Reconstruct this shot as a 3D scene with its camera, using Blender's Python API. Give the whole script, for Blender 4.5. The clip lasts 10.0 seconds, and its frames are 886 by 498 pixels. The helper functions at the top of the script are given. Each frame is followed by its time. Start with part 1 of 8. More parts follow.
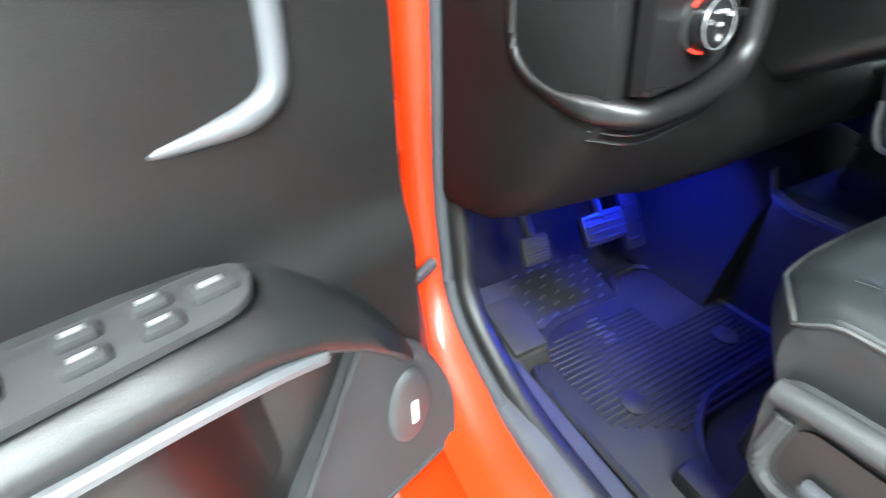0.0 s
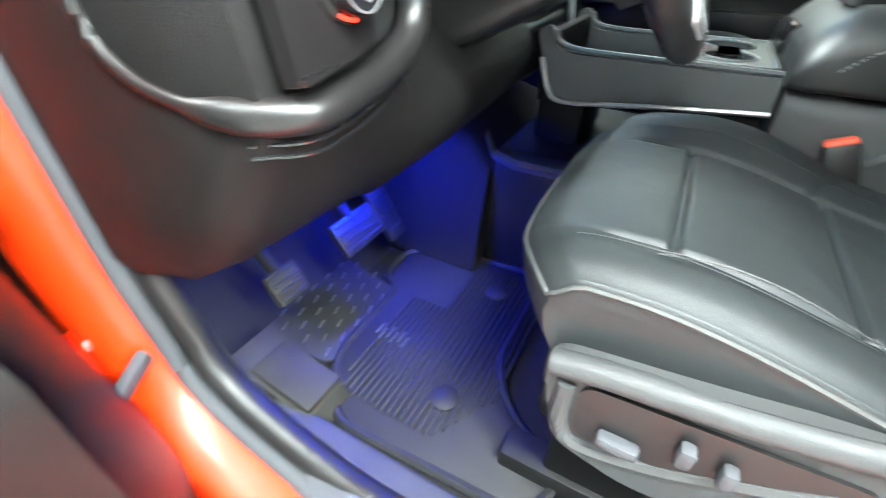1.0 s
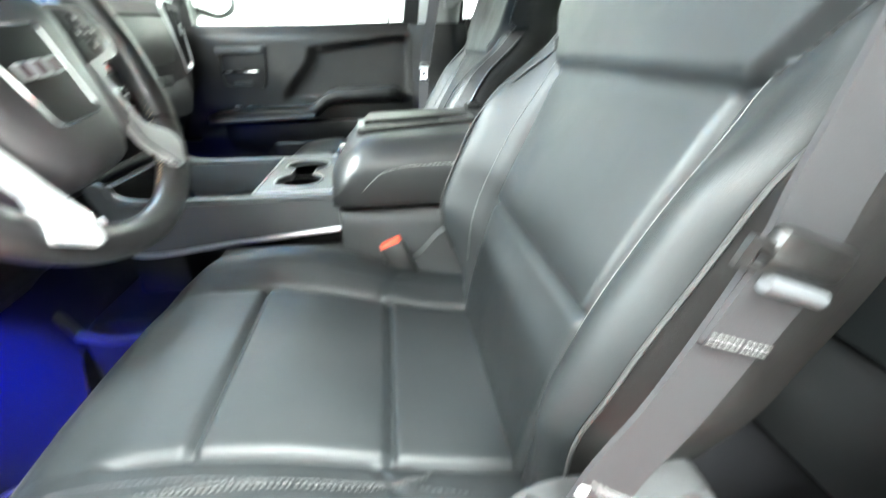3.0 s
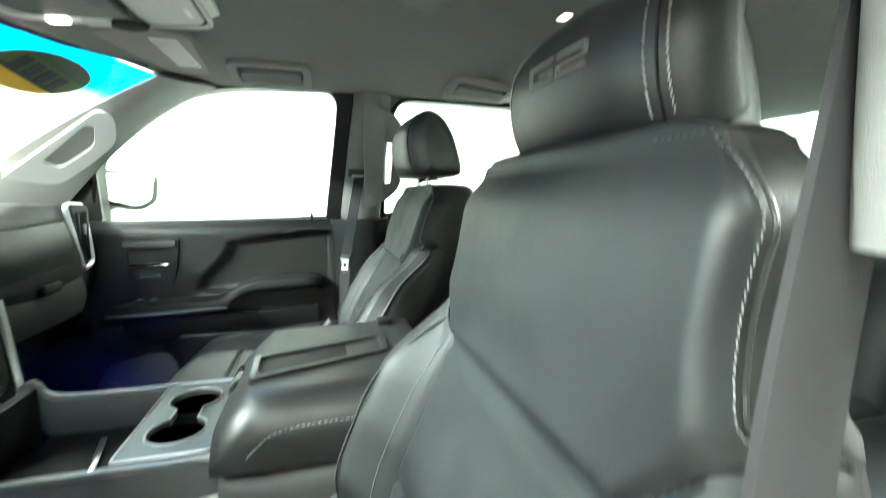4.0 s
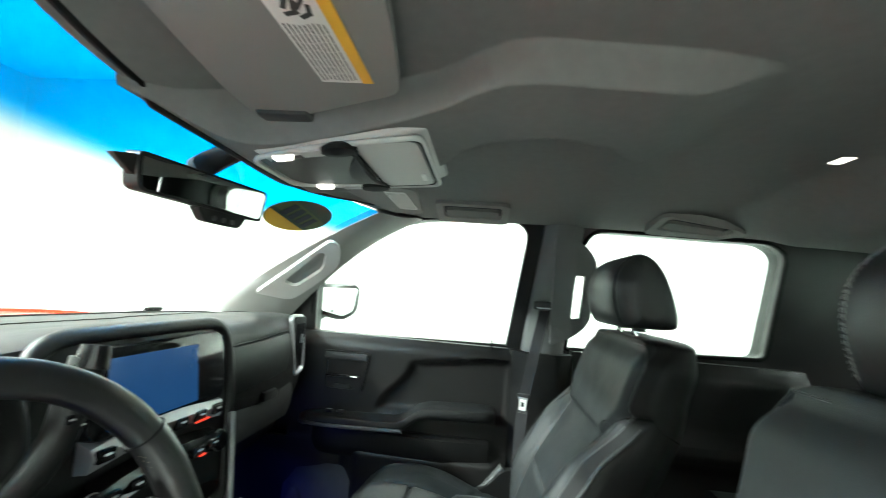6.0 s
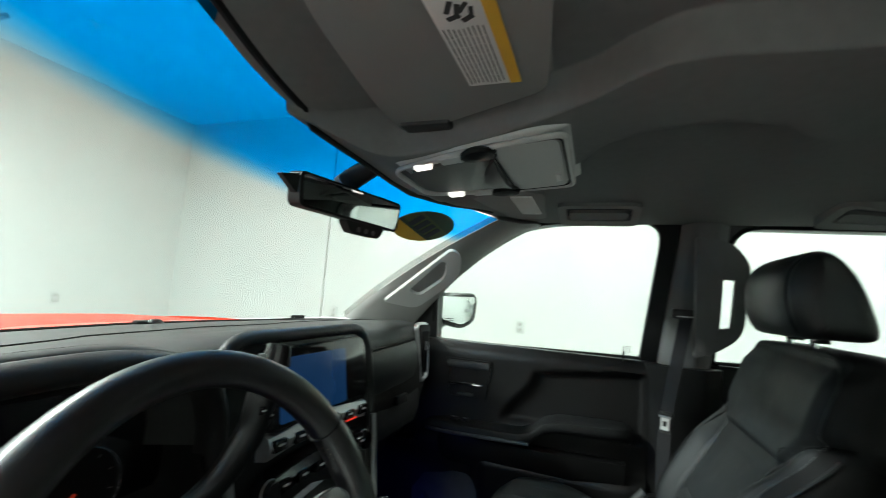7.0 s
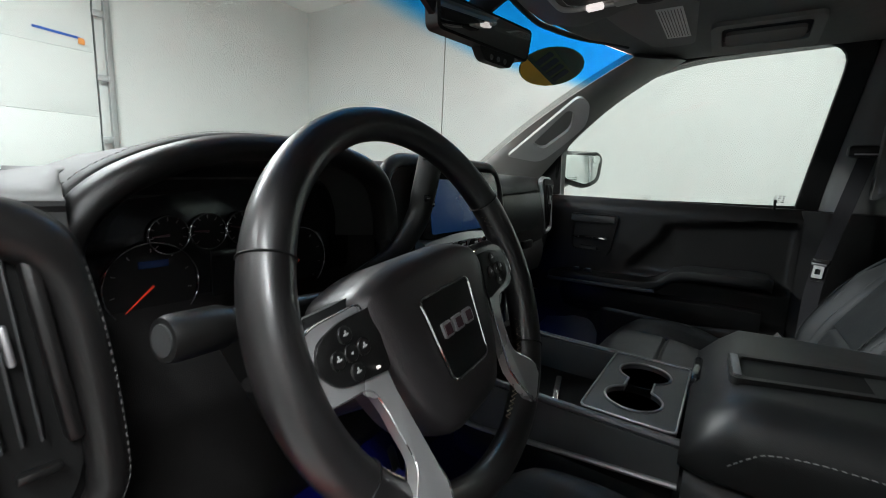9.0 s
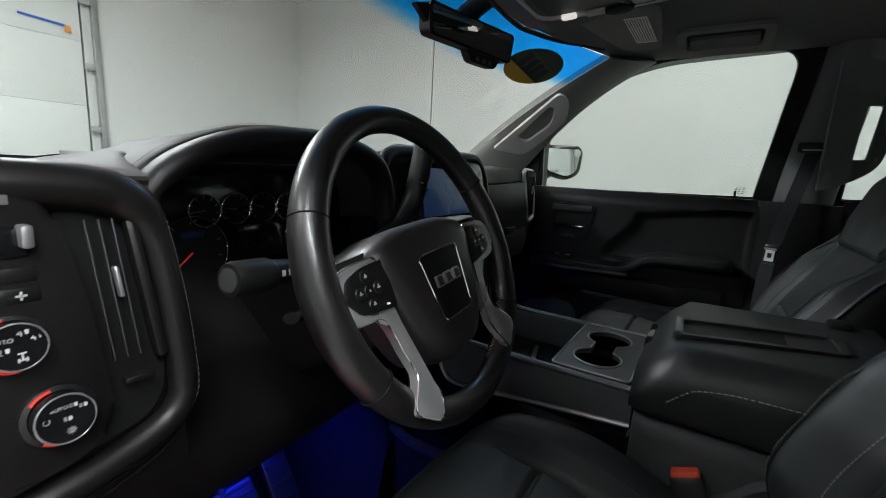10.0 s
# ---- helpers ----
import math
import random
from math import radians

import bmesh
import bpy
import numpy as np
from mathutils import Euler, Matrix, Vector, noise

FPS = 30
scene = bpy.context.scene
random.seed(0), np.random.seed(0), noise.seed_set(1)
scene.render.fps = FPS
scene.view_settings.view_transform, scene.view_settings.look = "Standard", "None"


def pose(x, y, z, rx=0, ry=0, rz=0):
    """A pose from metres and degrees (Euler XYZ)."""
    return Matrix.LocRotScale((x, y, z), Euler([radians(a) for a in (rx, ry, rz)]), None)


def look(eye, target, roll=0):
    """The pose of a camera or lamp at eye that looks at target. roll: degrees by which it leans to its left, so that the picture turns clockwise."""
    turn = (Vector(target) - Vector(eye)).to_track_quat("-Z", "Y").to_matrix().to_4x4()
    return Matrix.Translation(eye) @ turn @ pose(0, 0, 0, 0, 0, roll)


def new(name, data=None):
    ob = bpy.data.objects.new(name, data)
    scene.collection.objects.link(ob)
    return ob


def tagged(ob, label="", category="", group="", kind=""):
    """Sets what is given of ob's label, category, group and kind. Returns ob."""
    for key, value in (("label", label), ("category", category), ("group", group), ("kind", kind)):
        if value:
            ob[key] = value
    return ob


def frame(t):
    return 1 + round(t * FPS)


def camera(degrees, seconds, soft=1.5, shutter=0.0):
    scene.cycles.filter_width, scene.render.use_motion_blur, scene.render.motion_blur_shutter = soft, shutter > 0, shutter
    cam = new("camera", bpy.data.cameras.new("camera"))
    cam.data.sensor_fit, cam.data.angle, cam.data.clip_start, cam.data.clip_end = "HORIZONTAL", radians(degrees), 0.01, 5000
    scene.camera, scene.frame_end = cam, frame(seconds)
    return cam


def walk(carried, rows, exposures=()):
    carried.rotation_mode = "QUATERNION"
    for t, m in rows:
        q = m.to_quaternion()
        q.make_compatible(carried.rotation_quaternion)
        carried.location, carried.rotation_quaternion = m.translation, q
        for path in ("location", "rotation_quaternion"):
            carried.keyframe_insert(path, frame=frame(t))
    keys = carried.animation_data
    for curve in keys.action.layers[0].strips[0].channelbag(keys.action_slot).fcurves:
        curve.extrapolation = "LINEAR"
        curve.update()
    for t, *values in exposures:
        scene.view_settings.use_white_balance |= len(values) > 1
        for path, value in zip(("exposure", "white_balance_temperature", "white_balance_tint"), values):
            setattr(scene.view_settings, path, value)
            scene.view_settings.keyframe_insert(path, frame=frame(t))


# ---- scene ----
cam = camera(92.2, 10.0, soft=0.85, shutter=0.55)
PATH = [
    (0, (-1.079, -0.093, 1.233), (-0.323, 1.35, 0.072), 0.0),
    (0.5, (-1.013, -0.069, 1.223), (0.067, 1.146, 0.058), -0.5),
    (1, (-0.956, -0.048, 1.204), (0.465, 0.72, 0.024), 0.9),
    (1.5, (-0.925, -0.073, 1.197), (0.619, 0.396, 0.015), 2.5),
    (2, (-0.894, -0.133, 1.202), (0.699, 0.158, 0.03), -0.3),
    (2.5, (-0.866, -0.204, 1.233), (0.775, -0.138, 0.092), -3.4),
    (3, (-0.829, -0.268, 1.271), (0.96, -0.481, 0.404), -0.8),
    (4.5, (-0.737, -0.341, 1.478), (1.18, -0.909, 1.458), 0.3),
    (5, (-0.708, -0.304, 1.503), (1.218, -0.824, 1.641), 1.0),
    (5.5, (-0.686, -0.278, 1.512), (1.3, -0.422, 1.702), 2.9),
    (7, (-0.681, -0.195, 1.498), (1.191, 0.478, 1.709), 4.2),
    (7.5, (-0.687, -0.174, 1.471), (1.086, 0.741, 1.611), 2.6),
    (8, (-0.698, -0.158, 1.435), (0.993, 0.909, 1.373), 2.6),
    (8.5, (-0.713, -0.168, 1.401), (0.937, 0.934, 1.153), 2.6),
    (9, (-0.741, -0.187, 1.381), (0.901, 0.906, 1.049), 2.6),
    (9.5, (-0.789, -0.213, 1.378), (0.868, 0.851, 1.026), 3.0),
    (10, (-0.829, -0.24, 1.372), (0.84, 0.802, 1.013), 3.1),
]
EXPOSURES = [(0, 1.95, 6150, 8), (0.5, 2.46, 6200, 8), (1, 2.6, 6350, 8), (2, 3.08, 6500, 10), (3, 3.18, 6500, 10), (4.5, 2.42, 6700, -4), (5.5, 2.32, 6550, 0), (7, 0.52, 6500, 5), (7.5, 0.18, 6500, 8), (8, -0.15, 6500, 12), (9, -0.15, 6500, 16), (9.5, 0.0, 6500, 16), (10, -0.5, 6500, 16)]
walk(cam, [(t, look(eye, target, roll)) for t, eye, target, roll in PATH], EXPOSURES)


# ---------------------------------------------------------------- world and light
world = bpy.data.worlds.new("world")
scene.world = world
world.use_nodes = True
world.node_tree.nodes["Background"].inputs[0].default_value = (0.8, 0.9, 1.0, 1)
world.node_tree.nodes["Background"].inputs[1].default_value = 0.05


def area_lamp(name, x, y, z, sx, sy, watts, colour=(1, 1, 1), aim=(0, 0, -1)):
    data = bpy.data.lights.new(name, "AREA")
    data.shape, data.size, data.size_y, data.energy, data.color = "RECTANGLE", sx, sy, watts, colour
    ob = new(name, data)
    ob.matrix_basis = look((x, y, z), (x + aim[0], y + aim[1], z + aim[2]))
    return ob


LAMP = (0.90, 1.0, 0.985)
# Lamps added out of view, placed to light the dashboard and seats
LAMPS = ((-1.7, -4.0, 150), (-1.7, -1.6, 130), (-2.4, 1.3, 42), (2.3, -4.3, 15.5), (2.3, -1.9, 15.5), (2.3, 0.6, 17.5))
for lx, ly, watts in LAMPS:
    area_lamp("unseen_garage_light", lx, ly, 3.26, 0.28, 2.4, watts, LAMP)
area_lamp("unseen_garage_light", -0.7, 2.9, 3.26, 1.8, 0.28, 240, LAMP)
# blue footwell lamps below the dashboard
for fx, fy, fz, watts in ((-0.43, 0.36, 0.93, 7.2), (0.45, 0.45, 0.935, 0.25)):
    area_lamp("footwell_light", fx, fy, fz, 0.16, 0.04, watts, (0.006, 0.022, 1.0), (0, 0.12, -1))


# ---------------------------------------------------------------- materials
def mat(name, colour, rough=0.5, metal=0.0, grain=0.0, size=400.0, vary=0.15, spots=9.0, coat=0.0, spec=0.5, kind="noise", emit=None, power=0.0, rvary=0.1, wrinkle=0.0, coat_rough=0.05):
    m = bpy.data.materials.new(name)
    m.use_nodes = True
    nt = m.node_tree
    p = nt.nodes["Principled BSDF"]
    p.inputs["Metallic"].default_value = metal
    p.inputs["Coat Weight"].default_value = coat
    p.inputs["Coat Roughness"].default_value = coat_rough
    p.inputs["Specular IOR Level"].default_value = spec
    co = nt.nodes.new("ShaderNodeTexCoord")
    n1 = nt.nodes.new("ShaderNodeTexNoise")
    n1.inputs["Scale"].default_value, n1.inputs["Detail"].default_value = spots, 5
    nt.links.new(co.outputs["Object"], n1.inputs["Vector"])
    ramp = nt.nodes.new("ShaderNodeMapRange")
    ramp.inputs[1].default_value, ramp.inputs[2].default_value = 0.3, 0.7
    ramp.inputs[3].default_value, ramp.inputs[4].default_value = 1 - vary, 1 + vary
    nt.links.new(n1.outputs["Fac"], ramp.inputs[0])
    mul = nt.nodes.new("ShaderNodeVectorMath")
    mul.operation = "SCALE"
    mul.inputs[0].default_value = colour
    nt.links.new(ramp.outputs[0], mul.inputs["Scale"])
    nt.links.new(mul.outputs[0], p.inputs["Base Color"])
    rr = nt.nodes.new("ShaderNodeMapRange")
    rr.inputs[1].default_value, rr.inputs[2].default_value = 0.3, 0.7
    rr.inputs[3].default_value, rr.inputs[4].default_value = max(0.02, rough * (1 - rvary)), min(1, rough * (1 + rvary))
    nt.links.new(n1.outputs["Fac"], rr.inputs[0])
    nt.links.new(rr.outputs[0], p.inputs["Roughness"])
    if grain:
        if kind == "leather":
            g = nt.nodes.new("ShaderNodeTexVoronoi")
            g.inputs["Scale"].default_value = size
            out = g.outputs["Distance"]
        elif kind == "weave":
            g = nt.nodes.new("ShaderNodeTexWave")
            g.inputs["Scale"].default_value = size
            g.inputs["Distortion"].default_value = 2.0
            out = g.outputs["Fac"]
        else:
            g = nt.nodes.new("ShaderNodeTexNoise")
            g.inputs["Scale"].default_value, g.inputs["Detail"].default_value = size, 3
            out = g.outputs["Fac"]
        nt.links.new(co.outputs["Object"], g.inputs["Vector"])
        b = nt.nodes.new("ShaderNodeBump")
        b.inputs["Strength"].default_value, b.inputs["Distance"].default_value = grain, 0.0012
        nt.links.new(out, b.inputs["Height"])
        nt.links.new(b.outputs[0], p.inputs["Normal"])
        if wrinkle:
            wr = nt.nodes.new("ShaderNodeTexNoise")
            wr.inputs["Scale"].default_value, wr.inputs["Detail"].default_value, wr.inputs["Distortion"].default_value = 16.0, 4, 1.6
            nt.links.new(co.outputs["Object"], wr.inputs["Vector"])
            wb = nt.nodes.new("ShaderNodeBump")
            wb.inputs["Strength"].default_value, wb.inputs["Distance"].default_value = wrinkle, 0.006
            nt.links.new(wr.outputs["Fac"], wb.inputs["Height"])
            nt.links.new(wb.outputs[0], b.inputs["Normal"])
    if emit:
        p.inputs["Emission Color"].default_value = (*emit, 1)
        p.inputs["Emission Strength"].default_value = power
    return m


def glass(name, tint, band=None, gloss=0.04):
    """Thin pane: clear with a little mirror gloss; band = (z low, z high, colour) tints its upper edge."""
    m = bpy.data.materials.new(name)
    m.use_nodes = True
    nt = m.node_tree
    nt.nodes.clear()
    out = nt.nodes.new("ShaderNodeOutputMaterial")
    clear = nt.nodes.new("ShaderNodeBsdfTransparent")
    clear.inputs[0].default_value = (*tint, 1)
    shine = nt.nodes.new("ShaderNodeBsdfGlossy")
    shine.inputs["Roughness"].default_value = 0.02
    mix = nt.nodes.new("ShaderNodeMixShader")
    face = nt.nodes.new("ShaderNodeLayerWeight")
    face.inputs[0].default_value = 0.5
    power = nt.nodes.new("ShaderNodeMath")
    power.operation = "POWER"
    power.inputs[1].default_value = 4.0
    nt.links.new(face.outputs["Facing"], power.inputs[0])
    scaled = nt.nodes.new("ShaderNodeMath")
    scaled.operation = "MULTIPLY_ADD"
    scaled.inputs[1].default_value, scaled.inputs[2].default_value = 0.35, gloss * 0.5
    nt.links.new(power.outputs[0], scaled.inputs[0])
    nt.links.new(scaled.outputs[0], mix.inputs[0])
    nt.links.new(clear.outputs[0], mix.inputs[1])
    nt.links.new(shine.outputs[0], mix.inputs[2])
    nt.links.new(mix.outputs[0], out.inputs[0])
    if band:
        co = nt.nodes.new("ShaderNodeTexCoord")
        sep = nt.nodes.new("ShaderNodeSeparateXYZ")
        nt.links.new(co.outputs["Object"], sep.inputs[0])
        rng = nt.nodes.new("ShaderNodeMapRange")
        rng.interpolation_type = "SMOOTHSTEP"
        rng.inputs[1].default_value, rng.inputs[2].default_value = band[0], band[1]
        nt.links.new(sep.outputs[2], rng.inputs[0])
        mx = nt.nodes.new("ShaderNodeMix")
        mx.data_type = "RGBA"
        mx.inputs[6].default_value = (*tint, 1)
        mx.inputs[7].default_value = (*band[2], 1)
        nt.links.new(rng.outputs[0], mx.inputs[0])
        nt.links.new(mx.outputs[2], clear.inputs[0])
    return m


WALL = mat("white_wall_paint", (0.69, 0.705, 0.695), 0.6, grain=0.03, size=60, vary=0.02, spots=0.8)
CEIL = mat("white_ceiling_paint", (0.90, 0.91, 0.90), 0.7, vary=0.02)
CONCRETE = mat("sealed_concrete", (0.36, 0.36, 0.35), 0.35, grain=0.2, size=30, vary=0.18, spots=2)
DOORWHITE = mat("white_door_enamel", (0.76, 0.78, 0.77), 0.45, grain=0.1, size=200, vary=0.03)
STEEL = mat("galvanised_steel", (0.45, 0.46, 0.47), 0.4, metal=0.9, vary=0.15, spots=30)
BLUETAPE = mat("blue_tape", (0.03, 0.12, 0.5), 0.6)
ORANGETAG = mat("orange_tag", (0.75, 0.3, 0.08), 0.6)
RED = mat("orange_red_metallic_paint", (0.58, 0.026, 0.0015), 0.38, spec=0.25, coat=0.2, vary=0.03, spots=300)
LEATHER = mat("black_perforated_leather", (0.0165, 0.0190, 0.0200), 0.50, spec=0.40, grain=0.14, size=1100, vary=0.08, spots=14, kind="leather", rvary=0.12, wrinkle=0.09)
LEATHERSIDE = mat("black_smooth_leather", (0.0140, 0.0147, 0.0150), 0.40, spec=0.50, grain=0.14, size=1000, vary=0.14, spots=10, kind="leather", rvary=0.12, wrinkle=0.09)
VINYLBACK = mat("black_vinyl", (0.0085, 0.0079, 0.0077), 0.55, spec=0.3, grain=0.12, size=900, kind="leather")
WHEELLEATHER = mat("black_wheel_leather", (0.0075, 0.0066, 0.0070), 0.40, coat=0.4, coat_rough=0.2, spec=0.65, grain=0.06, size=1300, vary=0.2, spots=25, kind="leather", rvary=0.2)
HUBSKIN = mat("grained_black_hub_skin", (0.024, 0.0208, 0.0222), 0.40, spec=0.75, grain=0.09, size=1100, vary=0.1, kind="leather")
TANTHREAD = mat("tan_thread", (0.40, 0.34, 0.26), 0.8)
STITCH = mat("pale_grey_thread", (0.27, 0.27, 0.265), 0.8)
SEATTHREAD = mat("grey_seat_thread", (0.15, 0.15, 0.148), 0.8)
PIPEGREY = mat("pale_grey_piping", (0.040, 0.041, 0.040), 0.6, vary=0.2, spots=200)
DASHTHREAD = mat("dull_grey_thread", (0.10, 0.098, 0.094), 0.8)
PLASTIC = mat("black_grained_plastic", (0.0085, 0.0083, 0.0082), 0.38, spec=0.42, grain=0.2, size=900, vary=0.1)
# Dash skin lightened to paint in windshield light; DASHSKIN is its darker copy
LITTOPSKIN = mat("windshield_lit_top_skin", (0.038, 0.0384, 0.0376), 0.6, spec=0.35, grain=0.1, size=900, vary=0.1, kind="leather")
# Black skin made lighter; the windshield's sheen is put into its colour
GLOVESKIN = mat("sheen_lightened_lid_skin", (0.018, 0.0182, 0.0180), 0.45, spec=0.4, grain=0.2, size=1000, vary=0.08, kind="leather")
DASHSKIN = mat("matt_black_dash_skin", (0.0058, 0.0053, 0.0052), 0.60, spec=0.16, grain=0.25, size=1000, vary=0.12, kind="leather")
PADSKIN = mat("padded_black_trim_skin", (0.0085, 0.0078, 0.0078), 0.36, spec=0.36, grain=0.05, size=1000, vary=0.15, spots=12, kind="leather")
PLASTICSOFT = mat("soft_black_dash_skin", (0.0098, 0.0093, 0.0092), 0.42, spec=0.42, grain=0.2, size=1100, vary=0.1, kind="leather")
GLOSSBLACK = mat("gloss_black_plastic", (0.008, 0.008, 0.009), 0.12, vary=0.05)
DARK = mat("dark_recess_plastic", (0.006, 0.006, 0.006), 0.6, spec=0.2)
SEATPLASTIC = mat("charcoal_seat_plastic", (0.034, 0.0355, 0.0362), 0.58, grain=0.3, size=900, vary=0.08)
GREYTRIM = mat("grey_pillar_trim", (0.25, 0.25, 0.24), 0.6, grain=0.3, size=800, vary=0.05)
HEADLINER = mat("grey_headliner_cloth", (0.168, 0.170, 0.163), 0.95, grain=0.5, size=1400, vary=0.06, spots=60, spec=0.2)
PILLARCLOTH = mat("dark_grey_pillar_trim", (0.150, 0.152, 0.147), 0.8, grain=0.4, size=1200, vary=0.06, spec=0.25)
VISORCLOTH = mat("grey_visor_cloth", (0.225, 0.228, 0.218), 0.95, grain=0.5, size=1400, vary=0.05, spec=0.2)
CONSOLEGREY = mat("light_grey_console_plastic", (0.44, 0.44, 0.425), 0.5, vary=0.04)
CARPET = mat("black_carpet", (0.010, 0.010, 0.011), 0.95, grain=0.6, size=900, vary=0.12, spots=160, spec=0.1)
RUBBERMAT = mat("black_rubber_mat", (0.0125, 0.0125, 0.0138), 0.6, spec=0.2, grain=0.3, size=500, vary=0.2, spots=20)
SEAL = mat("grey_rubber_seal", (0.040, 0.043, 0.047), 0.75, spec=0.25, vary=0.1)
SCUFF = mat("grey_sill_plastic", (0.050, 0.052, 0.058), 0.6, spec=0.3, grain=0.3, size=700, vary=0.15, spots=20)
DOORGREY = mat("dull_grey_door_plastic", (0.034, 0.0345, 0.036), 0.8, spec=0.15, grain=0.2, size=700, vary=0.15, spots=20)
CHROME = mat("bright_chrome", (0.75, 0.75, 0.76), 0.12, metal=1.0, vary=0.02)
WHEELSILVER = mat("satin_silver_paint", (0.46, 0.46, 0.465), 0.27, metal=0.55, vary=0.06)
PODGREY = mat("satin_grey_switch_paint", (0.085, 0.09, 0.096), 0.38, vary=0.06, spec=0.6)
SATIN = mat("satin_silver", (0.42, 0.42, 0.43), 0.34, metal=0.7, vary=0.04)
CONSOLESIDE = mat("dark_grey_console_plastic", (0.066, 0.070, 0.073), 0.42, grain=0.25, size=900, vary=0.08)
EMBLEM = mat("dull_red_emblem", (0.07, 0.025, 0.035), 0.35)
REDBUTTON = mat("red_buckle_button", (0.65, 0.07, 0.03), 0.4)
BELT = mat("grey_belt_webbing", (0.025, 0.0245, 0.0265), 0.75, grain=0.2, size=900, spec=0.25)
FOOTREST = mat("worn_brown_grey_plastic", (0.017, 0.016, 0.0135), 0.7, spec=0.2, grain=0.3, size=300, vary=0.25, spots=25)
SOCKET = mat("ivory_socket_plastic", (0.58, 0.60, 0.585), 0.4, vary=0.02)
PAPER = mat("white_label", (0.7, 0.7, 0.68), 0.7)
YELLOW = mat("yellow_label", (0.75, 0.42, 0.03), 0.6)
OLIVE = mat("olive_green_print", (0.075, 0.105, 0.030), 0.6)
NAVY = mat("dark_navy_print", (0.012, 0.018, 0.035), 0.6)
INK = mat("dark_print", (0.03, 0.03, 0.03), 0.7)
STICKER = mat("dark_green_sticker", (0.03, 0.06, 0.03), 0.6)
MIRROR = mat("mirror_silver", (0.85, 0.87, 0.86), 0.01, metal=1.0, vary=0.0)
DARKMIRROR = mat("dark_mirror_glass", (0.55, 0.56, 0.55), 0.02, metal=1.0, vary=0.0)
BADGE = mat("pale_grey_emblem", (0.16, 0.16, 0.155), 0.5)
SCREEN = mat("lit_blue_screen", (0.01, 0.02, 0.05), 0.15, emit=(0.018, 0.10, 0.30), power=0.15)
DIMSCREEN = mat("dim_blue_display", (0.01, 0.02, 0.05), 0.2, emit=(0.02, 0.07, 0.30), power=0.02)
NEEDLE = mat("glowing_red_needle", (0.5, 0.03, 0.01), 0.5, emit=(1.0, 0.07, 0.02), power=0.12)
REDLIGHT = mat("red_backlit_mark", (0.4, 0.02, 0.01), 0.5, emit=(1.0, 0.06, 0.03), power=0.4)
DIMMARK = mat("dim_scale_mark", (0.10, 0.10, 0.10), 0.6)
PANELSKIN = mat("satin_black_panel", (0.0075, 0.0066, 0.0069), 0.34, spec=0.38, grain=0.05, size=1200, vary=0.1)
MARK = mat("pale_button_mark", (0.5, 0.5, 0.5), 0.6, emit=(0.8, 0.8, 0.8), power=0.015)
LAMPGLOW = mat("lit_lamp_lens", (0.8, 0.8, 0.75), 0.4, emit=(1.0, 0.93, 0.88), power=0.9)
# Glow of the added garage lamps, which also brightens the ceiling
TUBEGLOW = mat("added_tube_glow", (0.8, 0.8, 0.8), 0.4, emit=(0.95, 1.0, 0.97), power=10.0)
BLUELED = mat("blue_led", (0.02, 0.03, 0.4), 0.4, emit=(0.03, 0.06, 1.0), power=6.0)
GLASS = glass("clear_side_glass", (0.76, 0.80, 0.775))
WINDSHIELD = glass("windshield_glass", (0.80, 0.83, 0.81), (1.668, 1.700, (0.012, 0.54, 0.90)))
REARGLASS = glass("rear_glass", (0.85, 0.92, 0.88))


# ---------------------------------------------------------------- mesh helpers
def lerp(a, b, k):
    return a + (b - a) * k


def step(a, b, v):
    k = max(0.0, min(1.0, (v - a) / (b - a)))
    return k * k * (3 - 2 * k)


def rounded(points, radius, n=4):
    """A closed outline of 2D points with rounded corners."""
    out, count = [], len(points)
    for i, p in enumerate(points):
        r = radius[i] if isinstance(radius, (list, tuple)) else radius
        p, a, b = Vector(p), Vector(points[i - 1]), Vector(points[(i + 1) % count])
        da, db = a - p, b - p
        r = min(r, da.length * 0.48, db.length * 0.48)
        if r < 1e-5:
            out.append((p.x, p.y))
            continue
        s, e = p + da.normalized() * r, p + db.normalized() * r
        for k in range(n + 1):
            t = k / n
            q = s * (1 - t) ** 2 + p * 2 * t * (1 - t) + e * t * t
            out.append((q.x, q.y))
    return out


def smooth_line(points, n=6, closed=False):
    """Catmull-Rom through points of any dimension."""
    pts = [Vector(p) for p in points]
    out, count = [], len(pts)
    for i in range(count if closed else count - 1):
        a = pts[(i - 1) % count] if closed or i else pts[0]
        b, c = pts[i], pts[(i + 1) % count]
        d = pts[(i + 2) % count] if closed or i + 2 < count else pts[-1]
        for k in range(n):
            t = k / n
            out.append(0.5 * ((2 * b) + (c - a) * t + (2 * a - 5 * b + 4 * c - d) * t * t + (3 * b - a - 3 * c + d) * t ** 3))
    if not closed:
        out.append(pts[-1])
    return out


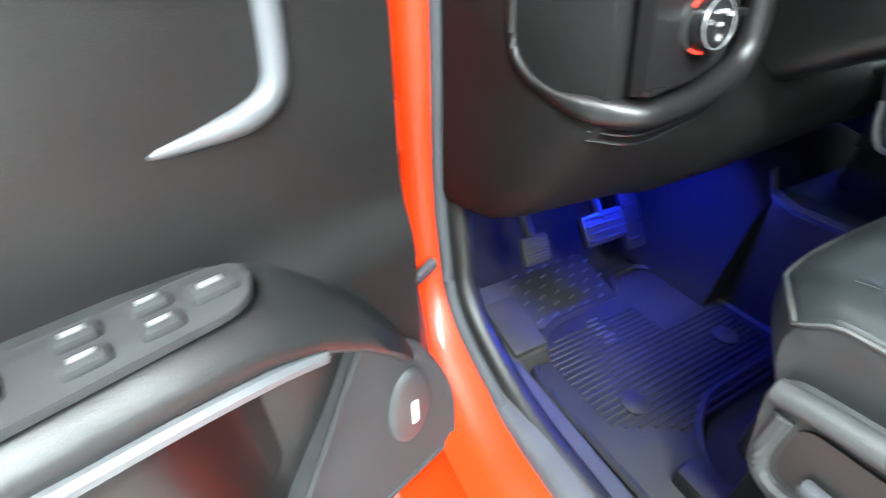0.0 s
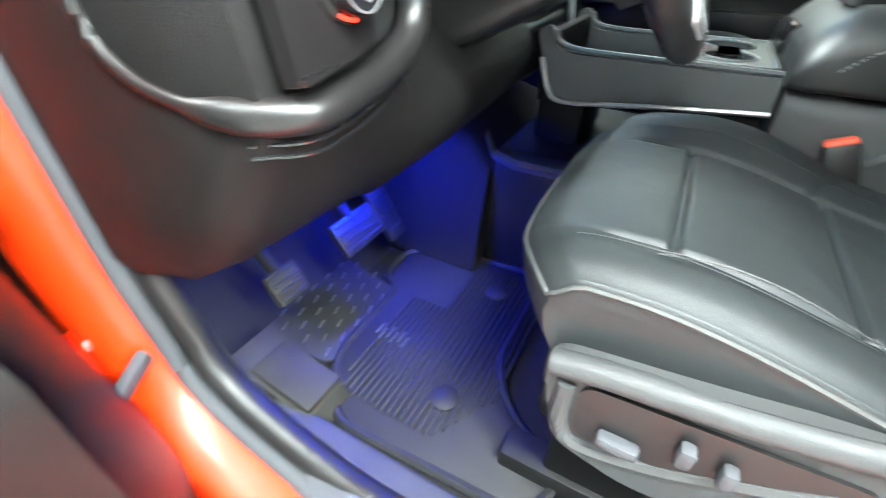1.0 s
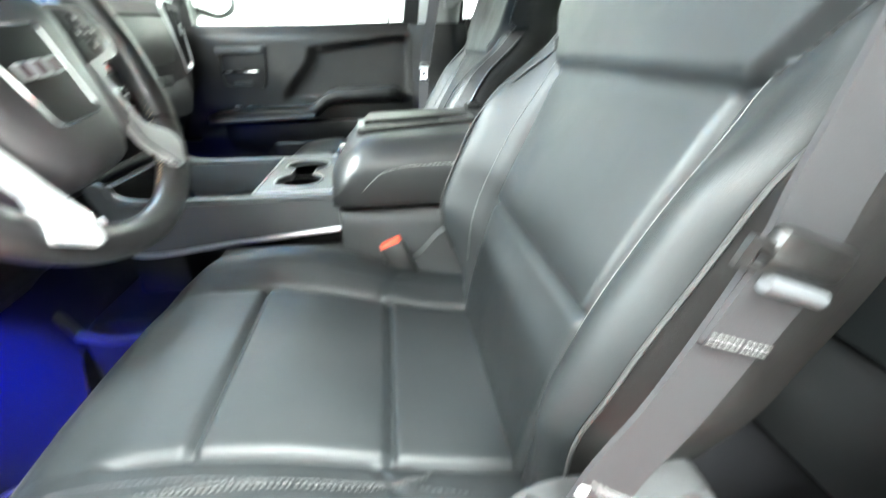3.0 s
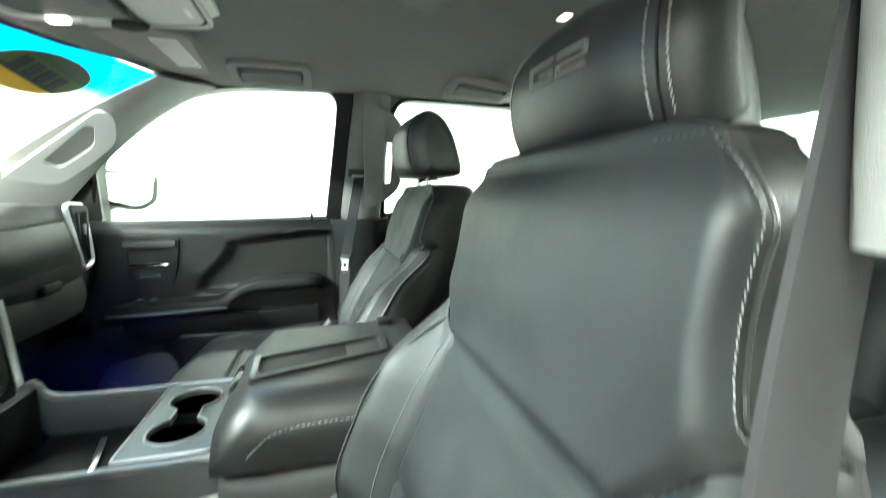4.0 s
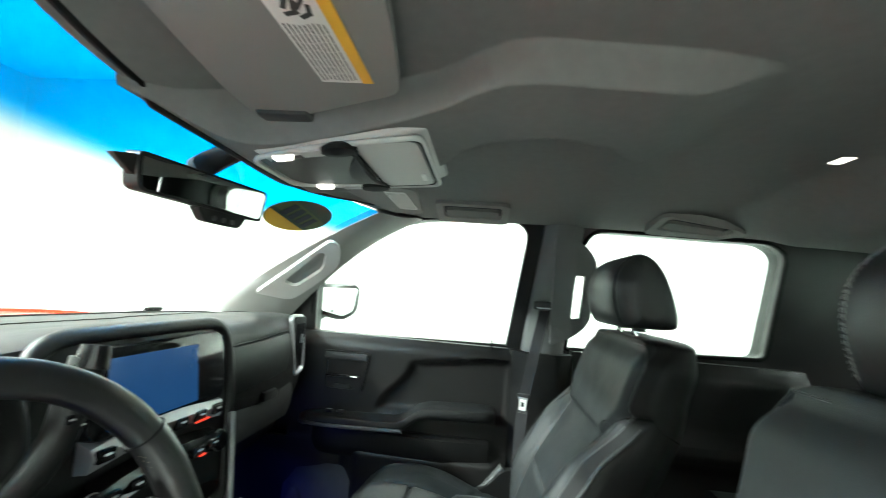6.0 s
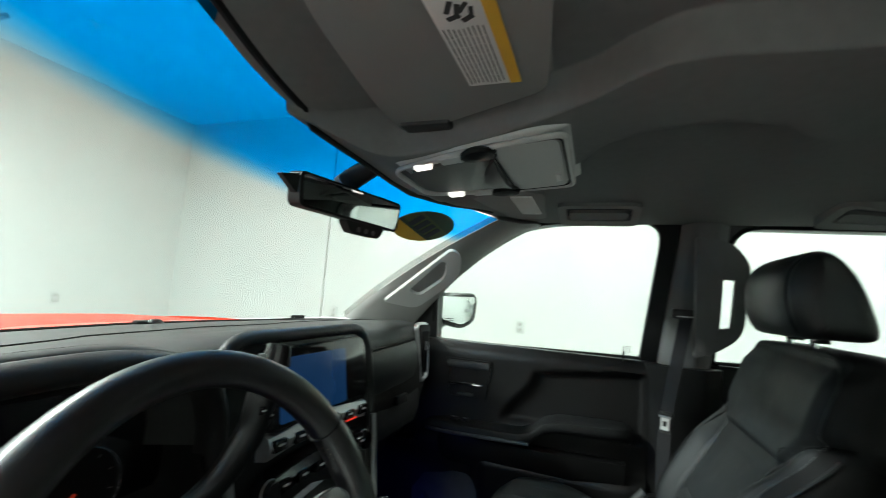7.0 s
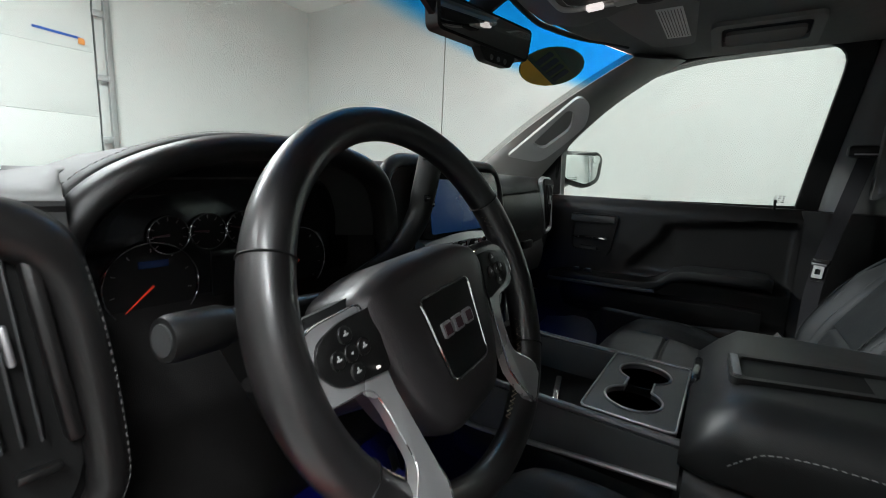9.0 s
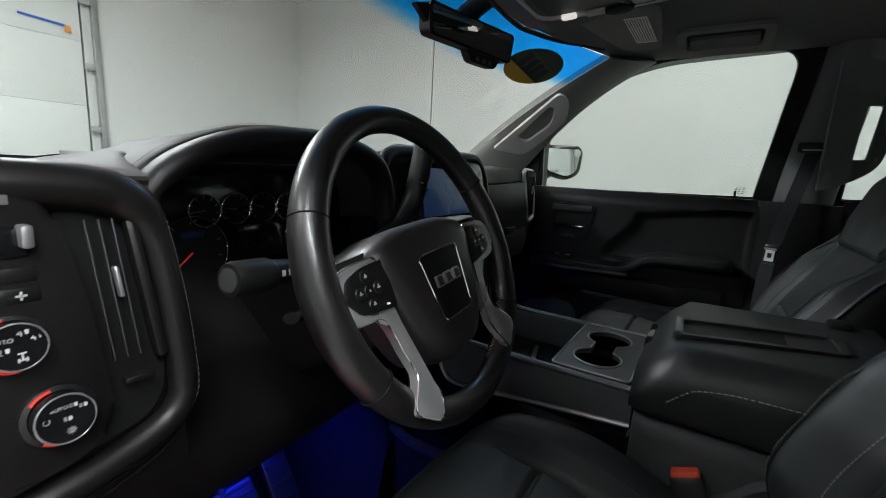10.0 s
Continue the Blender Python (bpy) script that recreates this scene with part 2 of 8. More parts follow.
class Shape:
    """Gathers the geometry of one part."""

    def __init__(self):
        self.bm = bmesh.new()

    def box(self, centre, size, r=0.004, turn=None, seg=2):
        m = Matrix.Translation(centre) @ (turn.to_4x4() if turn else Matrix()) @ Matrix.Diagonal((*size, 1))
        made = bmesh.ops.create_cube(self.bm, size=1, matrix=m)
        if r > 0:
            edges = list({e for v in made["verts"] for e in v.link_edges})
            bmesh.ops.bevel(self.bm, geom=edges, offset=min(r, min(size) * 0.45), segments=seg, profile=0.5, affect="EDGES")
        return self

    def loft(self, rings, closed=True, cap=True):
        rows = [[self.bm.verts.new(p) for p in ring] for ring in rings]
        n = len(rows[0])
        for a, b in zip(rows, rows[1:]):
            for i in range(n if closed else n - 1):
                j = (i + 1) % n
                self.bm.faces.new((a[i], a[j], b[j], b[i]))
        if cap and closed:
            self.bm.faces.new(rows[0][::-1])
            self.bm.faces.new(rows[-1])
        return self

    def tube(self, points, r, n=10, closed=False, flat=None):
        pts = [Vector(p) for p in points]
        rings, up = [], Vector((0.13, 0.31, 0.94))
        for i, p in enumerate(pts):
            a = pts[i - 1] if i or closed else p
            b = pts[(i + 1) % len(pts)] if i + 1 < len(pts) or closed else p
            d = (b - a).normalized()
            s = d.cross(up)
            if s.length < 1e-3:
                s = d.cross(Vector((1, 0, 0)))
            s.normalize()
            u = s.cross(d)
            rad = r[i] if isinstance(r, (list, tuple)) else r
            fl = flat or 1.0
            rings.append([p + s * math.cos(w) * rad + u * math.sin(w) * rad * fl for w in (2 * math.pi * k / n for k in range(n))])
        if closed:
            rings.append(rings[0])
            rows = [[self.bm.verts.new(q) for q in ring] for ring in rings[:-1]]
            for i in range(len(rows)):
                a, b = rows[i], rows[(i + 1) % len(rows)]
                for k in range(n):
                    j = (k + 1) % n
                    self.bm.faces.new((a[k], a[j], b[j], b[k]))
            return self
        return self.loft(rings)

    def prism(self, outline, depth, frame_m=None, r=0.0, seg=2):
        """outline in the local xy plane, drawn out along local z from 0 to depth, laid by the matrix."""
        m = frame_m or Matrix()
        lo = [self.bm.verts.new(m @ Vector((x, y, 0))) for x, y in outline]
        hi = [self.bm.verts.new(m @ Vector((x, y, depth))) for x, y in outline]
        n = len(lo)
        top = self.bm.faces.new(hi)
        self.bm.faces.new(lo[::-1])
        for i in range(n):
            j = (i + 1) % n
            self.bm.faces.new((lo[i], lo[j], hi[j], hi[i]))
        if r > 0:
            bmesh.ops.bevel(self.bm, geom=list(top.edges), offset=r, segments=seg, profile=0.5, affect="EDGES")
        return self

    def lathe(self, profile, m=None, n=24):
        m = m or Matrix()
        rings = [[m @ Vector((r * math.cos(w), r * math.sin(w), h)) for w in (2 * math.pi * k / n for k in range(n))] for r, h in profile]
        return self.loft(rings)

    def plate(self, outer, holes, lay, thick):
        """A plate with holes; lay(a, b, w) gives the place of the outline's (a, b) at depth w."""
        for w in (0.0, thick):
            edges = []
            for loop in (outer, *holes):
                vs = [self.bm.verts.new(lay(a, b, w)) for a, b in loop]
                edges += [self.bm.edges.new((vs[i], vs[(i + 1) % len(vs)])) for i in range(len(vs))]
            bmesh.ops.triangle_fill(self.bm, use_beauty=True, use_dissolve=False, edges=edges)
        for loop in (outer, *holes):
            a = [self.bm.verts.new(lay(*p, 0.0)) for p in loop]
            b = [self.bm.verts.new(lay(*p, thick)) for p in loop]
            for i in range(len(a)):
                j = (i + 1) % len(a)
                self.bm.faces.new((a[i], a[j], b[j], b[i]))
        bmesh.ops.remove_doubles(self.bm, verts=self.bm.verts, dist=1e-5)
        return self

    def sheet(self, fn, nu, nv, thick):
        """A grid fn(u, v) with u, v in 0..1, closed by the same grid moved by thick."""
        t = Vector(thick)
        grids = [[[self.bm.verts.new(Vector(fn(i / nu, j / nv)) + o) for j in range(nv + 1)] for i in range(nu + 1)] for o in (Vector(), t)]
        for g in grids:
            for i in range(nu):
                for j in range(nv):
                    self.bm.faces.new((g[i][j], g[i + 1][j], g[i + 1][j + 1], g[i][j + 1]))
        a, b = grids
        rim = [(i, 0) for i in range(nu)] + [(nu, j) for j in range(nv)] + [(i, nv) for i in range(nu, 0, -1)] + [(0, j) for j in range(nv, 0, -1)]
        for k, (i, j) in enumerate(rim):
            p, q = rim[(k + 1) % len(rim)]
            self.bm.faces.new((a[i][j], a[p][q], b[p][q], b[i][j]))
        return self


def finish(name, shape, material, angle=40, lay=None):
    bm = shape.bm
    if lay:
        for v in bm.verts:
            v.co = lay(v.co)
    bmesh.ops.recalc_face_normals(bm, faces=bm.faces)
    me = bpy.data.meshes.new(name)
    bm.to_mesh(me)
    bm.free()
    me.materials.append(material)
    me.shade_smooth()
    me.set_sharp_from_angle(angle=radians(angle))
    return new(name, me)


def part(name, shape, material, parent, label="", angle=40, lay=None):
    ob = finish(name, shape, material, angle, lay)
    ob.parent = parent
    ob.matrix_parent_inverse = Matrix.Translation(-parent.location) if parent.type == "EMPTY" else Matrix()
    return tagged(ob, label)


def thing(name, at, label, category, group="", kind=""):
    ob = new(name)
    ob.empty_display_size = 0.05
    ob.location = at
    return tagged(ob, label, category, group, kind)


def solid(name, shape, material, label, category, kind="", angle=40, lay=None, group=""):
    return tagged(finish(name, shape, material, angle, lay), label, category, group, kind)


def lettering(word, size, m):
    """A word in the built-in font as thin raised letters, centred on m."""
    curve = bpy.data.curves.new("letters", "FONT")
    curve.body, curve.size, curve.extrude, curve.align_x, curve.align_y = word, size, 0.0002, "CENTER", "CENTER"
    holder = bpy.data.objects.new("letters", curve)
    me = bpy.data.meshes.new_from_object(holder)
    s = Shape()
    s.bm.from_mesh(me)
    s.bm.transform(m)
    bpy.data.objects.remove(holder)
    bpy.data.curves.remove(curve)
    bpy.data.meshes.remove(me)
    return s


def basis(origin, right, up):
    """A frame whose local x, y, z are right, up and their cross product."""
    r = Vector(right).normalized()
    n = r.cross(Vector(up)).normalized()
    u = n.cross(r)
    m = Matrix((r, u, n)).transposed().to_4x4()
    m.translation = Vector(origin)
    return m


# ---------------------------------------------------------------- garage
def garage():
    s = Shape()
    s.box((-1.6, 0, -0.05), (12.4, 13, 0.1), 0)
    solid("floor", s, CONCRETE, "grey sealed concrete garage floor under the truck", "floor", "structure")
    s = Shape()
    s.box((-1.6, 0, 3.68), (12.4, 13, 0.12), 0)
    solid("ceiling", s, CEIL, "plain white painted garage ceiling", "ceiling", "structure")
    # The left wall is out of view, set far off to lessen bounce light
    for name, c, size in (("wall_front", (2.45, 5.3, 1.81), (2.85, 0.16, 3.62)), ("wall_front_above_door", (-3.0, 5.3, 3.32), (8.05, 0.16, 0.6)), ("wall_front_left", (-5.35, 5.3, 1.51), (3.3, 0.16, 3.02)),
                          ("wall_right", (3.68, 0, 1.81), (0.16, 10.44, 3.62)), ("unseen_wall_left", (-7.1, 0, 1.81), (0.16, 10.44, 3.62)), ("wall_back", (-1.62, -5.3, 1.81), (10.8, 0.16, 3.62))):
        s = Shape()
        s.box(c, size, 0)
        solid(name, s, WALL, "plain white painted garage wall", "wall", "structure")
    # thin dark joint line down the side wall
    s = Shape()
    s.box((3.597, 2.80, 1.8), (0.006, 0.011, 3.6), 0)
    solid("trim", s, GREYTRIM, "thin grey vertical joint on the white wall", "trim", "structure")
    for sx, sy, sz, turn in ((3.597, 0.48, 1.235, 0), (3.597, 2.62, 1.20, 0), (2.28, 5.217, 1.16, 90)):
        sock = thing("wall_socket", (sx, sy, sz), "white plastic socket plate on the white garage wall", "wall socket", "wall sockets")
        m = pose(sx, sy, sz, 0, 0, turn)
        put = lambda c, m=m: m @ c
        part("plate", Shape().box((0, 0, 0), (0.012, 0.080, 0.125), 0.003), SOCKET, sock, "", 40, put)
        for dz in (-0.028, 0.028):
            part("outlet", Shape().box((-0.007, 0, dz), (0.004, 0.036, 0.030), 0.0015), CONSOLEGREY, sock, "", 40, put)

    def sectional(y, x0, x1, name, face, label):
        door = thing(name, ((x0 + x1) / 2, y, 0), label, "garage door")
        for k in range(5):
            s = Shape()
            s.box(((x0 + x1) / 2, y, 0.31 + 0.605 * k), (x1 - x0, 0.05, 0.6035), 0.003)
            s.box(((x0 + x1) / 2, y + face * 0.0255, 0.31 + 0.605 * k), (x1 - x0 - 0.01, 0.003, 0.52), 0.0014)
            part("panel", s, DOORWHITE, door)
        return door

    sectional(5.22, -3.7, 1.0, "garage_door", -1, "closed white sectional garage door with ribbed panels")
    sectional(-5.18, -2.6, 2.6, "garage_door", 1, "closed white sectional garage door with ribbed panels")
    for rx, ry, face in ((1.09, 5.16, -1), (2.66, -5.12, 1), (-2.66, -5.12, 1)):
        track = thing("door_track", (rx, ry, 0), "galvanised steel garage door track with rollers", "door track", "door tracks")
        s = Shape()
        s.box((rx, ry, 1.56), (0.012, 0.055, 3.12), 0.002)
        s.box((rx + 0.03, ry - face * 0.02, 1.56), (0.06, 0.008, 3.12), 0.002)
        s.tube([(rx, ry, 3.12)] + [(rx + 0.02, ry + face * 0.3 * (1 - math.cos(w)), 3.12 + 0.3 * math.sin(w)) for w in (0.25, 0.5, 0.75, 1.0, 1.25, 1.5)] + [(rx + 0.02, ry + face * 0.9, 3.44)], 0.022, 8)
        part("rail", s, STEEL, track)
        for k in range(5):
            s = Shape()
            z = 0.4 + 0.6 * k
            s.box((rx - 0.05, ry, z), (0.09, 0.03, 0.06), 0.004)
            s.lathe([(0.001, 0), (0.022, 0), (0.022, 0.014), (0.001, 0.014)], pose(rx - 0.015, ry, z + 0.02, 0, 90, 0), 12)
            part("roller", s, STEEL, track)
    shaft = thing("spring_shaft", (-1.3, 5.12, 3.47), "steel torsion spring shaft above the garage door", "spring shaft")
    part("rod", Shape().tube([(-3.7, 5.13, 3.47), (1.03, 5.13, 3.47)], 0.020, 10), STEEL, shaft)
    part("drum", Shape().lathe([(0.001, 0), (0.055, 0), (0.055, 0.05), (0.001, 0.05)], pose(0.97, 5.13, 3.47, 0, 90, 0), 16), STEEL, shaft, "steel cable drum")
    part("bracket", Shape().box((1.05, 5.17, 3.47), (0.03, 0.11, 0.13), 0.006), STEEL, shaft, "steel end bracket")
    s = Shape()
    s.box((0.72, 5.183, 2.545), (0.34, 0.004, 0.022), 0, pose(0, 0, 0, 0, 3, 0).to_3x3())
    solid("tape_strip", s, BLUETAPE, "strip of blue tape stuck on the white garage door", "tape")
    s = Shape()
    s.box((0.90, 5.18, 2.51), (0.05, 0.004, 0.06), 0.001)
    solid("paper_tag", s, ORANGETAG, "small orange tag on the white garage door", "tag")
    # Unseen lamp bodies, glowing on all sides to lift the ceiling
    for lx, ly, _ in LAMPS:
        lamp = thing("added_lamp", (lx, ly, 3.62), "added white linear lamp, out of view, lighting the garage", "ceiling lamp", "garage ceiling lamps")
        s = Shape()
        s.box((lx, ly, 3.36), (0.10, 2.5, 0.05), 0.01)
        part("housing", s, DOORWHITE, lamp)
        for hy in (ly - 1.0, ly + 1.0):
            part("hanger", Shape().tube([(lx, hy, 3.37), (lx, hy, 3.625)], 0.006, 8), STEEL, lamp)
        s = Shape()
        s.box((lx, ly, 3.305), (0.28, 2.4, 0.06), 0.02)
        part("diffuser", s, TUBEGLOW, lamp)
    lamp = thing("added_lamp", (-0.7, 2.9, 3.62), "added white linear lamp, out of view, lighting the garage", "ceiling lamp", "garage ceiling lamps")
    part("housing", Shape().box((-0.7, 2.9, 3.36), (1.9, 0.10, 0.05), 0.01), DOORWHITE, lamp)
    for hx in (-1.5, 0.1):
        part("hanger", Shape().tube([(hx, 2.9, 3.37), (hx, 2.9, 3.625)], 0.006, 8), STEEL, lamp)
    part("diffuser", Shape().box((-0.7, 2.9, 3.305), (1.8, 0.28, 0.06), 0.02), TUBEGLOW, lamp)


garage()

# ---------------------------------------------------------------- truck shell
FLOOR = 0.575


def side_x(z):
    return 0.87 - 0.14 * max(0.0, z - 1.33)


def left_x(z):
    return side_x(z) - 0.045


WIN_FRONT = rounded([(0.375, 1.322), (0.37, 1.53), (0.27, 1.635), (0.13, 1.728), (-0.03, 1.772), (-0.402, 1.785), (-0.432, 1.73), (-0.347, 1.336)], [0.01, 0.05, 0.06, 0.06, 0.1, 0.045, 0.02, 0.01])
WIN_REAR = rounded([(-0.545, 1.345), (-0.55, 1.62), (-0.60, 1.765), (-1.18, 1.758), (-1.232, 1.72), (-1.195, 1.37)], [0.015, 0.05, 0.06, 0.04, 0.04, 0.03])


def shell():
    s = Shape()
    s.box((0, -0.5, FLOOR - 0.02), (1.72, 2.6, 0.04), 0)
    solid("cab_floor", s, CARPET, "black carpeted floor of the truck cab", "floor", "structure")
    # firewall and toe board
    s = Shape()
    s.sheet(lambda u, v: (lerp(-0.83, 0.83, u), lerp(0.47, 0.80, v), lerp(FLOOR, 1.36, step(0, 1, v) * 0.6 + 0.4 * v)), 8, 10, (0, 0.04, -0.04))
    solid("toe_board", s, CARPET, "black carpeted sloping toe board of the cab", "floor", "structure")
    # transmission hump
    s = Shape()
    s.loft([[(x, y, z) for x, z in rounded([(-0.22, FLOOR - 0.01), (-0.14, 0.74), (0.14, 0.74), (0.22, FLOOR - 0.01)], 0.05)] for y in (-1.0, 0.62)])
    solid("floor_tunnel", s, CARPET, "black carpeted hump along the cab floor", "floor", "structure")

    # passenger side with two window openings
    def lay_right(a, b, w):
        return Vector((side_x(b) + w, a, b))

    s = Shape()
    s.plate([(0.82, 0.56), (0.82, 1.34), (0.56, 1.40), (0.10, 1.80), (-1.72, 1.80), (-1.72, 0.56)], [WIN_FRONT, WIN_REAR], lay_right, 0.09)
    solid("cab_side_right", s, PLASTIC, "black inner side of the cab with two window openings", "cab side", "structure")
    for k, win in enumerate((WIN_FRONT, WIN_REAR)):
        s = Shape()
        s.plate(win, [], lambda a, b, w: Vector((side_x(b) + 0.035 + w, a, b)), 0.005)
        pane = solid(f"window_{k + 1}", s, GLASS, "clear closed side window pane of the truck", "window", "structure")
        pane.visible_shadow = False
        if k == 0:
            s = Shape()
            for r in range(4):
                for q in range(3):
                    s.box((side_x(1.36) + 0.032, -0.312 + 0.010 * q - 0.001 * r, 1.352 + 0.006 * r), (0.0006, 0.007 - 0.0015 * ((r + q) % 3), 0.0028), 0)
            part("glass_print", s, SEATPLASTIC, pane, "small grey print in the corner of the pane")
        ring = [lay_right(a, b, -0.002) for a, b in win]
        s = Shape()
        s.tube(ring, 0.008, 6, closed=True)
        solid(f"window_{k + 1}_seal", s, DARK, "black rubber seal round the side window", "seal", "structure")

    # driver's side with the open doorway
    doorway = rounded([(0.435, 1.34), (0.43, 0.92), (0.385, 0.72), (0.21, 0.645), (-0.42, 0.64), (-0.52, 0.80), (-0.52, 1.40), (-0.46, 1.77), (0.02, 1.77)], [0.04, 0.05, 0.08, 0.08, 0.05, 0.08, 0.08, 0.05, 0.12], 6)
    rear = [(y - 0.1, z) for y, z in WIN_REAR]

    def lay_left(a, b, w):
        return Vector((-left_x(b) + 0.035 + w, a, b))

    s = Shape()
    s.plate([(0.82, 0.56), (0.82, 1.34), (0.56, 1.40), (0.10, 1.80), (-1.72, 1.80), (-1.72, 0.56)], [doorway, rear], lay_left, 0.03)
    solid("cab_side_left", s, PLASTIC, "black inner side of the cab round the open doorway", "cab side", "structure")
    # painted jamb round the doorway
    n = len(doorway)
    mid = Vector((-0.05, 1.15))
    rings = []
    for a, b in doorway:
        d = (Vector((a, b)) - mid)
        d = Vector((d.x / 0.45, d.y / 0.6)).normalized()
        x = -left_x(b)
        p = Vector((a, b))
        ring = []
        for off, dx, wide in ((0.0, 0.026, 0.026), (0.001, 0.004, 0.004), (0.004, -0.012, -0.02), (0.010, -0.028, -0.045), (0.020, -0.039, -0.062), (0.050, -0.046, -0.090), (0.064, 0.02, 0.02), (0.03, 0.03, 0.03)):
            q = p + d * off
            ring.append(Vector((x + lerp(wide, dx, step(0.66, 0.78, b)), q.x, q.y)))
        rings.append(ring)
    s = Shape()
    rows = [[s.bm.verts.new(q) for q in ring] for ring in rings]
    for i in range(n):
        a, b = rows[i], rows[(i + 1) % n]
        for k in range(8):
            j = (k + 1) % 8
            s.bm.faces.new((a[k], a[j], b[j], b[k]))
    solid("door_jamb", s, RED, "glossy orange-red painted door jamb of the truck body", "door jamb", "structure", 50)
    s = Shape()
    s.tube([Vector((-left_x(b) + 0.012, a, b)) for a, b in doorway], 0.011, 10, closed=True)
    solid("door_seal", s, SEAL, "soft grey rubber seal round the open doorway", "seal", "structure")
    # moulded sill and kick trim inside the seal
    s = Shape()
    s.tube([Vector((-left_x(b) + 0.040, a - 0.004, b + 0.004)) for a, b in doorway if b < 0.95 and a > -0.44], 0.021, 10)
    solid("sill_trim", s, PLASTICSOFT, "moulded black sill trim inside the door seal", "sill trim", "structure", 60)
    # sill plate
    s = Shape()
    s.loft([[(x, y, z) for x, z in rounded([(-0.835, 0.600), (-0.825, 0.662), (-0.79, 0.668), (-0.72, 0.622), (-0.70, 0.575), (-0.83, 0.575)], 0.012)] for y in (-0.5, -0.2, 0.1, 0.36)])
    solid("sill_plate", s, SCUFF, "grey plastic scuff plate along the door sill", "sill plate", "structure")
    # outer body: sill, roof skin, bonnet, rear wall
    s = Shape()
    s.box((-0.94, -0.5, 0.44), (0.12, 2.4, 0.22), 0.03)
    s.box((0.98, -0.5, 0.44), (0.12, 2.4, 0.22), 0.03)
    solid("rocker_panel", s, RED, "orange-red painted rocker panels below the doors", "body panel", "structure")
    s = Shape()
    s.sheet(lambda u, v: (lerp(-0.84, 0.84, u), lerp(-1.75, 0.24 - 0.2 * (2 * u - 1) ** 2, v), 1.845 - 0.045 * abs(2 * u - 1) ** 3 - 0.03 * (2 * v - 1) ** 4), 16, 16, (0, 0, 0.03))
    solid("roof", s, RED, "orange-red painted steel roof skin of the truck", "roof", "structure")
    s = Shape()
    s.sheet(lambda u, v: (lerp(-0.80, 0.80, u), lerp(0.84 - 0.08 * (2 * u - 1) ** 2, 2.15 - 0.2 * (2 * u - 1) ** 2, v), 1.352 - 0.03 * v - 0.12 * v ** 4 + 0.012 * step(0.35, 0.25, abs(u - 0.5)) - 0.02 * abs(2 * u - 1) ** 4), 24, 12, (0, 0, -0.03))
    solid("bonnet", s, RED, "orange-red painted bonnet seen through the windshield", "bonnet", "structure")
    for sx in (-1, 1):
        s = Shape()
        s.sheet(lambda u, v: (sx * lerp(0.80, 0.97, u), lerp(0.86 - 0.36 * u, 2.2, v), 1.33 - 0.1 * u ** 2 - 0.12 * v ** 3), 6, 10, (0, 0, -0.75))
        solid("front_wing", s, RED, "orange-red painted front wing of the truck", "body panel", "structure")
    s = Shape()
    s.sheet(lambda u, v: (lerp(-0.76, 0.76, u), lerp(0.79, 0.845, v) - 0.1 * (2 * u - 1) ** 2, 1.364 - 0.012 * v - (0.022 * (1 - 2 * u) ** 2 if u < 0.5 else 0.0)), 16, 2, (0, 0, -0.02))
    solid("cowl_panel", s, DARK, "black plastic cowl panel below the windshield", "cowl", "structure")
    for wx, tx in ((-0.5, 0.05), (0.1, 0.6)):
        wiper = thing("wiper", (wx, 0.8, 1.38), "black windshield wiper resting on the cowl", "wiper", "windshield wipers")
        s = Shape()
        s.tube([(wx, 0.79, 1.346), (lerp(wx, tx, 0.5), 0.812, 1.366), (tx, 0.80, 1.374)], 0.005, 6)
        part("arm", s, DARK, wiper)
        s = Shape()
        s.box((tx, 0.795, 1.381), (0.06, 0.02, 0.012), 0.004)
        part("pivot", s, DARK, wiper)
    # rear wall with the sliding window
    back_hole = rounded([(-0.60, 1.45), (0.60, 1.45), (0.56, 1.73), (-0.56, 1.73)], 0.03)
    s = Shape()
    s.plate([(-0.85, 0.56), (0.85, 0.56), (0.80, 1.82), (-0.80, 1.82)], [back_hole], lambda a, b, w: Vector((a, -1.72 - w, b)), 0.05)
    solid("cab_back", s, PLASTIC, "black rear wall of the cab with a window", "cab back", "structure")
    s = Shape()
    s.plate(back_hole, [], lambda a, b, w: Vector((a, -1.74 - w, b)), 0.005)
    solid("window_3", s, REARGLASS, "greenish tinted rear window pane", "window", "structure").visible_shadow = False
    s = Shape()
    for bx in (-0.19, 0.115):
        s.box((bx, -1.735, 1.59), (0.05, 0.03, 0.32), 0.004)
    solid("window_3_frame", s, DARK, "black uprights of the sliding rear window", "window frame", "structure")


shell()


# ---------------------------------------------------------------- headliner, windshield, pillars
SPINE_LEFT = ((-0.62, -0.20), (-0.47, -0.24), (-0.35, -0.25), (-0.30, -0.256), (-0.26, -0.25), (-0.225, -0.225), (-0.19, -0.192), (-0.14, -0.168), (-0.08, -0.150), (0.0, -0.132), (0.10, -0.125), (0.17, -0.18), (0.24, -0.30))
SPINE_RIGHT = ((-0.62, 0.20), (-0.50, 0.06), (-0.42, -0.038), (-0.34, -0.066), (-0.26, -0.047), (-0.20, 0.0), (-0.154, 0.09), (-0.05, 0.15), (0.20, 0.25))


def along(table, y):
    if y <= table[0][0]:
        return table[0][1]
    for (a, p), (b, q) in zip(table, table[1:]):
        if y <= b:
            return lerp(p, q, (y - a) / (b - a))
    return table[-1][1]


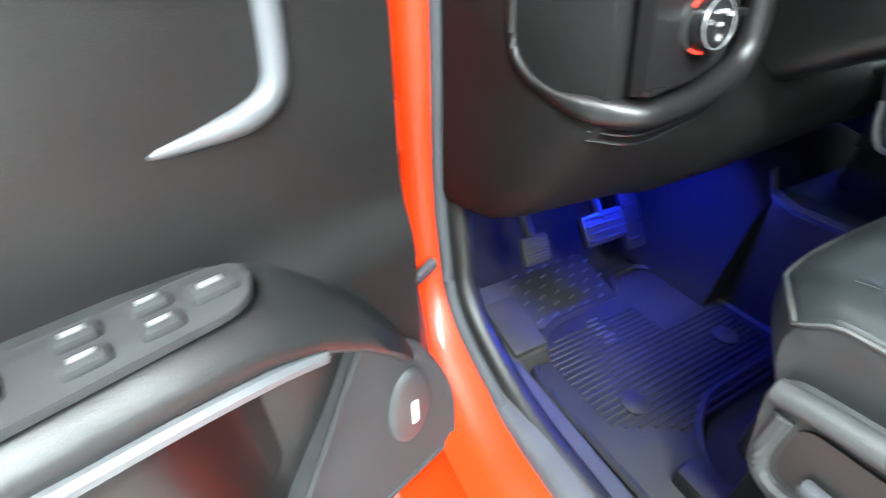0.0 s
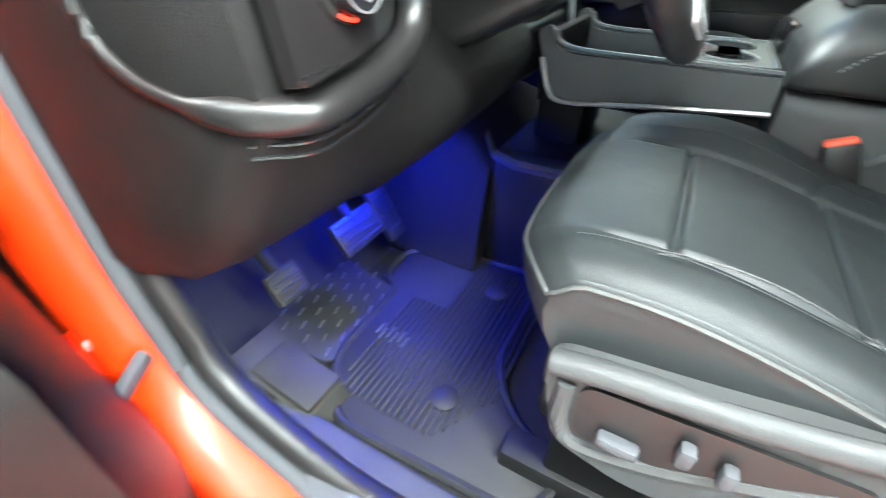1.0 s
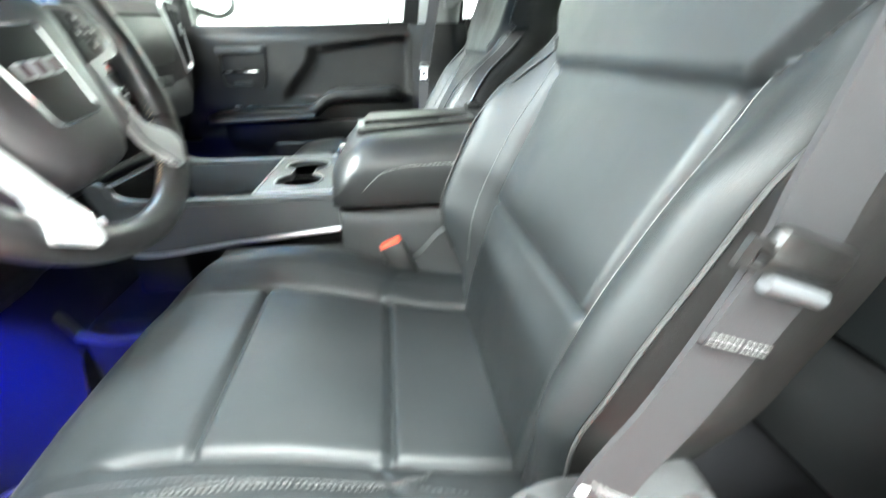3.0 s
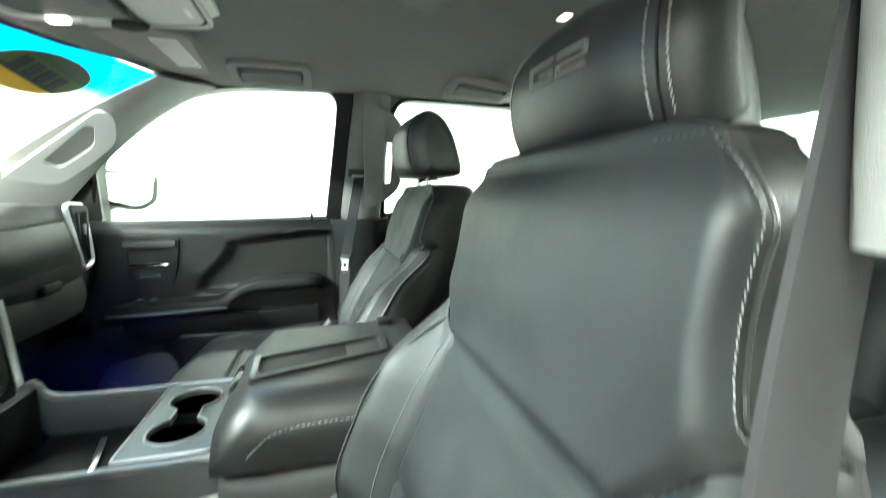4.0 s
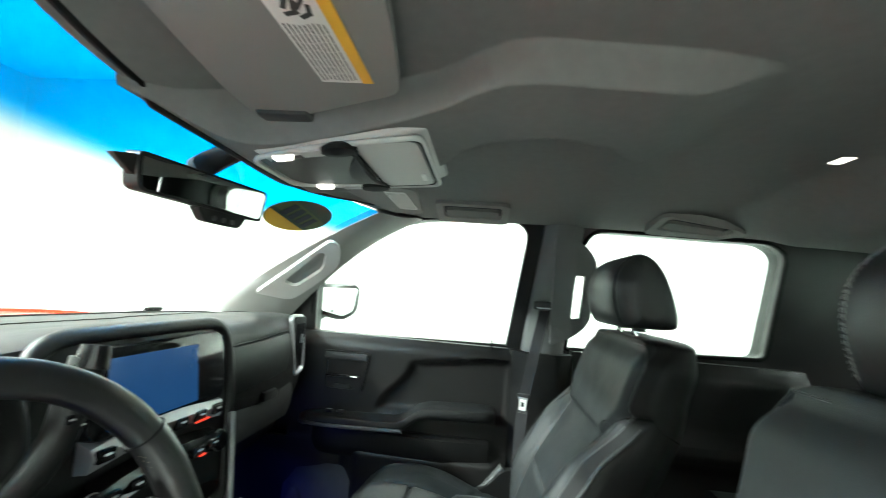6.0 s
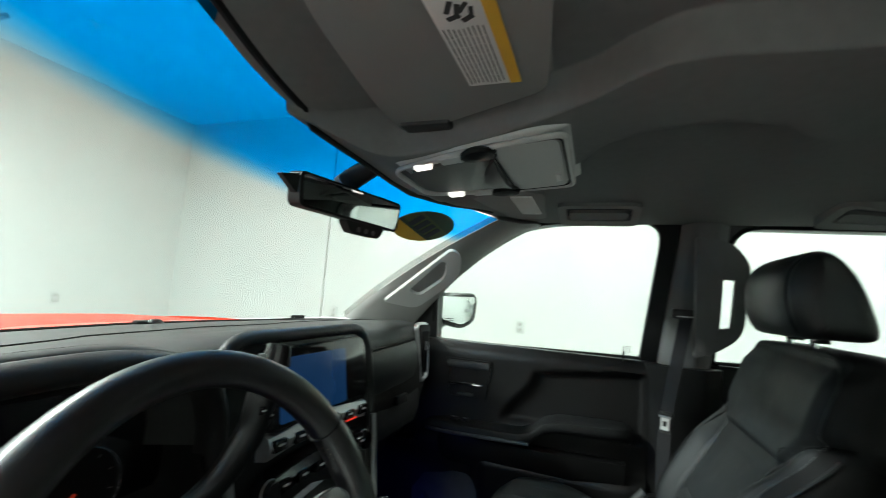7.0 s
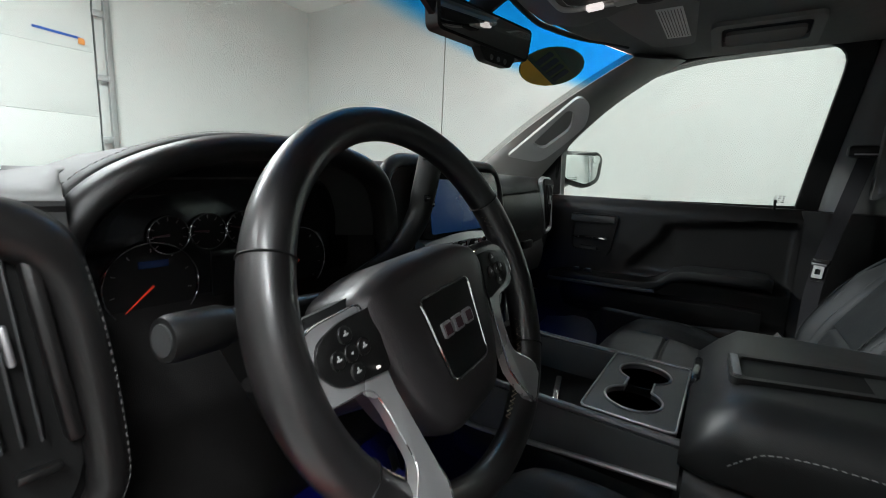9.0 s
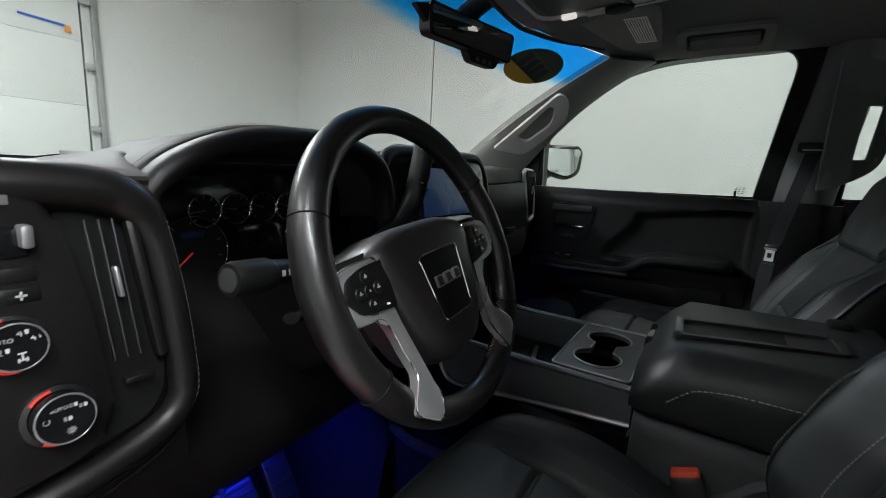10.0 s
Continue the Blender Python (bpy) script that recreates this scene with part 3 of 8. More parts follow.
def roof_z(x, y):
    z = 1.778 - 0.013 * step(0.48, 0.74, abs(x)) - 0.045 * step(0.06, 0.23, y)
    low = 1.737 - 0.037 * step(-0.25, 0.10, y)
    inside = step(-0.010, 0.010, x - along(SPINE_LEFT, y)) * step(0.025, -0.025, x - along(SPINE_RIGHT, y))
    z = lerp(z, min(z, low), inside * step(0.24, 0.12, y) * step(-0.57, -0.45, y))
    z -= 0.09 * step(-0.84, -1.02, y) * step(0.75, 0.4, abs(x)) + 0.03 * step(-1.0, -1.7, y)
    return z


def glass_point(u, v):
    x = lerp(-1, 1, u)
    xb, xt = 0.735 * x, 0.63 * x
    b = Vector((xb, 0.80 - 0.10 * (xb / 0.7) ** 2, 1.385 - 0.034 * step(-0.15, -0.55, xb)))
    t = Vector((xt, front_edge(xt) + 0.012, 1.757 - 0.012 * x * x))
    p = b.lerp(t, v)
    bow = 4 * v * (1 - v) * 0.018
    return p + Vector((0, bow * 0.6, bow))


def front_edge(x):
    return 0.236 - 0.142 * (x / 0.62) ** 2 - 0.036 * step(0.28, -0.05, x)


def upper():
    s = Shape()
    def cloth(u, v):
        y = lerp(-1.72, front_edge(lerp(-0.70, 0.70, u)) + 0.005, v)
        edge = along(SPINE_LEFT, y)
        if u < 0.4:
            x = lerp(-0.79, edge - 0.014, u / 0.4)
        elif u < 0.5:
            x = lerp(edge - 0.014, edge + 0.014, (u - 0.4) / 0.1)
        else:
            x = lerp(edge + 0.014, 0.79, (u - 0.5) / 0.5)
        return x, y, roof_z(x, y)

    s.sheet(cloth, 160, 170, (0, 0, 0.02))
    solid("headliner", s, HEADLINER, "moulded grey cloth headliner with shallow head scoops", "headliner", "structure")
    s = Shape()
    s.sheet(glass_point, 24, 14, (0, 0.003, 0.004))
    ws = solid("windshield", s, WINDSHIELD, "clear windshield with a blue tinted upper band", "windshield", "structure")
    ws.visible_shadow = False
    s = Shape()
    s.tube([(x, front_edge(x) + 0.009, roof_z(x, front_edge(x)) + 0.001) for x in (lerp(-0.66, 0.60, k / 40) for k in range(41))], 0.0065, 8)
    solid("windshield_seal", s, DARK, "black rubber edge along the windshield top", "seal", "structure")
    # pillars between windshield and doors
    for sx, name in ((1, "right"), (-1, "left")):
        rows = []
        for k in range(13):
            v = k / 12
            a = glass_point(1 if sx > 0 else 0, v) + Vector((0, -0.004, 0))
            if sx > 0:
                b = Vector((lerp(0.83, 0.77, v), lerp(0.46, -0.02, v), lerp(1.36, 1.755, v) + 0.05 * math.sin(math.pi * v)))
            else:
                b = Vector((-lerp(0.845, 0.77, v), lerp(0.46, 0.0, v), lerp(1.36, 1.76, v) + 0.035 * math.sin(math.pi * v)))
            inner = a.lerp(b, 0.42) + Vector((-sx * 0.014, -0.016, -0.008))
            rows.append([a, a.lerp(b, 0.15) + Vector((-sx * 0.008, -0.008, -0.004)), inner, a.lerp(b, 0.85) + Vector((-sx * 0.008, -0.006, 0)), b, b + Vector((sx * 0.03, 0.02, 0.02)), a + Vector((sx * 0.02, 0.02, 0.02))])
        s = Shape()
        s.loft(rows)
        solid(f"pillar_trim_{name}", s, GREYTRIM, "pale grey moulded trim along the windshield pillar", "pillar trim", "structure", 60)


upper()


# ---------------------------------------------------------------- seats
def dip(d, width):
    return math.exp(-(d / width) ** 2)


def ladder(*spans):
    """Values from several (start, end, step) spans in a row."""
    out = []
    for a, b, gap in spans:
        n = max(1, round((b - a) / gap))
        out += [lerp(a, b, k / n) for k in range(n)]
    return out + [spans[-1][1]]


BOLSTER = [0.03, 0.06, 0.10, 0.16, 0.24, 0.32, 0.40, 0.48, 0.56, 0.64, 0.72, 0.80, 0.86, 0.91, 0.95, 0.98, 1.0]
INSERT = [-1.0, -0.975, -0.95, -0.91, -0.85, -0.75, -0.62, -0.46, -0.3, -0.15, 0.0, 0.15, 0.3, 0.46, 0.62, 0.75, 0.85, 0.91, 0.95, 0.975, 1.0]
ACROSS = [(-1, r) for r in reversed(BOLSTER)] + [(0, s) for s in INSERT] + [(1, r) for r in BOLSTER]


def spread(col, inner, outer):
    """Across place of a column: on the insert (half width inner) or on a bolster out to outer."""
    side, r = col
    return r * inner if side == 0 else side * lerp(inner, outer, r)


def stitches(points, size=0.006, gap=0.004, thick=0.0011, slant=0.0):
    """Short raised threads along a line."""
    s = Shape()
    pts = [Vector(p) for p in points]
    run = 0.0
    for a, b in zip(pts, pts[1:]):
        d = b - a
        length = d.length
        if length < 1e-6:
            continue
        d.normalize()
        side = d.cross(Vector((0, -0.6, 0.8))).normalized()
        while run < length:
            p, q = a + d * run, a + d * min(run + size, length + size * 0.5)
            q = q + side * slant
            m = (p + q) / 2
            s.tube([p, m + Vector((0, 0, 0.0004)), q], thick, 4)
            run += size + gap
        run -= length
    return s


CUSHION_IN, CUSHION_OUT = 0.137, 0.236


def cushion_z(a, y):
    """Top of the seat cushion; a: across from its middle, y: along the truck."""
    b = abs(a)
    z = 0.905 + 0.064 * step(-0.40, -0.06, y) - 0.010 * step(-0.03, 0.05, y)
    if b <= CUSHION_IN:
        for s in (-0.085, -0.250):
            z -= 0.010 * dip(y - s, 0.0045)
        z += 0.007 * math.sin(math.pi * step(-0.25, -0.085, y)) * (1 - (a / CUSHION_IN) ** 2)
        z -= 0.010 * dip(b - CUSHION_IN, 0.0045) * step(0.0, -0.05, y)
        return z
    r = (b - CUSHION_IN) / (CUSHION_OUT - CUSHION_IN)
    z += 0.016 * step(-0.06, 0.55, r) * (0.7 + 0.3 * step(0.06, -0.06, y)) - 0.010 * step(0.72, 1.04, r) ** 1.6 + 0.004 * dip(r - 0.62, 0.2) * step(-0.30, -0.15, y)
    z += 0.013 * math.sin(math.pi * step(-0.34, 0.03, y)) * step(0.0, 0.45, r) * (1 if a > 0 else 0)
    z -= 0.010 * dip(b - CUSHION_IN, 0.0045) * step(0.0, -0.05, y)
    z -= 0.005 * dip(y + 0.235 + 0.6 * (b - CUSHION_IN), 0.004)
    return z


SHOULDER = 1.240
# the backrest's lean: height, place along the truck
SPINE_CURVE = [tuple(q) for q in smooth_line([(0.88, -0.362), (0.96, -0.375), (1.08, -0.408), (1.17, -0.450), (1.255, -0.486), (1.34, -0.504), (1.45, -0.524), (1.56, -0.545)], 6)]


def seat(cx, label, shield, base, slope, hz):
    """One front bucket seat; shield: -1 or 1, the side that carries the power switches; base, slope: where its back leans."""
    st = thing("front_seat", (cx, -0.2, FLOOR), label, "car seat", "front seats")
    # cushion
    n = len(ACROSS)
    rows = []
    for v in ladder((-0.42, -0.27, 0.015), (-0.27, -0.23, 0.003), (-0.23, -0.105, 0.012), (-0.105, -0.065, 0.003), (-0.065, 0.0, 0.01), (0.0, 0.066, 0.0055)):
        ring = []
        for col in ACROSS:
            a = spread(col, CUSHION_IN, CUSHION_OUT)
            k = step(-0.10, 0.066, v)
            y = v - k * (0.060 * abs(a / CUSHION_OUT) ** 4 + 0.004)
            z = cushion_z(a, y) - 0.020 * step(0.025, 0.080, v) ** 1.6
            ring.append(Vector((cx + a, y, z)))
        r, l = ring[-1], ring[0]
        low = 0.855
        tuck = 0.012 * step(-0.05, 0.066, v)
        ring += [r + Vector((0.002, -0.001, -0.010)), Vector((r.x - 0.003, r.y - 0.004 - tuck, r.z - 0.03)), Vector((r.x - 0.008, min(r.y - tuck, 0.0), low)), Vector((r.x - 0.03, min(r.y - tuck, -0.01), low - 0.06)),
                 Vector((l.x + 0.03, min(l.y - tuck, -0.01), low - 0.06)), Vector((l.x + 0.008, min(l.y - tuck, 0.0), low)), Vector((l.x + 0.003, l.y - 0.004 - tuck, l.z - 0.03)), l + Vector((-0.002, -0.001, -0.010))]
        rows.append(ring)
    ny = len(rows) - 1
    last = rows[-1]
    for f, dy, inset in ((0.15, -0.004, 0.0), (0.35, 0.000, 0.002), (0.6, 0.012, 0.007), (0.85, 0.028, 0.012), (1.0, 0.040, 0.018)):
        rows.append([Vector((p.x - math.copysign(inset * step(0.12, 0.22, abs(p.x - cx)), p.x - cx), p.y - dy, lerp(p.z, 0.822, f) if p.z > 0.822 else p.z)) for p in last])
    cushion = part("cushion", Shape().loft(rows), LEATHER, st, "black leather cushion with seamed panels", 60)
    # piping under the cushion edge
    s = Shape()
    s.tube([rows[j][0] + Vector((-0.002, 0, -0.005)) for j in range(6, ny + 1, 3)] + [rows[ny][i] + Vector((0, 0.003, -0.006)) for i in range(0, n, 4)] + [rows[j][n - 1] + Vector((0.002, 0, -0.005)) for j in range(ny, 5, -3)], 0.0028, 6)
    part("piping", s, PIPEGREY if shield < 0 else LEATHERSIDE, cushion, "pale grey piping" if shield < 0 else "")
    for sx in (-1, 1):
        a = 0.168 * sx
        line = [(cx + a + sx * 0.01 * step(-0.25, -0.4, y), y, cushion_z(a, y) + 0.0012) for y in (lerp(-0.33, 0.0, k / 30) for k in range(31))]
        part("stitching", stitches(line, 0.004, 0.0015, 0.0004), SCUFF, cushion)
    if shield < 0:
        # double row on the outer bolster, running in to the crosswise seam
        for off in (0.0, 0.007):
            line = [Vector((cx - a + off, y, cushion_z(a - off, y) + 0.0012)) for a, y in smooth_line([(0.200, -0.070), (0.193, -0.124), (0.187, -0.178), (0.180, -0.236), (0.160, -0.276), (0.150, -0.284)], 6)]
            part("stitching", stitches(line, 0.0034, 0.0012, 0.0007, 0.0016 if off else -0.0016), PIPEGREY, cushion, "pale contrast stitching")

    # backrest: insert, two bolsters, and a shoulder piece above a seam that climbs outwards
    def inner_w(z):
        return 0.146 + 0.010 * step(1.1, 1.3, z)

    def outer_w(z):
        slim = 1.0 if shield < 0 else 0.4
        return 0.200 + 0.041 * step(0.93, 1.09, z) - slim * (0.038 * step(1.23, 1.36, z) + 0.045 * step(1.39, 1.455, z) ** 2)

    def plane(z):
        return along(SPINE_CURVE, z) - base - slope * (z - 1.125)

    def seam_z(r):
        return SHOULDER + (0.060 * math.sin(min(1.0, r) * math.pi / 2) if r > 0 else 0.0)

    def face(col, z):
        side, r = col
        a = spread(col, inner_w(z), outer_w(z))
        y = plane(z)
        if side == 0:
            d, gap = z - SHOULDER, (1 - abs(r)) * inner_w(z)
            y -= 0.010 * dip(gap, 0.0045) * step(0.004, -0.004, d) + 0.010 * dip(d, 0.0045) + 0.009 * dip(z - 1.075, 0.0045)
            y += 0.009 * math.sin(math.pi * step(1.075, SHOULDER, z)) * (1 - r * r) * step(0.0, -0.01, d)
        else:
            d = z - seam_z(r)
            high = ((0.062 if shield < 0 else 0.046) if side * shield < 0 else 0.036) * step(0.0, -0.10, d) * step(0.92, 1.06, z)
            y += high * step(-0.05, 0.55, r) - 0.048 * step(0.50, 1.06, r) ** 1.7
            y -= 0.010 * dip(r * (outer_w(z) - inner_w(z)), 0.0045) * step(0.004, -0.004, d) + 0.009 * dip(d, 0.0045)
        y += 0.008 * step(0.002, 0.02, d) - 0.018 * step(1.385, 1.45, z) ** 2
        return Vector((cx + a, y, z))

    rows = []
    for z in ladder((0.90, 1.06, 0.010), (1.06, 1.09, 0.003), (1.09, 1.245, 0.010), (1.245, 1.335, 0.003), (1.335, 1.40, 0.008), (1.40, 1.442, 0.006)):
        ring = [face(col, z) for col in ACROSS]
        back = plane(z) - (0.105 if shield < 0 else 0.140) + (0.04 if shield < 0 else 0.015) * step(1.34, 1.44, z) ** 2
        r, l = ring[-1], ring[0]
        k = step(1.12, 1.34, z)
        ring += [Vector((r.x + 0.005 - 0.004 * k, lerp(r.y, back, 0.2), z)), Vector((r.x + 0.004 - 0.018 * k, lerp(r.y, back, 0.62), z)), Vector((r.x - 0.03 - 0.03 * k, back, z)),
                 Vector((l.x + 0.03 + 0.03 * k, back, z)), Vector((l.x - 0.004 + 0.018 * k, lerp(l.y, back, 0.62), z)), Vector((l.x - 0.005 + 0.004 * k, lerp(l.y, back, 0.2), z))]
        if shield > 0:
            ring = [q - Vector((0, 0, 0.015 * step(1.30, 1.44, z))) for q in ring]
        rows.append(ring)
    nz = len(rows) - 1
    mid = sum(rows[-1], Vector()) / len(rows[-1])
    for k, f in ((0.006, 0.985), (0.011, 0.95), (0.0155, 0.88), (0.018, 0.75), (0.019, 0.4)):
        rows.append([mid.lerp(p, f) + Vector((0, 0, k)) for p in rows[nz]])
    back = part("backrest", Shape().loft(rows), LEATHER, st, "black leather backrest with raised side bolsters", 60)
    back.data.materials.append(VINYLBACK)
    around = n + 6
    for face_ob in back.data.polygons:
        spot = face_ob.index % around
        if face_ob.index < around * (len(rows) - 1) and (spot >= n - 6 or spot < 5):
            face_ob.material_index = 1
    lift = Vector((0, 0.0012, 0))
    for sx in (-1, 1):
        pale = SEATTHREAD if shield < 0 else SCUFF
        # beside the insert, along the bolster's crest and into the shoulder seam, and up the outer edge
        line = [face((sx, 0.16), z) + lift for z in ladder((0.98, 1.25, 0.01))]
        part("stitching", stitches(line, 0.004, 0.0015, 0.0005), pale, back)
        outer = shield < 0 and sx == shield
        if not outer:
            line = smooth_line([face((sx, r), z) + lift for r, z in ((0.45, 0.99), (0.52, 1.05), (0.56, 1.12), (0.54, 1.18), (0.46, 1.23), (0.32, 1.265), (0.14, 1.275), (0.02, 1.262))], 5)
            part("crest_seam", Shape().tube(line, 0.0012, 5), DARK, back)
            part("stitching", stitches([q + Vector((sx * 0.004, 0.001, 0)) for q in line], 0.004, 0.0015, 0.0004), pale, back)
        line = [face((sx, r / 12), seam_z(r / 12)) + Vector((0, 0.0006, 0)) for r in range(13)]
        part("shoulder_seam", Shape().tube(line, 0.0022, 6), DARK, back)
        if outer:
            line = [face((sx, 0.82), z) + lift for z in ladder((0.96, 1.29, 0.012))]
            part("piping", Shape().tube(line, 0.0017, 6), PIPEGREY, back, "pale grey piping")
            part("crest_seam", Shape().tube([q + Vector((0.006, 0.001, 0)) for q in line], 0.0012, 5), DARK, back)
        for edge_r, thread in () if outer else ((0.72, 0.0004), (0.80, 0.0005)):
            line = [face((sx, edge_r), z) + lift for z in ladder((0.97, 1.28, 0.012))]
            part("stitching", stitches(line, 0.0040, 0.0014, thread, 0.0006), SEATTHREAD if edge_r > 0.75 else SCUFF, back, "pale contrast stitching")
        # over the shoulder: up the side, round the corner and along the top
        col = n - 1 - 5 if sx > 0 else 5
        row = [rows[j][col] + lift for j in range(nz - 30, nz - 4, 3)]
        row += [rows[j][col - sx * k] + Vector((0, 0.001, 0.0006)) for j, k in ((nz - 2, 1), (nz, 3))]
        row += [rows[nz + 1][i] + Vector((0, 0.001, 0.0012)) for i in (range(n - 11, n // 2 + 2, -3) if sx > 0 else range(10, n // 2 - 2, 3))]
        row = smooth_line([q + Vector((sx * 0.0010, 0.0006, 0.0012)) for q in row], 3)
        part("stitching", stitches(row, 0.0042, 0.0014, 0.0005, 0.0012), SEATTHREAD, back, "pale contrast stitching")
        part("piping", Shape().tube([q + Vector((sx * 0.004, -0.002, -0.001)) for q in row], 0.0014, 6), LEATHERSIDE, back)
        s = Shape()
        s.tube([rows[j][n - 1 if sx > 0 else 0] + Vector((sx * 0.001, 0.002, 0)) for j in range(6, nz - 30, 3)], 0.0035, 6)
        part("piping", s, LEATHERSIDE, back)
        # seam that goes back along the side below the shoulder piece
        j = min(range(nz), key=lambda q: abs(rows[q][0].z - seam_z(1.0)))
        corner = [rows[j][q] for q in ((n - 1, n, n + 1) if sx > 0 else (0, -1, -2))]
        part("side_seam", Shape().tube([q + Vector((sx * 0.0006, 0, -0.02 * i)) for i, q in enumerate(corner)], 0.0016, 5), DARK, back)
    # headrest: flat below, rounded in front, sloping at the back
    top_y = -0.546 if shield < 0 else -0.545
    tall = 0.88 if shield < 0 else 1.10
    hx = 0.012 if shield < 0 else 0.0
    profile = smooth_line([(0.000, -0.070), (0.012, -0.040), (0.017, 0.000), (0.010, 0.038), (-0.012, 0.064), (-0.045, 0.076), (-0.075, 0.064), (-0.100, 0.025), (-0.117, -0.030), (-0.122, -0.062), (-0.110, -0.076), (-0.060, -0.077), (-0.018, -0.077)], 4, True)
    rows = []
    for k in range(41):
        e = math.cos(math.pi * k / 40)
        round_off = max(0.0, 1 - abs(e) ** 9.0) ** 0.5
        f = lerp(0.50, 1.0, round_off)
        ring = []
        for py, pz in profile:
            width = (0.146 if shield > 0 else 0.137) * (1 - (0.10 if shield > 0 else 0.26) * step(0.0, -0.10, py)) * (1 - 0.05 * step(0.0, 0.07, pz))
            bow = -0.020 * abs(e) ** 2.5 * step(-0.05, 0.0, py)
            ring.append(Vector((cx + hx - e * width, top_y + bow + (-0.05 + (py * (1.0 if shield < 0 else 1.16) + 0.05) * f), hz + tall * pz * (0.35 + 0.65 * f))))
        rows.append(ring)
    rest = part("headrest", Shape().loft(rows), LEATHERSIDE, st, "black leather headrest with double pale stitching", 60)
    m = len(profile)
    for sx in (-1, 1):
        for k in (31, 33):
            col = k if sx > 0 else 40 - k
            pts = []
            for i in range(2, 29):
                p = rows[col][i % m]
                pts.append(p + (p - Vector((p.x, top_y - 0.05, hz))).normalized() * 0.0012)
            part("stitching", stitches(pts, 0.0045, 0.0008, 0.0008 if shield < 0 else 0.0005, 0.0018 if k == 31 else -0.0018), STITCH if shield < 0 else DASHTHREAD, rest, "pale contrast stitching")
        col = 32 if sx > 0 else 8
        part("seam", Shape().tube([rows[col][i % m] + Vector((0, 0.0004, 0)) for i in range(0, 30)], 0.0012, 5), DARK, rest)
    # outlines of two block figures: across, up, width, height
    for bx, bz, bw, bh in ((-0.0235, 0.0095, 0.042, 0.0018), (-0.0235, -0.0095, 0.042, 0.0018), (-0.0445, 0.0, 0.0018, 0.0190), (-0.004, -0.005, 0.0018, 0.009), (-0.015, -0.001, 0.022, 0.0018), (-0.024, 0.0060, 0.036, 0.0014), (-0.0410, 0.0, 0.0014, 0.012), (-0.024, -0.0060, 0.036, 0.0014), (-0.0085, -0.0035, 0.0014, 0.006),
                           (0.0235, 0.0095, 0.042, 0.0018), (0.0445, 0.0045, 0.0018, 0.0110), (0.0245, -0.0008, 0.040, 0.0018), (0.004, -0.005, 0.0018, 0.009), (0.0235, -0.0095, 0.042, 0.0018), (0.021, 0.0060, 0.036, 0.0014), (0.0410, 0.0042, 0.0014, 0.005), (0.0255, -0.0060, 0.036, 0.0014), (0.0085, -0.0040, 0.0014, 0.005)):
        if shield < 0:
            z = hz + 0.007 + bz
            y = top_y + 0.0165 - 0.10 * max(0.0, bz + 0.003)
            part("badge_bar", Shape().box((cx + 0.004 - bx, y, z), (bw, 0.004, bh), 0.0004), BADGE, rest, "embossed pale grey bar", 30)
    for sx in (-1, 1):
        s = Shape()
        s.tube([(cx + sx * 0.055, plane(1.42) - 0.045, 1.41), (cx + sx * 0.055, top_y - 0.055, hz - 0.06)], 0.006, 10)
        post = part("headrest_post", s, CHROME, st, "chrome headrest post")
        s = Shape()
        s.lathe([(0.001, 0), (0.016, 0), (0.014, 0.008), (0.008, 0.010), (0.001, 0.010)], pose(cx + sx * 0.055, plane(1.42) - 0.048, 1.456), 16)
        part("collar", s, PLASTIC, post, "black post collar")
    # side shields
    for sx in (-1, 1):
        x0 = cx + sx * 0.222
        outline = rounded([(-0.005, 0.893), (-0.03, 0.760), (-0.12, 0.735), (-0.33, 0.79), (-0.44, 0.915), (-0.465, 1.024), (-0.40, 1.006), (-0.345, 1.005), (-0.29, 0.940), (-0.16, 0.912)], [0.03, 0.03, 0.03, 0.03, 0.04, 0.035, 0.02, 0.03, 0.05, 0.05], 5)
        m4 = basis((x0 - (0.024 if sx < 0 else 0), 0, 0), (0, 1, 0), (0, 0, 1))
        s = Shape()
        s.prism(outline, 0.024, m4, 0)
        panel = part("side_shield", s, SEATPLASTIC if shield < 0 else PLASTIC, st, "charcoal plastic side shield", 50)
        xo = x0 + sx * 0.0235
        if sx == shield:
            # raised rims round the switch recess
            rim = smooth_line([(xo, -0.015, 0.880), (xo, -0.065, 0.889), (xo, -0.155, 0.898), (xo, -0.235, 0.912), (xo, -0.285, 0.930), (xo, -0.320, 0.972), (xo, -0.345, 1.004)], 6)
            part("rim", Shape().tube(rim, [0.014] * len(rim), 10), SEATPLASTIC, panel)
            rim = smooth_line([(xo, -0.032, 0.86), (xo, -0.034, 0.80), (xo, -0.058, 0.772), (xo, -0.13, 0.790), (xo, -0.20, 0.826), (xo, -0.27, 0.862), (xo, -0.32, 0.888), (xo, -0.37, 0.926), (xo, -0.42, 0.972), (xo, -0.455, 1.010)], 6)
            part("rim", Shape().tube(rim, [0.010] * len(rim), 8), SEATPLASTIC, panel)
            # Proud dark plates paint the shade of the switch and recline recesses
            s = Shape()
            s.prism(rounded([(-0.045, 0.868), (-0.05, 0.790), (-0.15, 0.800), (-0.27, 0.880)], 0.02), 0.004, basis((xo - (0.004 if sx < 0 else 0) + sx * 0.001, 0, 0), (0, 1, 0), (0, 0, 1)))
            part("recess", s, PLASTIC, panel)
            s = Shape()
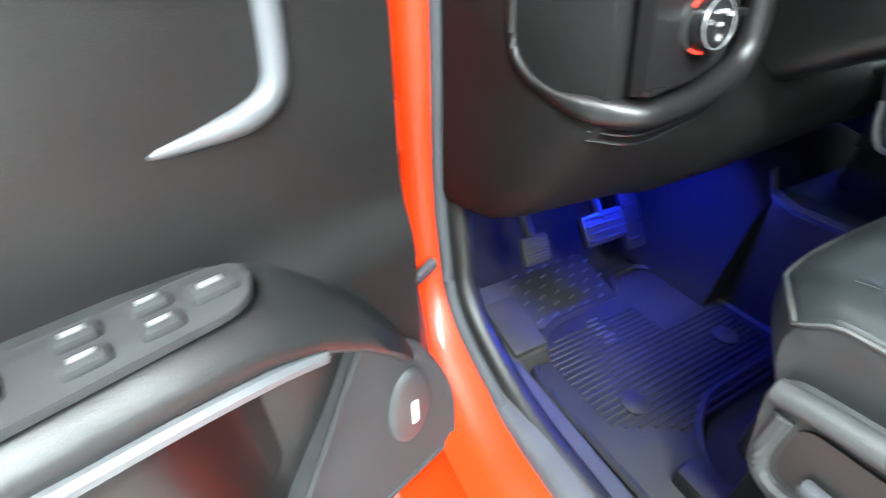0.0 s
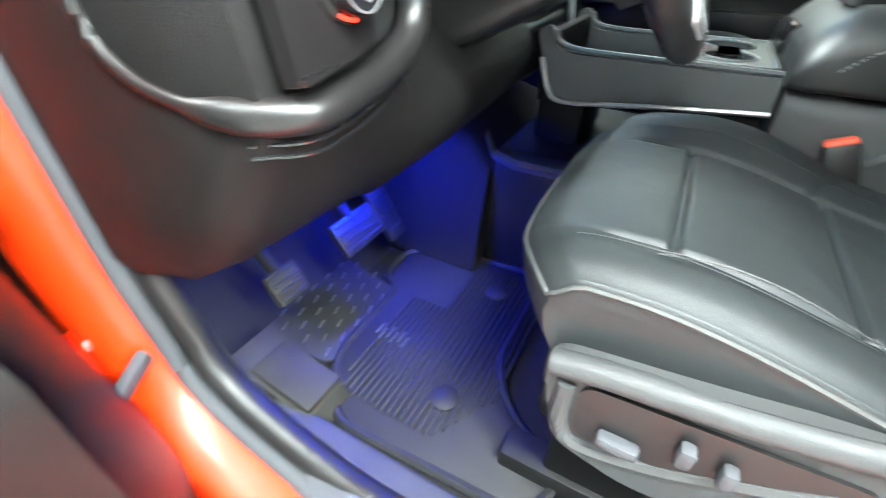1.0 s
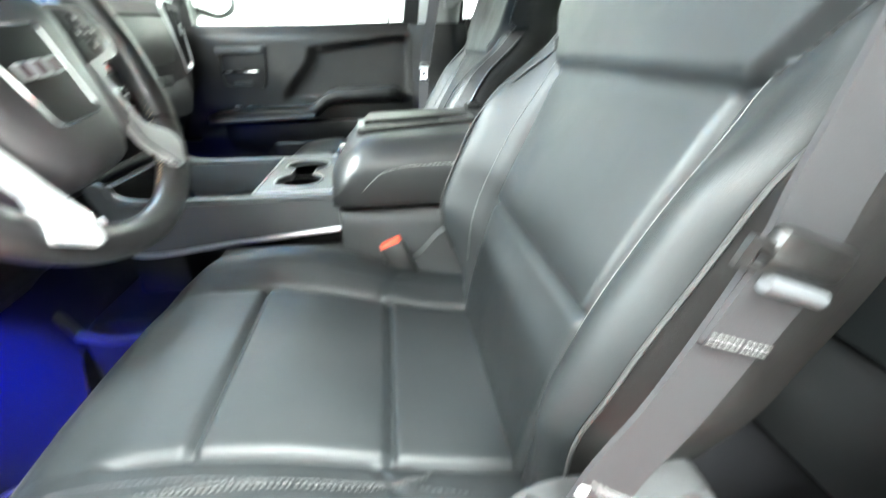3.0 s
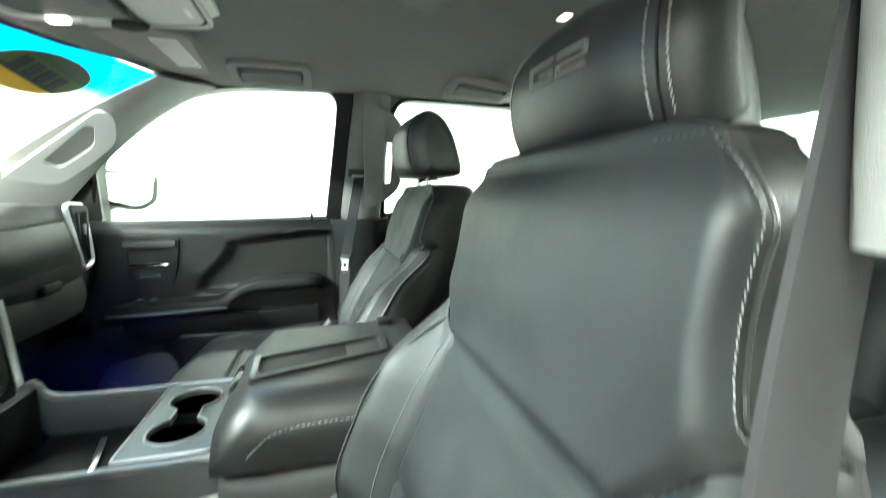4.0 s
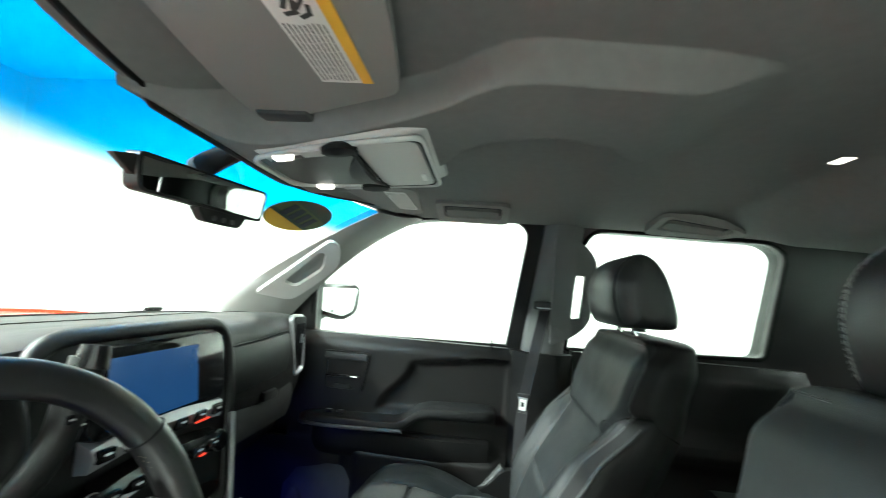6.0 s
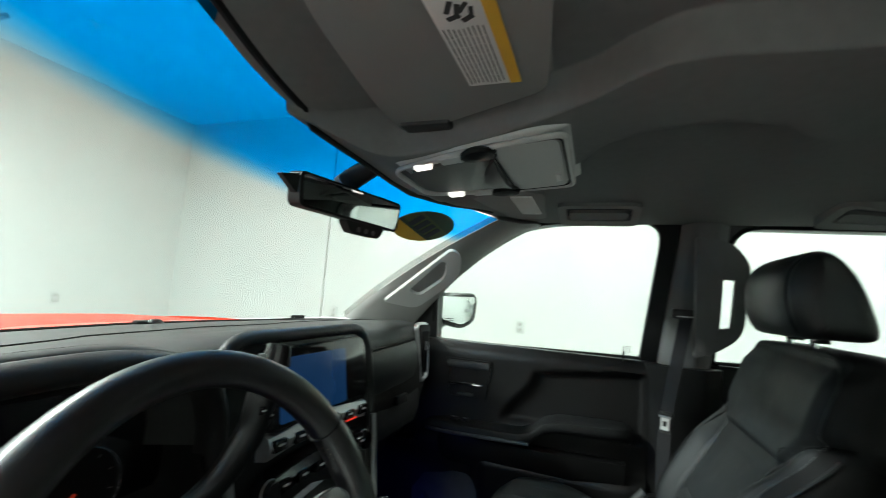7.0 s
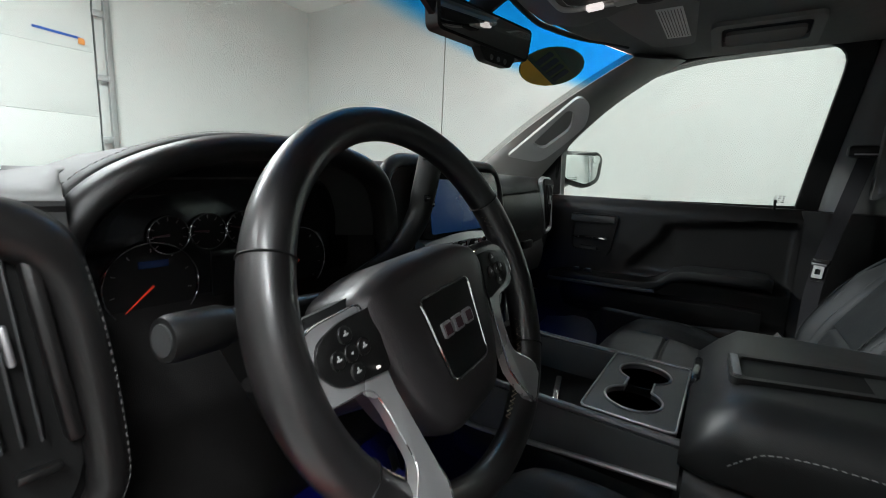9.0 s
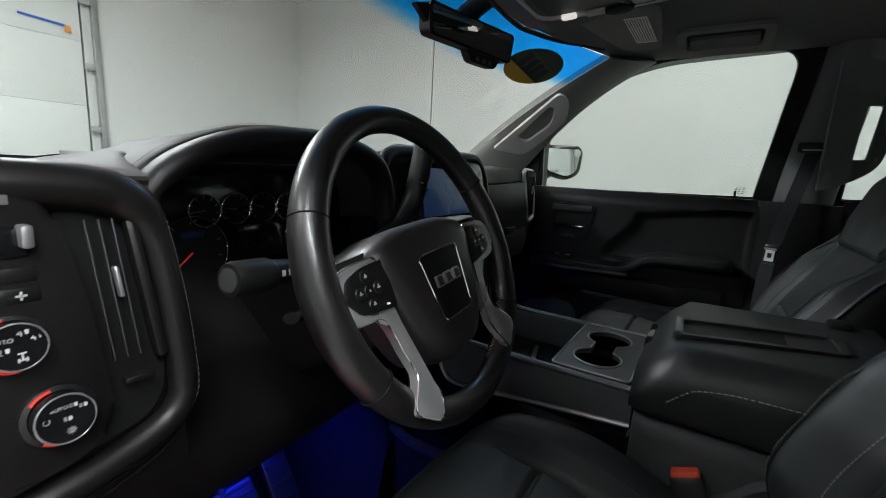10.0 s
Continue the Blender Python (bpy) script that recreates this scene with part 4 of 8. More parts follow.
            s.prism(rounded([(-0.302, 0.918), (-0.332, 0.972), (-0.352, 0.992), (-0.392, 0.984), (-0.402, 0.970), (-0.34, 0.915)], 0.010), 0.005, basis((xo - (0.004 if sx < 0 else 0) + sx * 0.001, 0, 0), (0, 1, 0), (0, 0, 1)))
            part("recline_shade", s, PLASTIC, panel)
            s = Shape()
            s.prism(rounded([(-0.312, 0.918), (-0.340, 0.968), (-0.356, 0.962), (-0.356, 0.936), (-0.334, 0.918)], 0.006), 0.010, basis((xo - (0.008 if sx < 0 else 0) + sx * 0.004, 0, 0), (0, 1, 0), (0, 0, 1)))
            lever = part("recline_lever", s, SEATPLASTIC, panel, "grey recline lever")
            part("slot", Shape().tube([(xo + sx * 0.008, -0.322, 0.924), (xo + sx * 0.008, -0.340, 0.944), (xo + sx * 0.008, -0.355, 0.956)], 0.0018, 6), DARK, lever)
            part("hinge_cover", Shape().prism(rounded([(-0.385, 0.980), (-0.405, 1.004), (-0.448, 1.022), (-0.464, 1.002), (-0.440, 0.975), (-0.415, 0.965)], 0.012), 0.010, basis((xo - (0.006 if sx < 0 else 0.004), 0, 0), (0, 1, 0), (0, 0, 1)), 0.003), SEATPLASTIC, panel, "moulded grey hinge cover")
            for yy, zz, w, hgt in ((-0.092, 0.814, 0.040, 0.015), (-0.143, 0.842, 0.015, 0.026), (-0.177, 0.838, 0.014, 0.024)):
                s = Shape()
                s.box((xo + sx * 0.012, yy, zz), (0.016, w, hgt), 0.005)
                part("switch", s, SCUFF, panel, "pale grey seat switch")
    # base and rails
    for sx in (-1, 1):
        s = Shape()
        s.box((cx + sx * 0.19, -0.2, 0.60), (0.05, 0.46, 0.05), 0.006)
        s.box((cx + sx * 0.19, -0.2, 0.70), (0.03, 0.34, 0.16), 0.006)
        part("seat_rail", s, DARK, st)
    s = Shape()
    s.box((cx, -0.18, 0.76), (0.40, 0.36, 0.10), 0.02)
    part("seat_frame", s, DARK, st)
    return st


DX, PX = -0.425, 0.425
seat(DX, "black leather driver seat with power switches and pale stitching", -1, 0.0, 0.0, 1.519)
seat(PX, "black leather passenger seat beside the closed door", 1, 0.016, 0.12, 1.549)


# ---------------------------------------------------------------- dashboard body
def dashboard():
    dash = thing("dashboard", (0, 0.4, 0.95), "black soft-touch dashboard with stitched edges and vents", "dashboard")
    bolster = [
        # x, outline (y, z) from the windshield backwards, down the face and under
        (-0.812, [(0.60, 1.34), (0.42, 1.355), (0.34, 1.35), (0.31, 1.33), (0.29, 1.24), (0.27, 1.125), (0.29, 1.06), (0.37, 0.95), (0.50, 0.94), (0.58, 1.10)]),
        (-0.808, [(0.62, 1.342), (0.40, 1.357), (0.27, 1.36), (0.24, 1.34), (0.22, 1.24), (0.20, 1.125), (0.23, 1.06), (0.335, 0.94), (0.50, 0.932), (0.60, 1.10)]),
        (-0.795, [(0.62, 1.345), (0.40, 1.360), (0.235, 1.37), (0.20, 1.35), (0.18, 1.24), (0.16, 1.125), (0.193, 1.06), (0.308, 0.936), (0.50, 0.93), (0.60, 1.10)]),
        (-0.77, [(0.62, 1.346), (0.40, 1.362), (0.22, 1.372), (0.195, 1.35), (0.176, 1.24), (0.155, 1.125), (0.18, 1.06), (0.30, 0.935), (0.50, 0.93), (0.60, 1.10)]),
        (-0.64, [(0.70, 1.354), (0.45, 1.370), (0.225, 1.370), (0.20, 1.35), (0.181, 1.24), (0.16, 1.125), (0.17, 1.06), (0.28, 0.945), (0.50, 0.94), (0.66, 1.10)]),
        (-0.61, [(0.72, 1.357), (0.48, 1.375), (0.33, 1.385), (0.345, 1.34), (0.345, 1.24), (0.26, 1.155), (0.165, 1.06), (0.27, 0.945), (0.50, 0.94), (0.68, 1.10)]),
        (-0.43, [(0.77, 1.369), (0.50, 1.386), (0.345, 1.39), (0.352, 1.34), (0.35, 1.24), (0.25, 1.155), (0.17, 1.06), (0.27, 0.945), (0.50, 0.94), (0.72, 1.10)]),
        (-0.25, [(0.785, 1.378), (0.50, 1.394), (0.345, 1.39), (0.352, 1.34), (0.35, 1.24), (0.25, 1.155), (0.18, 1.06), (0.28, 0.95), (0.50, 0.95), (0.74, 1.10)]),
        (-0.215, [(0.79, 1.378), (0.50, 1.396), (0.33, 1.405), (0.315, 1.37), (0.30, 1.25), (0.275, 1.14), (0.26, 1.06), (0.28, 0.96), (0.50, 0.95), (0.75, 1.10)]),
        (0.0, [(0.80, 1.378), (0.50, 1.398), (0.325, 1.415), (0.31, 1.37), (0.295, 1.25), (0.27, 1.14), (0.25, 1.06), (0.26, 0.96), (0.50, 0.95), (0.76, 1.10)]),
        (0.22, [(0.79, 1.378), (0.50, 1.396), (0.33, 1.41), (0.315, 1.37), (0.30, 1.25), (0.275, 1.14), (0.26, 1.06), (0.28, 0.96), (0.50, 0.95), (0.75, 1.10)]),
        (0.26, [(0.785, 1.378), (0.52, 1.395), (0.40, 1.395), (0.355, 1.36), (0.335, 1.25), (0.345, 1.14), (0.38, 1.06), (0.44, 0.97), (0.55, 0.96), (0.74, 1.10)]),
        (0.45, [(0.76, 1.378), (0.52, 1.395), (0.41, 1.395), (0.355, 1.36), (0.33, 1.25), (0.34, 1.14), (0.38, 1.06), (0.44, 0.97), (0.55, 0.96), (0.72, 1.10)]),
        (0.70, [(0.71, 1.376), (0.52, 1.392), (0.41, 1.395), (0.37, 1.37), (0.34, 1.25), (0.35, 1.14), (0.40, 1.06), (0.46, 0.97), (0.55, 0.96), (0.66, 1.10)]),
        (0.80, [(0.62, 1.37), (0.52, 1.385), (0.43, 1.385), (0.40, 1.36), (0.37, 1.25), (0.38, 1.14), (0.42, 1.06), (0.47, 0.97), (0.55, 0.96), (0.60, 1.10)]),
    ]
    rows = []
    for x, outline in bolster:
        sink = 0.013 * step(-0.16, -0.27, x)
        line = smooth_line([(x, a, b - sink * step(1.29, 1.35, b) * (0.45 + 0.55 * step(0.52, 0.30, a))) for a, b in outline], 4)
        rows.append(line)
    low = [[p - Vector((0, 0, 0.004 * step(1.33, 1.345, p.z))) for p in line] for line in rows]
    part("dash_body", Shape().loft(low), DASHSKIN, dash, "soft black dashboard body", 50)
    # The pad's lighter skin carries the painted light
    pads = []
    for line in rows:
        edge = [q for q in line[:14]]
        pads.append(edge + [q + Vector((0, 0.004, -0.012)) for q in reversed(edge)])
    part("top_pad", Shape().loft(pads), LITTOPSKIN, dash, "grained black dashboard top pad with windshield light painted in", 50)
    # moulded seam across the pad in front of the windshield, and the dark gap along its far edge
    for k, r in ((3, 0.0016), (0, 0.004)):
        part("pad_seam", Shape().tube([line[k] + Vector((0, 0.0, 0.0006)) for line in rows[3:]], r, 6), DARK, dash)
    return dash


dash = dashboard()

# ---------------------------------------------------------------- steering wheel
WHEEL = Vector((-0.428, 0.025, 1.255))
TILT = radians(23)
WU = Vector((0, math.sin(TILT), math.cos(TILT)))
WN = Vector((0, -math.cos(TILT), math.sin(TILT)))


def wp(a, b, n=0.0):
    """A place on the wheel: across, up its plane, towards the driver."""
    return WHEEL + Vector((a, 0, 0)) + WU * b + WN * n


wheel = thing("steering_wheel", wp(0, 0, -0.05), "black leather three-spoke steering wheel with silver trim", "steering wheel")


def steering():
    R, AX, BY = 0.1665, -0.0005, 0.0170
    ring = lambda w, n=0.006: wp(R * math.sin(w) + AX, R * math.cos(w) + BY, n)
    s = Shape()
    loops = []
    for k in range(96):
        w = 2 * math.pi * k / 96
        out = Vector((math.sin(w), 0, 0)) + WU * math.cos(w)
        thick = 0.0165 - 0.0015 * math.cos(2 * w)
        loops.append([s.bm.verts.new(ring(w) + (out * math.cos(q) + WN * math.sin(q)) * thick) for q in (2 * math.pi * j / 18 for j in range(18))])
    for k in range(96):
        a, b = loops[k], loops[(k + 1) % 96]
        for j in range(18):
            s.bm.faces.new((a[j], a[(j + 1) % 18], b[(j + 1) % 18], b[j]))
    rim = part("rim", s, WHEELLEATHER, wheel, "worn black leather rim")
    for deg in (58, -70, 122, -126):
        w = radians(deg)
        s = Shape()
        c, d = ring(w), (ring(w + 0.01) - ring(w - 0.01)).normalized()
        e = (c - wp(AX, BY, 0.006)).normalized()
        g = d.cross(e)
        s.tube([c + (e * math.cos(q) + g * math.sin(q)) * 0.0180 for q in (2 * math.pi * k / 20 for k in range(20))], 0.0009, 5, closed=True)
        part("seam", s, DARK, rim)
    # stitched inner edge of the rim
    for a0, a1 in ((62, 108), (112, 158), (-158, -116)):
        pts = []
        for k in range(40):
            w = radians(lerp(a0, a1, k / 39))
            zig = 0.0026 if k % 2 else -0.0026
            pts.append(wp((R - 0.0168) * math.sin(w) + AX, (R - 0.0168) * math.cos(w) + BY, 0.006 + zig))
        s = Shape()
        s.tube(pts, 0.0006, 4)
        part("stitching", s, TANTHREAD, rim, "pale zigzag stitching")
    # hub, turned a little with the wheel
    turn = radians(6)

    def hp(a, b, n=0.0):
        return wp(a * math.cos(turn) - b * math.sin(turn) - 0.010, a * math.sin(turn) + b * math.cos(turn), n)

    def over_rim(c):
        """Lifts the lower ends of the trim over the rim's front."""
        d = c - wp(AX, BY)
        flat_d = d - WN * d.dot(WN)
        return c + WN * 0.0105 * step(0.120, 0.148, flat_d.length) * step(-0.06, -0.09, flat_d.dot(WU))

    HX = hp(1, 0) - hp(0, 0)
    HU = hp(0, 1) - hp(0, 0)
    flat = Matrix((HX, HU, WN)).transposed()
    rows = []
    outline = rounded([(-0.096, 0.046), (-0.05, 0.062), (0.05, 0.062), (0.096, 0.046), (0.082, -0.010), (0.062, -0.066), (0.040, -0.094), (-0.040, -0.094), (-0.062, -0.066), (-0.082, -0.010)], [0.018, 0.03, 0.03, 0.018, 0.04, 0.03, 0.016, 0.016, 0.03, 0.04], 5)
    for f, n in ((1.0, -0.045), (1.0, -0.004), (0.99, 0.006), (0.955, 0.014), (0.88, 0.020), (0.72, 0.0235), (0.4, 0.0245), (0.05, 0.0245)):
        rows.append([hp(a * f, (b + 0.012) * f - 0.012, n) for a, b in outline])
    s = Shape()
    s.loft(rows)
    part("hub_cover", s, HUBSKIN, wheel, "grained black hub cover", 60)
    # emblem plate
    frame_pts = rounded([(-0.039, 0.024), (0.039, 0.024), (0.030, -0.050), (-0.030, -0.050)], 0.008)
    s = Shape()
    s.prism(frame_pts, 0.003, basis(hp(0, 0, 0.0235), HX, HU), 0.001)
    plate = part("emblem_plate", s, PLASTIC, wheel)
    s = Shape()
    s.tube([hp(a, b, 0.0265) for a, b in frame_pts], 0.0013, 6, closed=True)
    part("frame", s, CHROME, plate, "thin chrome frame")
    s = Shape()
    for bx, bw in ((-0.0175, 0.013), (0.0, 0.015), (0.0175, 0.013)):
        s.prism(rounded([(bx - bw / 2, -0.002), (bx + bw / 2, -0.002), (bx + bw / 2, -0.015), (bx - bw / 2, -0.015)], 0.002), 0.003, basis(hp(0, 0, 0.0262), HX, HU), 0.0008)
    part("emblem", s, SATIN, plate, "silver emblem blocks with dull red faces")
    s = Shape()
    for bx in (-0.0175, 0.0, 0.0175):
        s.box(hp(bx, -0.0085, 0.0294), (0.009, 0.009, 0.0006), 0, flat)
    part("emblem_face", s, EMBLEM, plate)
    for sx in (-1, 1):
        # spoke behind the trim
        s = Shape()
        s.loft([[hp(sx * a, b + h, n) for h, n in ((-0.024 * f, -0.012), (-0.024 * f, 0.003), (0.0, 0.007), (0.024 * f, 0.003), (0.024 * f, -0.012))] for a, b, f in ((0.06, 0.020, 1.2), (0.10, 0.022, 1.0), (0.140, 0.026, 0.8), (0.152, 0.028, 0.5))])
        part("spoke", s, LEATHERSIDE, wheel, "", 60)
        # silver trim: button frame with a leg down to the rim
        out = rounded([(0.088, 0.041), (0.135, 0.039), (0.153, 0.027), (0.154, 0.0), (0.140, -0.012), (0.103, -0.015), (0.093, -0.046), (0.095, -0.076), (0.108, -0.094), (0.117, -0.106), (0.084, -0.131), (0.074, -0.112), (0.077, -0.07), (0.083, -0.021), (0.085, -0.004)], [0.005, 0.012, 0.012, 0.014, 0.014, 0.010, 0.02, 0.02, 0.006, 0.010, 0.008, 0.02, 0.02, 0.02, 0.01], 4)
        s = Shape()
        s.prism([(sx * a, b) for a, b in out], 0.011, basis(hp(0, 0, 0.004), HX, HU), 0.004, 3)
        trim = part("spoke_trim", s, WHEELSILVER, wheel, "satin silver spoke trim", 35, over_rim)
        pod = rounded([(0.080, 0.036), (0.112, 0.0355), (0.135, 0.029), (0.142, 0.012), (0.128, -0.005), (0.082, -0.012)], [0.003, 0.007, 0.008, 0.008, 0.008, 0.003], 4)
        s = Shape()
        s.prism([(sx * a, b) for a, b in pod], 0.003, basis(hp(0, 0, 0.0145), HX, HU), 0.0012)
        part("button_pad", s, PLASTIC, trim)
        part("bright_edge", Shape().tube([hp(sx * a, b, 0.0142) for a, b in out], 0.0010, 5, closed=True), CHROME, trim, "thin bright chamfered edge", 40, over_rim)
        for k, (a, b) in enumerate(((0.112, 0.026), (0.112, 0.000), (0.100, 0.013), (0.124, 0.013), (0.112, 0.013))):
            s = Shape()
            s.lathe([(0.0005, 0), (0.0062, 0), (0.0062, 0.0012), (0.0054, 0.002), (0.0005, 0.002)], basis(hp(sx * a, b, 0.0172), HX, HU), 14)
            part("button", s, PLASTIC, trim)
            s = Shape()
            if k != 4:
                s.box(hp(sx * a, b, 0.0195), (0.0042, 0.0011, 0.0005), 0, flat)
                s.box(hp(sx * a, b + 0.001, 0.0195), (0.0012, 0.0036, 0.0005), 0, flat)
            else:
                s.box(hp(sx * a, b, 0.0195), (0.0016, 0.0016, 0.0005), 0, flat)
            part("button_mark", s, MARK, trim)
    s = Shape()
    s.box(hp(-0.094, -0.005, 0.0178), (0.003, 0.003, 0.001), 0)
    part("indicator", s, LAMPGLOW, wheel)


steering()


# ---------------------------------------------------------------- steering column and stalks
def column():
    col = thing("steering_column", (-0.428, 0.2, 1.16), "black plastic steering column shroud with stalks", "steering column")
    s = Shape()
    s.loft([[wp(a * f, b * f - off, n) for a, b in rounded([(-0.06, 0.05), (0.06, 0.05), (0.055, -0.06), (-0.055, -0.06)], 0.02)] for n, f, off in ((-0.042, 1.0, 0.0), (-0.12, 1.1, 0.005), (-0.24, 1.15, 0.01), (-0.33, 1.2, 0.0))])
    part("shroud", s, PLASTIC, col, "", 50)
    # turn signal stalk with a round end
    s = Shape()
    a, b = Vector((-0.47, 0.128, 1.258)), Vector((-0.622, 0.108, 1.268))
    d = (b - a).normalized()
    s.tube([a, a.lerp(b, 0.4), a.lerp(b, 0.72)], [0.009, 0.011, 0.014], 14)
    s.tube([a.lerp(b, 0.70), a.lerp(b, 0.74), a.lerp(b, 0.97), b], [0.0140, 0.0165, 0.0165, 0.0150], 20)
    stalk = part("signal_stalk", s, PLASTIC, col, "black turn signal stalk", 30)
    s = Shape()
    s.tube([b - d * 0.001, b + d * 0.0012], 0.0110, 20)
    part("end_cap", s, SEATPLASTIC, stalk, "grey round end cap")
    for k in range(5):
        s = Shape()
        s.box(a.lerp(b, 0.42 + 0.06 * k) + Vector((0, -0.011 - 0.0006 * k, 0.002)), (0.004, 0.002, 0.006), 0.0005)
        part("mark", s, MARK, stalk)
    # second lever below
    s = Shape()
    s.tube([(-0.48, 0.12, 1.225), (-0.54, 0.095, 1.222), (-0.575, 0.085, 1.226)], [0.008, 0.008, 0.010], 10, flat=0.6)
    part("tilt_lever", s, PLASTIC, col)
    # column shift lever
    pts = smooth_line([(-0.37, 0.20, 1.24), (-0.31, 0.18, 1.275), (-0.272, 0.172, 1.32), (-0.262, 0.168, 1.36), (-0.252, 0.165, 1.41)], 5)
    s = Shape()
    s.tube(pts, [lerp(0.010, 0.0145, min(1, k / 14)) for k in range(len(pts))], 12, flat=1.25)
    lever = part("shift_lever", s, PLASTIC, col, "black column shift lever", 50)
    s = Shape()
    s.tube([(-0.254, 0.160, 1.40), (-0.250, 0.160, 1.424)], [0.0155, 0.012], 12, flat=1.2)
    part("lever_cap", s, GLOSSBLACK, lever)
    for dx, dz in ((-0.006, 0.004), (0.006, -0.004)):
        s = Shape()
        s.box((-0.266 + dx, 0.155, 1.348 + dz), (0.009, 0.004, 0.009), 0.001)
        part("button", s, GLOSSBLACK, lever)
        s = Shape()
        s.box((-0.266 + dx, 0.1525, 1.348 + dz), (0.006, 0.001, 0.0015), 0)
        part("mark", s, MARK, lever)
    s = Shape()
    s.tube([(-0.245, 0.19, 1.29), (-0.243, 0.185, 1.315)], 0.003, 8)
    part("trim_pin", s, CHROME, lever)


column()


# ---------------------------------------------------------------- dashboard fittings
def face_y(z):
    """Rear face of the outer switch panel."""
    return 0.146 + 0.165 * (z - 1.12)


def dash_left():
    # padded stitched frame round switches and vent
    run = [(-0.812, 0.10, 1.35), (-0.809, 0.07, 1.357), (-0.800, 0.036, 1.357), (-0.775, 0.008, 1.353), (-0.70, 0, 1.350), (-0.668, 0, 1.338), (-0.652, 0, 1.31), (-0.645, 0, 1.25), (-0.6435, 0, 1.18), (-0.648, 0, 1.155), (-0.664, 0, 1.139), (-0.70, 0, 1.127), (-0.75, 0, 1.119), (-0.775, 0.008, 1.117), (-0.799, 0.036, 1.119), (-0.807, 0.07, 1.123), (-0.811, 0.105, 1.135), (-0.812, 0.125, 1.165), (-0.812, 0.115, 1.26), (-0.812, 0.10, 1.34)]
    path = smooth_line([(x, face_y(z) - 0.004 + d, z - 0.005 * step(1.29, 1.34, z)) for x, d, z in run], 4)
    s = Shape()
    s.tube(path, [0.0125 + 0.006 * step(1.30, 1.335, q.z) - 0.0075 * step(0.02, 0.075, q.y - face_y(q.z)) for q in path], 12)
    frame_ob = part("vent_surround", s, PADSKIN, dash, "padded black frame with grey stitching")
    line = [(q.x + 0.010, q.y - 0.008, q.z + (0.005 if q.z > 1.3 else 0)) for q in path[15:44]]
    part("stitching", stitches(line, 0.0035, 0.0025, 0.00045), DASHTHREAD, frame_ob)
    # Glossy beads added to draw two bright highlights along the seam
    for k in range(2):
        s = Shape()
        s.tube([q + Vector((-0.004 if q.x < -0.79 else 0, 0.002, -0.018 - 0.008 * k)) for q in path[36:56]], 0.0016, 6)
        part("seam_glint_bead", s, GLOSSBLACK, frame_ob)
    # Dark sheet behind the vent, painting the shade of a deeper pocket
    s = Shape()
    s.prism(rounded([(-0.715, 0.112), (-0.672, 0.105), (-0.655, 0.05), (-0.654, -0.055), (-0.668, -0.083), (-0.72, -0.096)], [0.01, 0.03, 0.04, 0.03, 0.02, 0.01], 5), 0.002, basis((0, face_y(1.23) + 0.005, 1.23), (1, 0, 0), (0, 0.163, 1)))
    part("vent_shade_sheet", s, DARK, dash, "dark sheet painting the shaded pocket round the vent")
    # switch panel
    s = Shape()
    m = basis((0, face_y(1.23) - 0.002, 1.23), (1, 0, 0), (0, 0.163, 1))
    s.prism(rounded([(-0.785, 0.112), (-0.722, 0.110), (-0.708, 0.04), (-0.700, -0.068), (-0.722, -0.088), (-0.785, -0.098)], [0.005, 0.02, 0.05, 0.03, 0.03, 0.005], 5), 0.014, m, 0.006, 3)
    panel = part("switch_panel", s, PANELSKIN, dash, "black switch panel", 35)
    lay = lambda x, z, out=0.0: Vector((x, face_y(z) - 0.015 - out, z))
    for x, z, r in ((-0.753, 1.240, 0.0165), (-0.735, 1.183, 0.0180)):
        m = basis(lay(x, z), (1, 0, 0), (0, 0.163, 1))
        s = Shape()
        s.lathe([(0.001, 0), (r * 1.28, 0), (r * 1.22, 0.004), (r * 1.02, 0.005), (r * 1.0, 0.002), (0.001, 0.002)], m, 32)
        part("knob_ring", s, PLASTIC, panel)
        s = Shape()
        s.lathe([(r * 0.98, 0.001), (r, 0.015), (r * 0.93, 0.0175), (r * 0.86, 0.0175), (0.001, 0.0165)], m, 32)
        knob = part("knob", s, GLOSSBLACK, panel, "glossy black rotary knob")
        s = Shape()
        s.tube([m @ Vector((r * 0.95 * math.cos(w), r * 0.95 * math.sin(w), 0.0172)) for w in (2 * math.pi * k / 32 for k in range(32))], 0.0007, 5, closed=True)
        part("knob_rim", s, SATIN, knob)
        for w0 in (100, 235):
            s = Shape()
            s.tube([m @ Vector((r * 1.10 * math.cos(radians(w)), r * 1.10 * math.sin(radians(w)), 0.0055)) for w in range(w0, w0 + 45, 5)], 0.0014, 5)
            part("red_arc", s, REDLIGHT, panel, "glowing red arc")
        words = (("AUTO", -0.42, 0.30, 0.0040), ("2", -0.52, -0.10, 0.0062), ("4", 0.12, 0.52, 0.0066), ("4", 0.52, 0.26, 0.0066)) if z > 1.2 else (("AUTO", -0.18, 0.44, 0.0036),)
        for word, wx, wy, size in words:
            part("lettering", lettering(word, size, m @ Matrix.Translation((wx * r, wy * r, 0.0170))), MARK, knob, "white printed lettering")
        s = Shape()
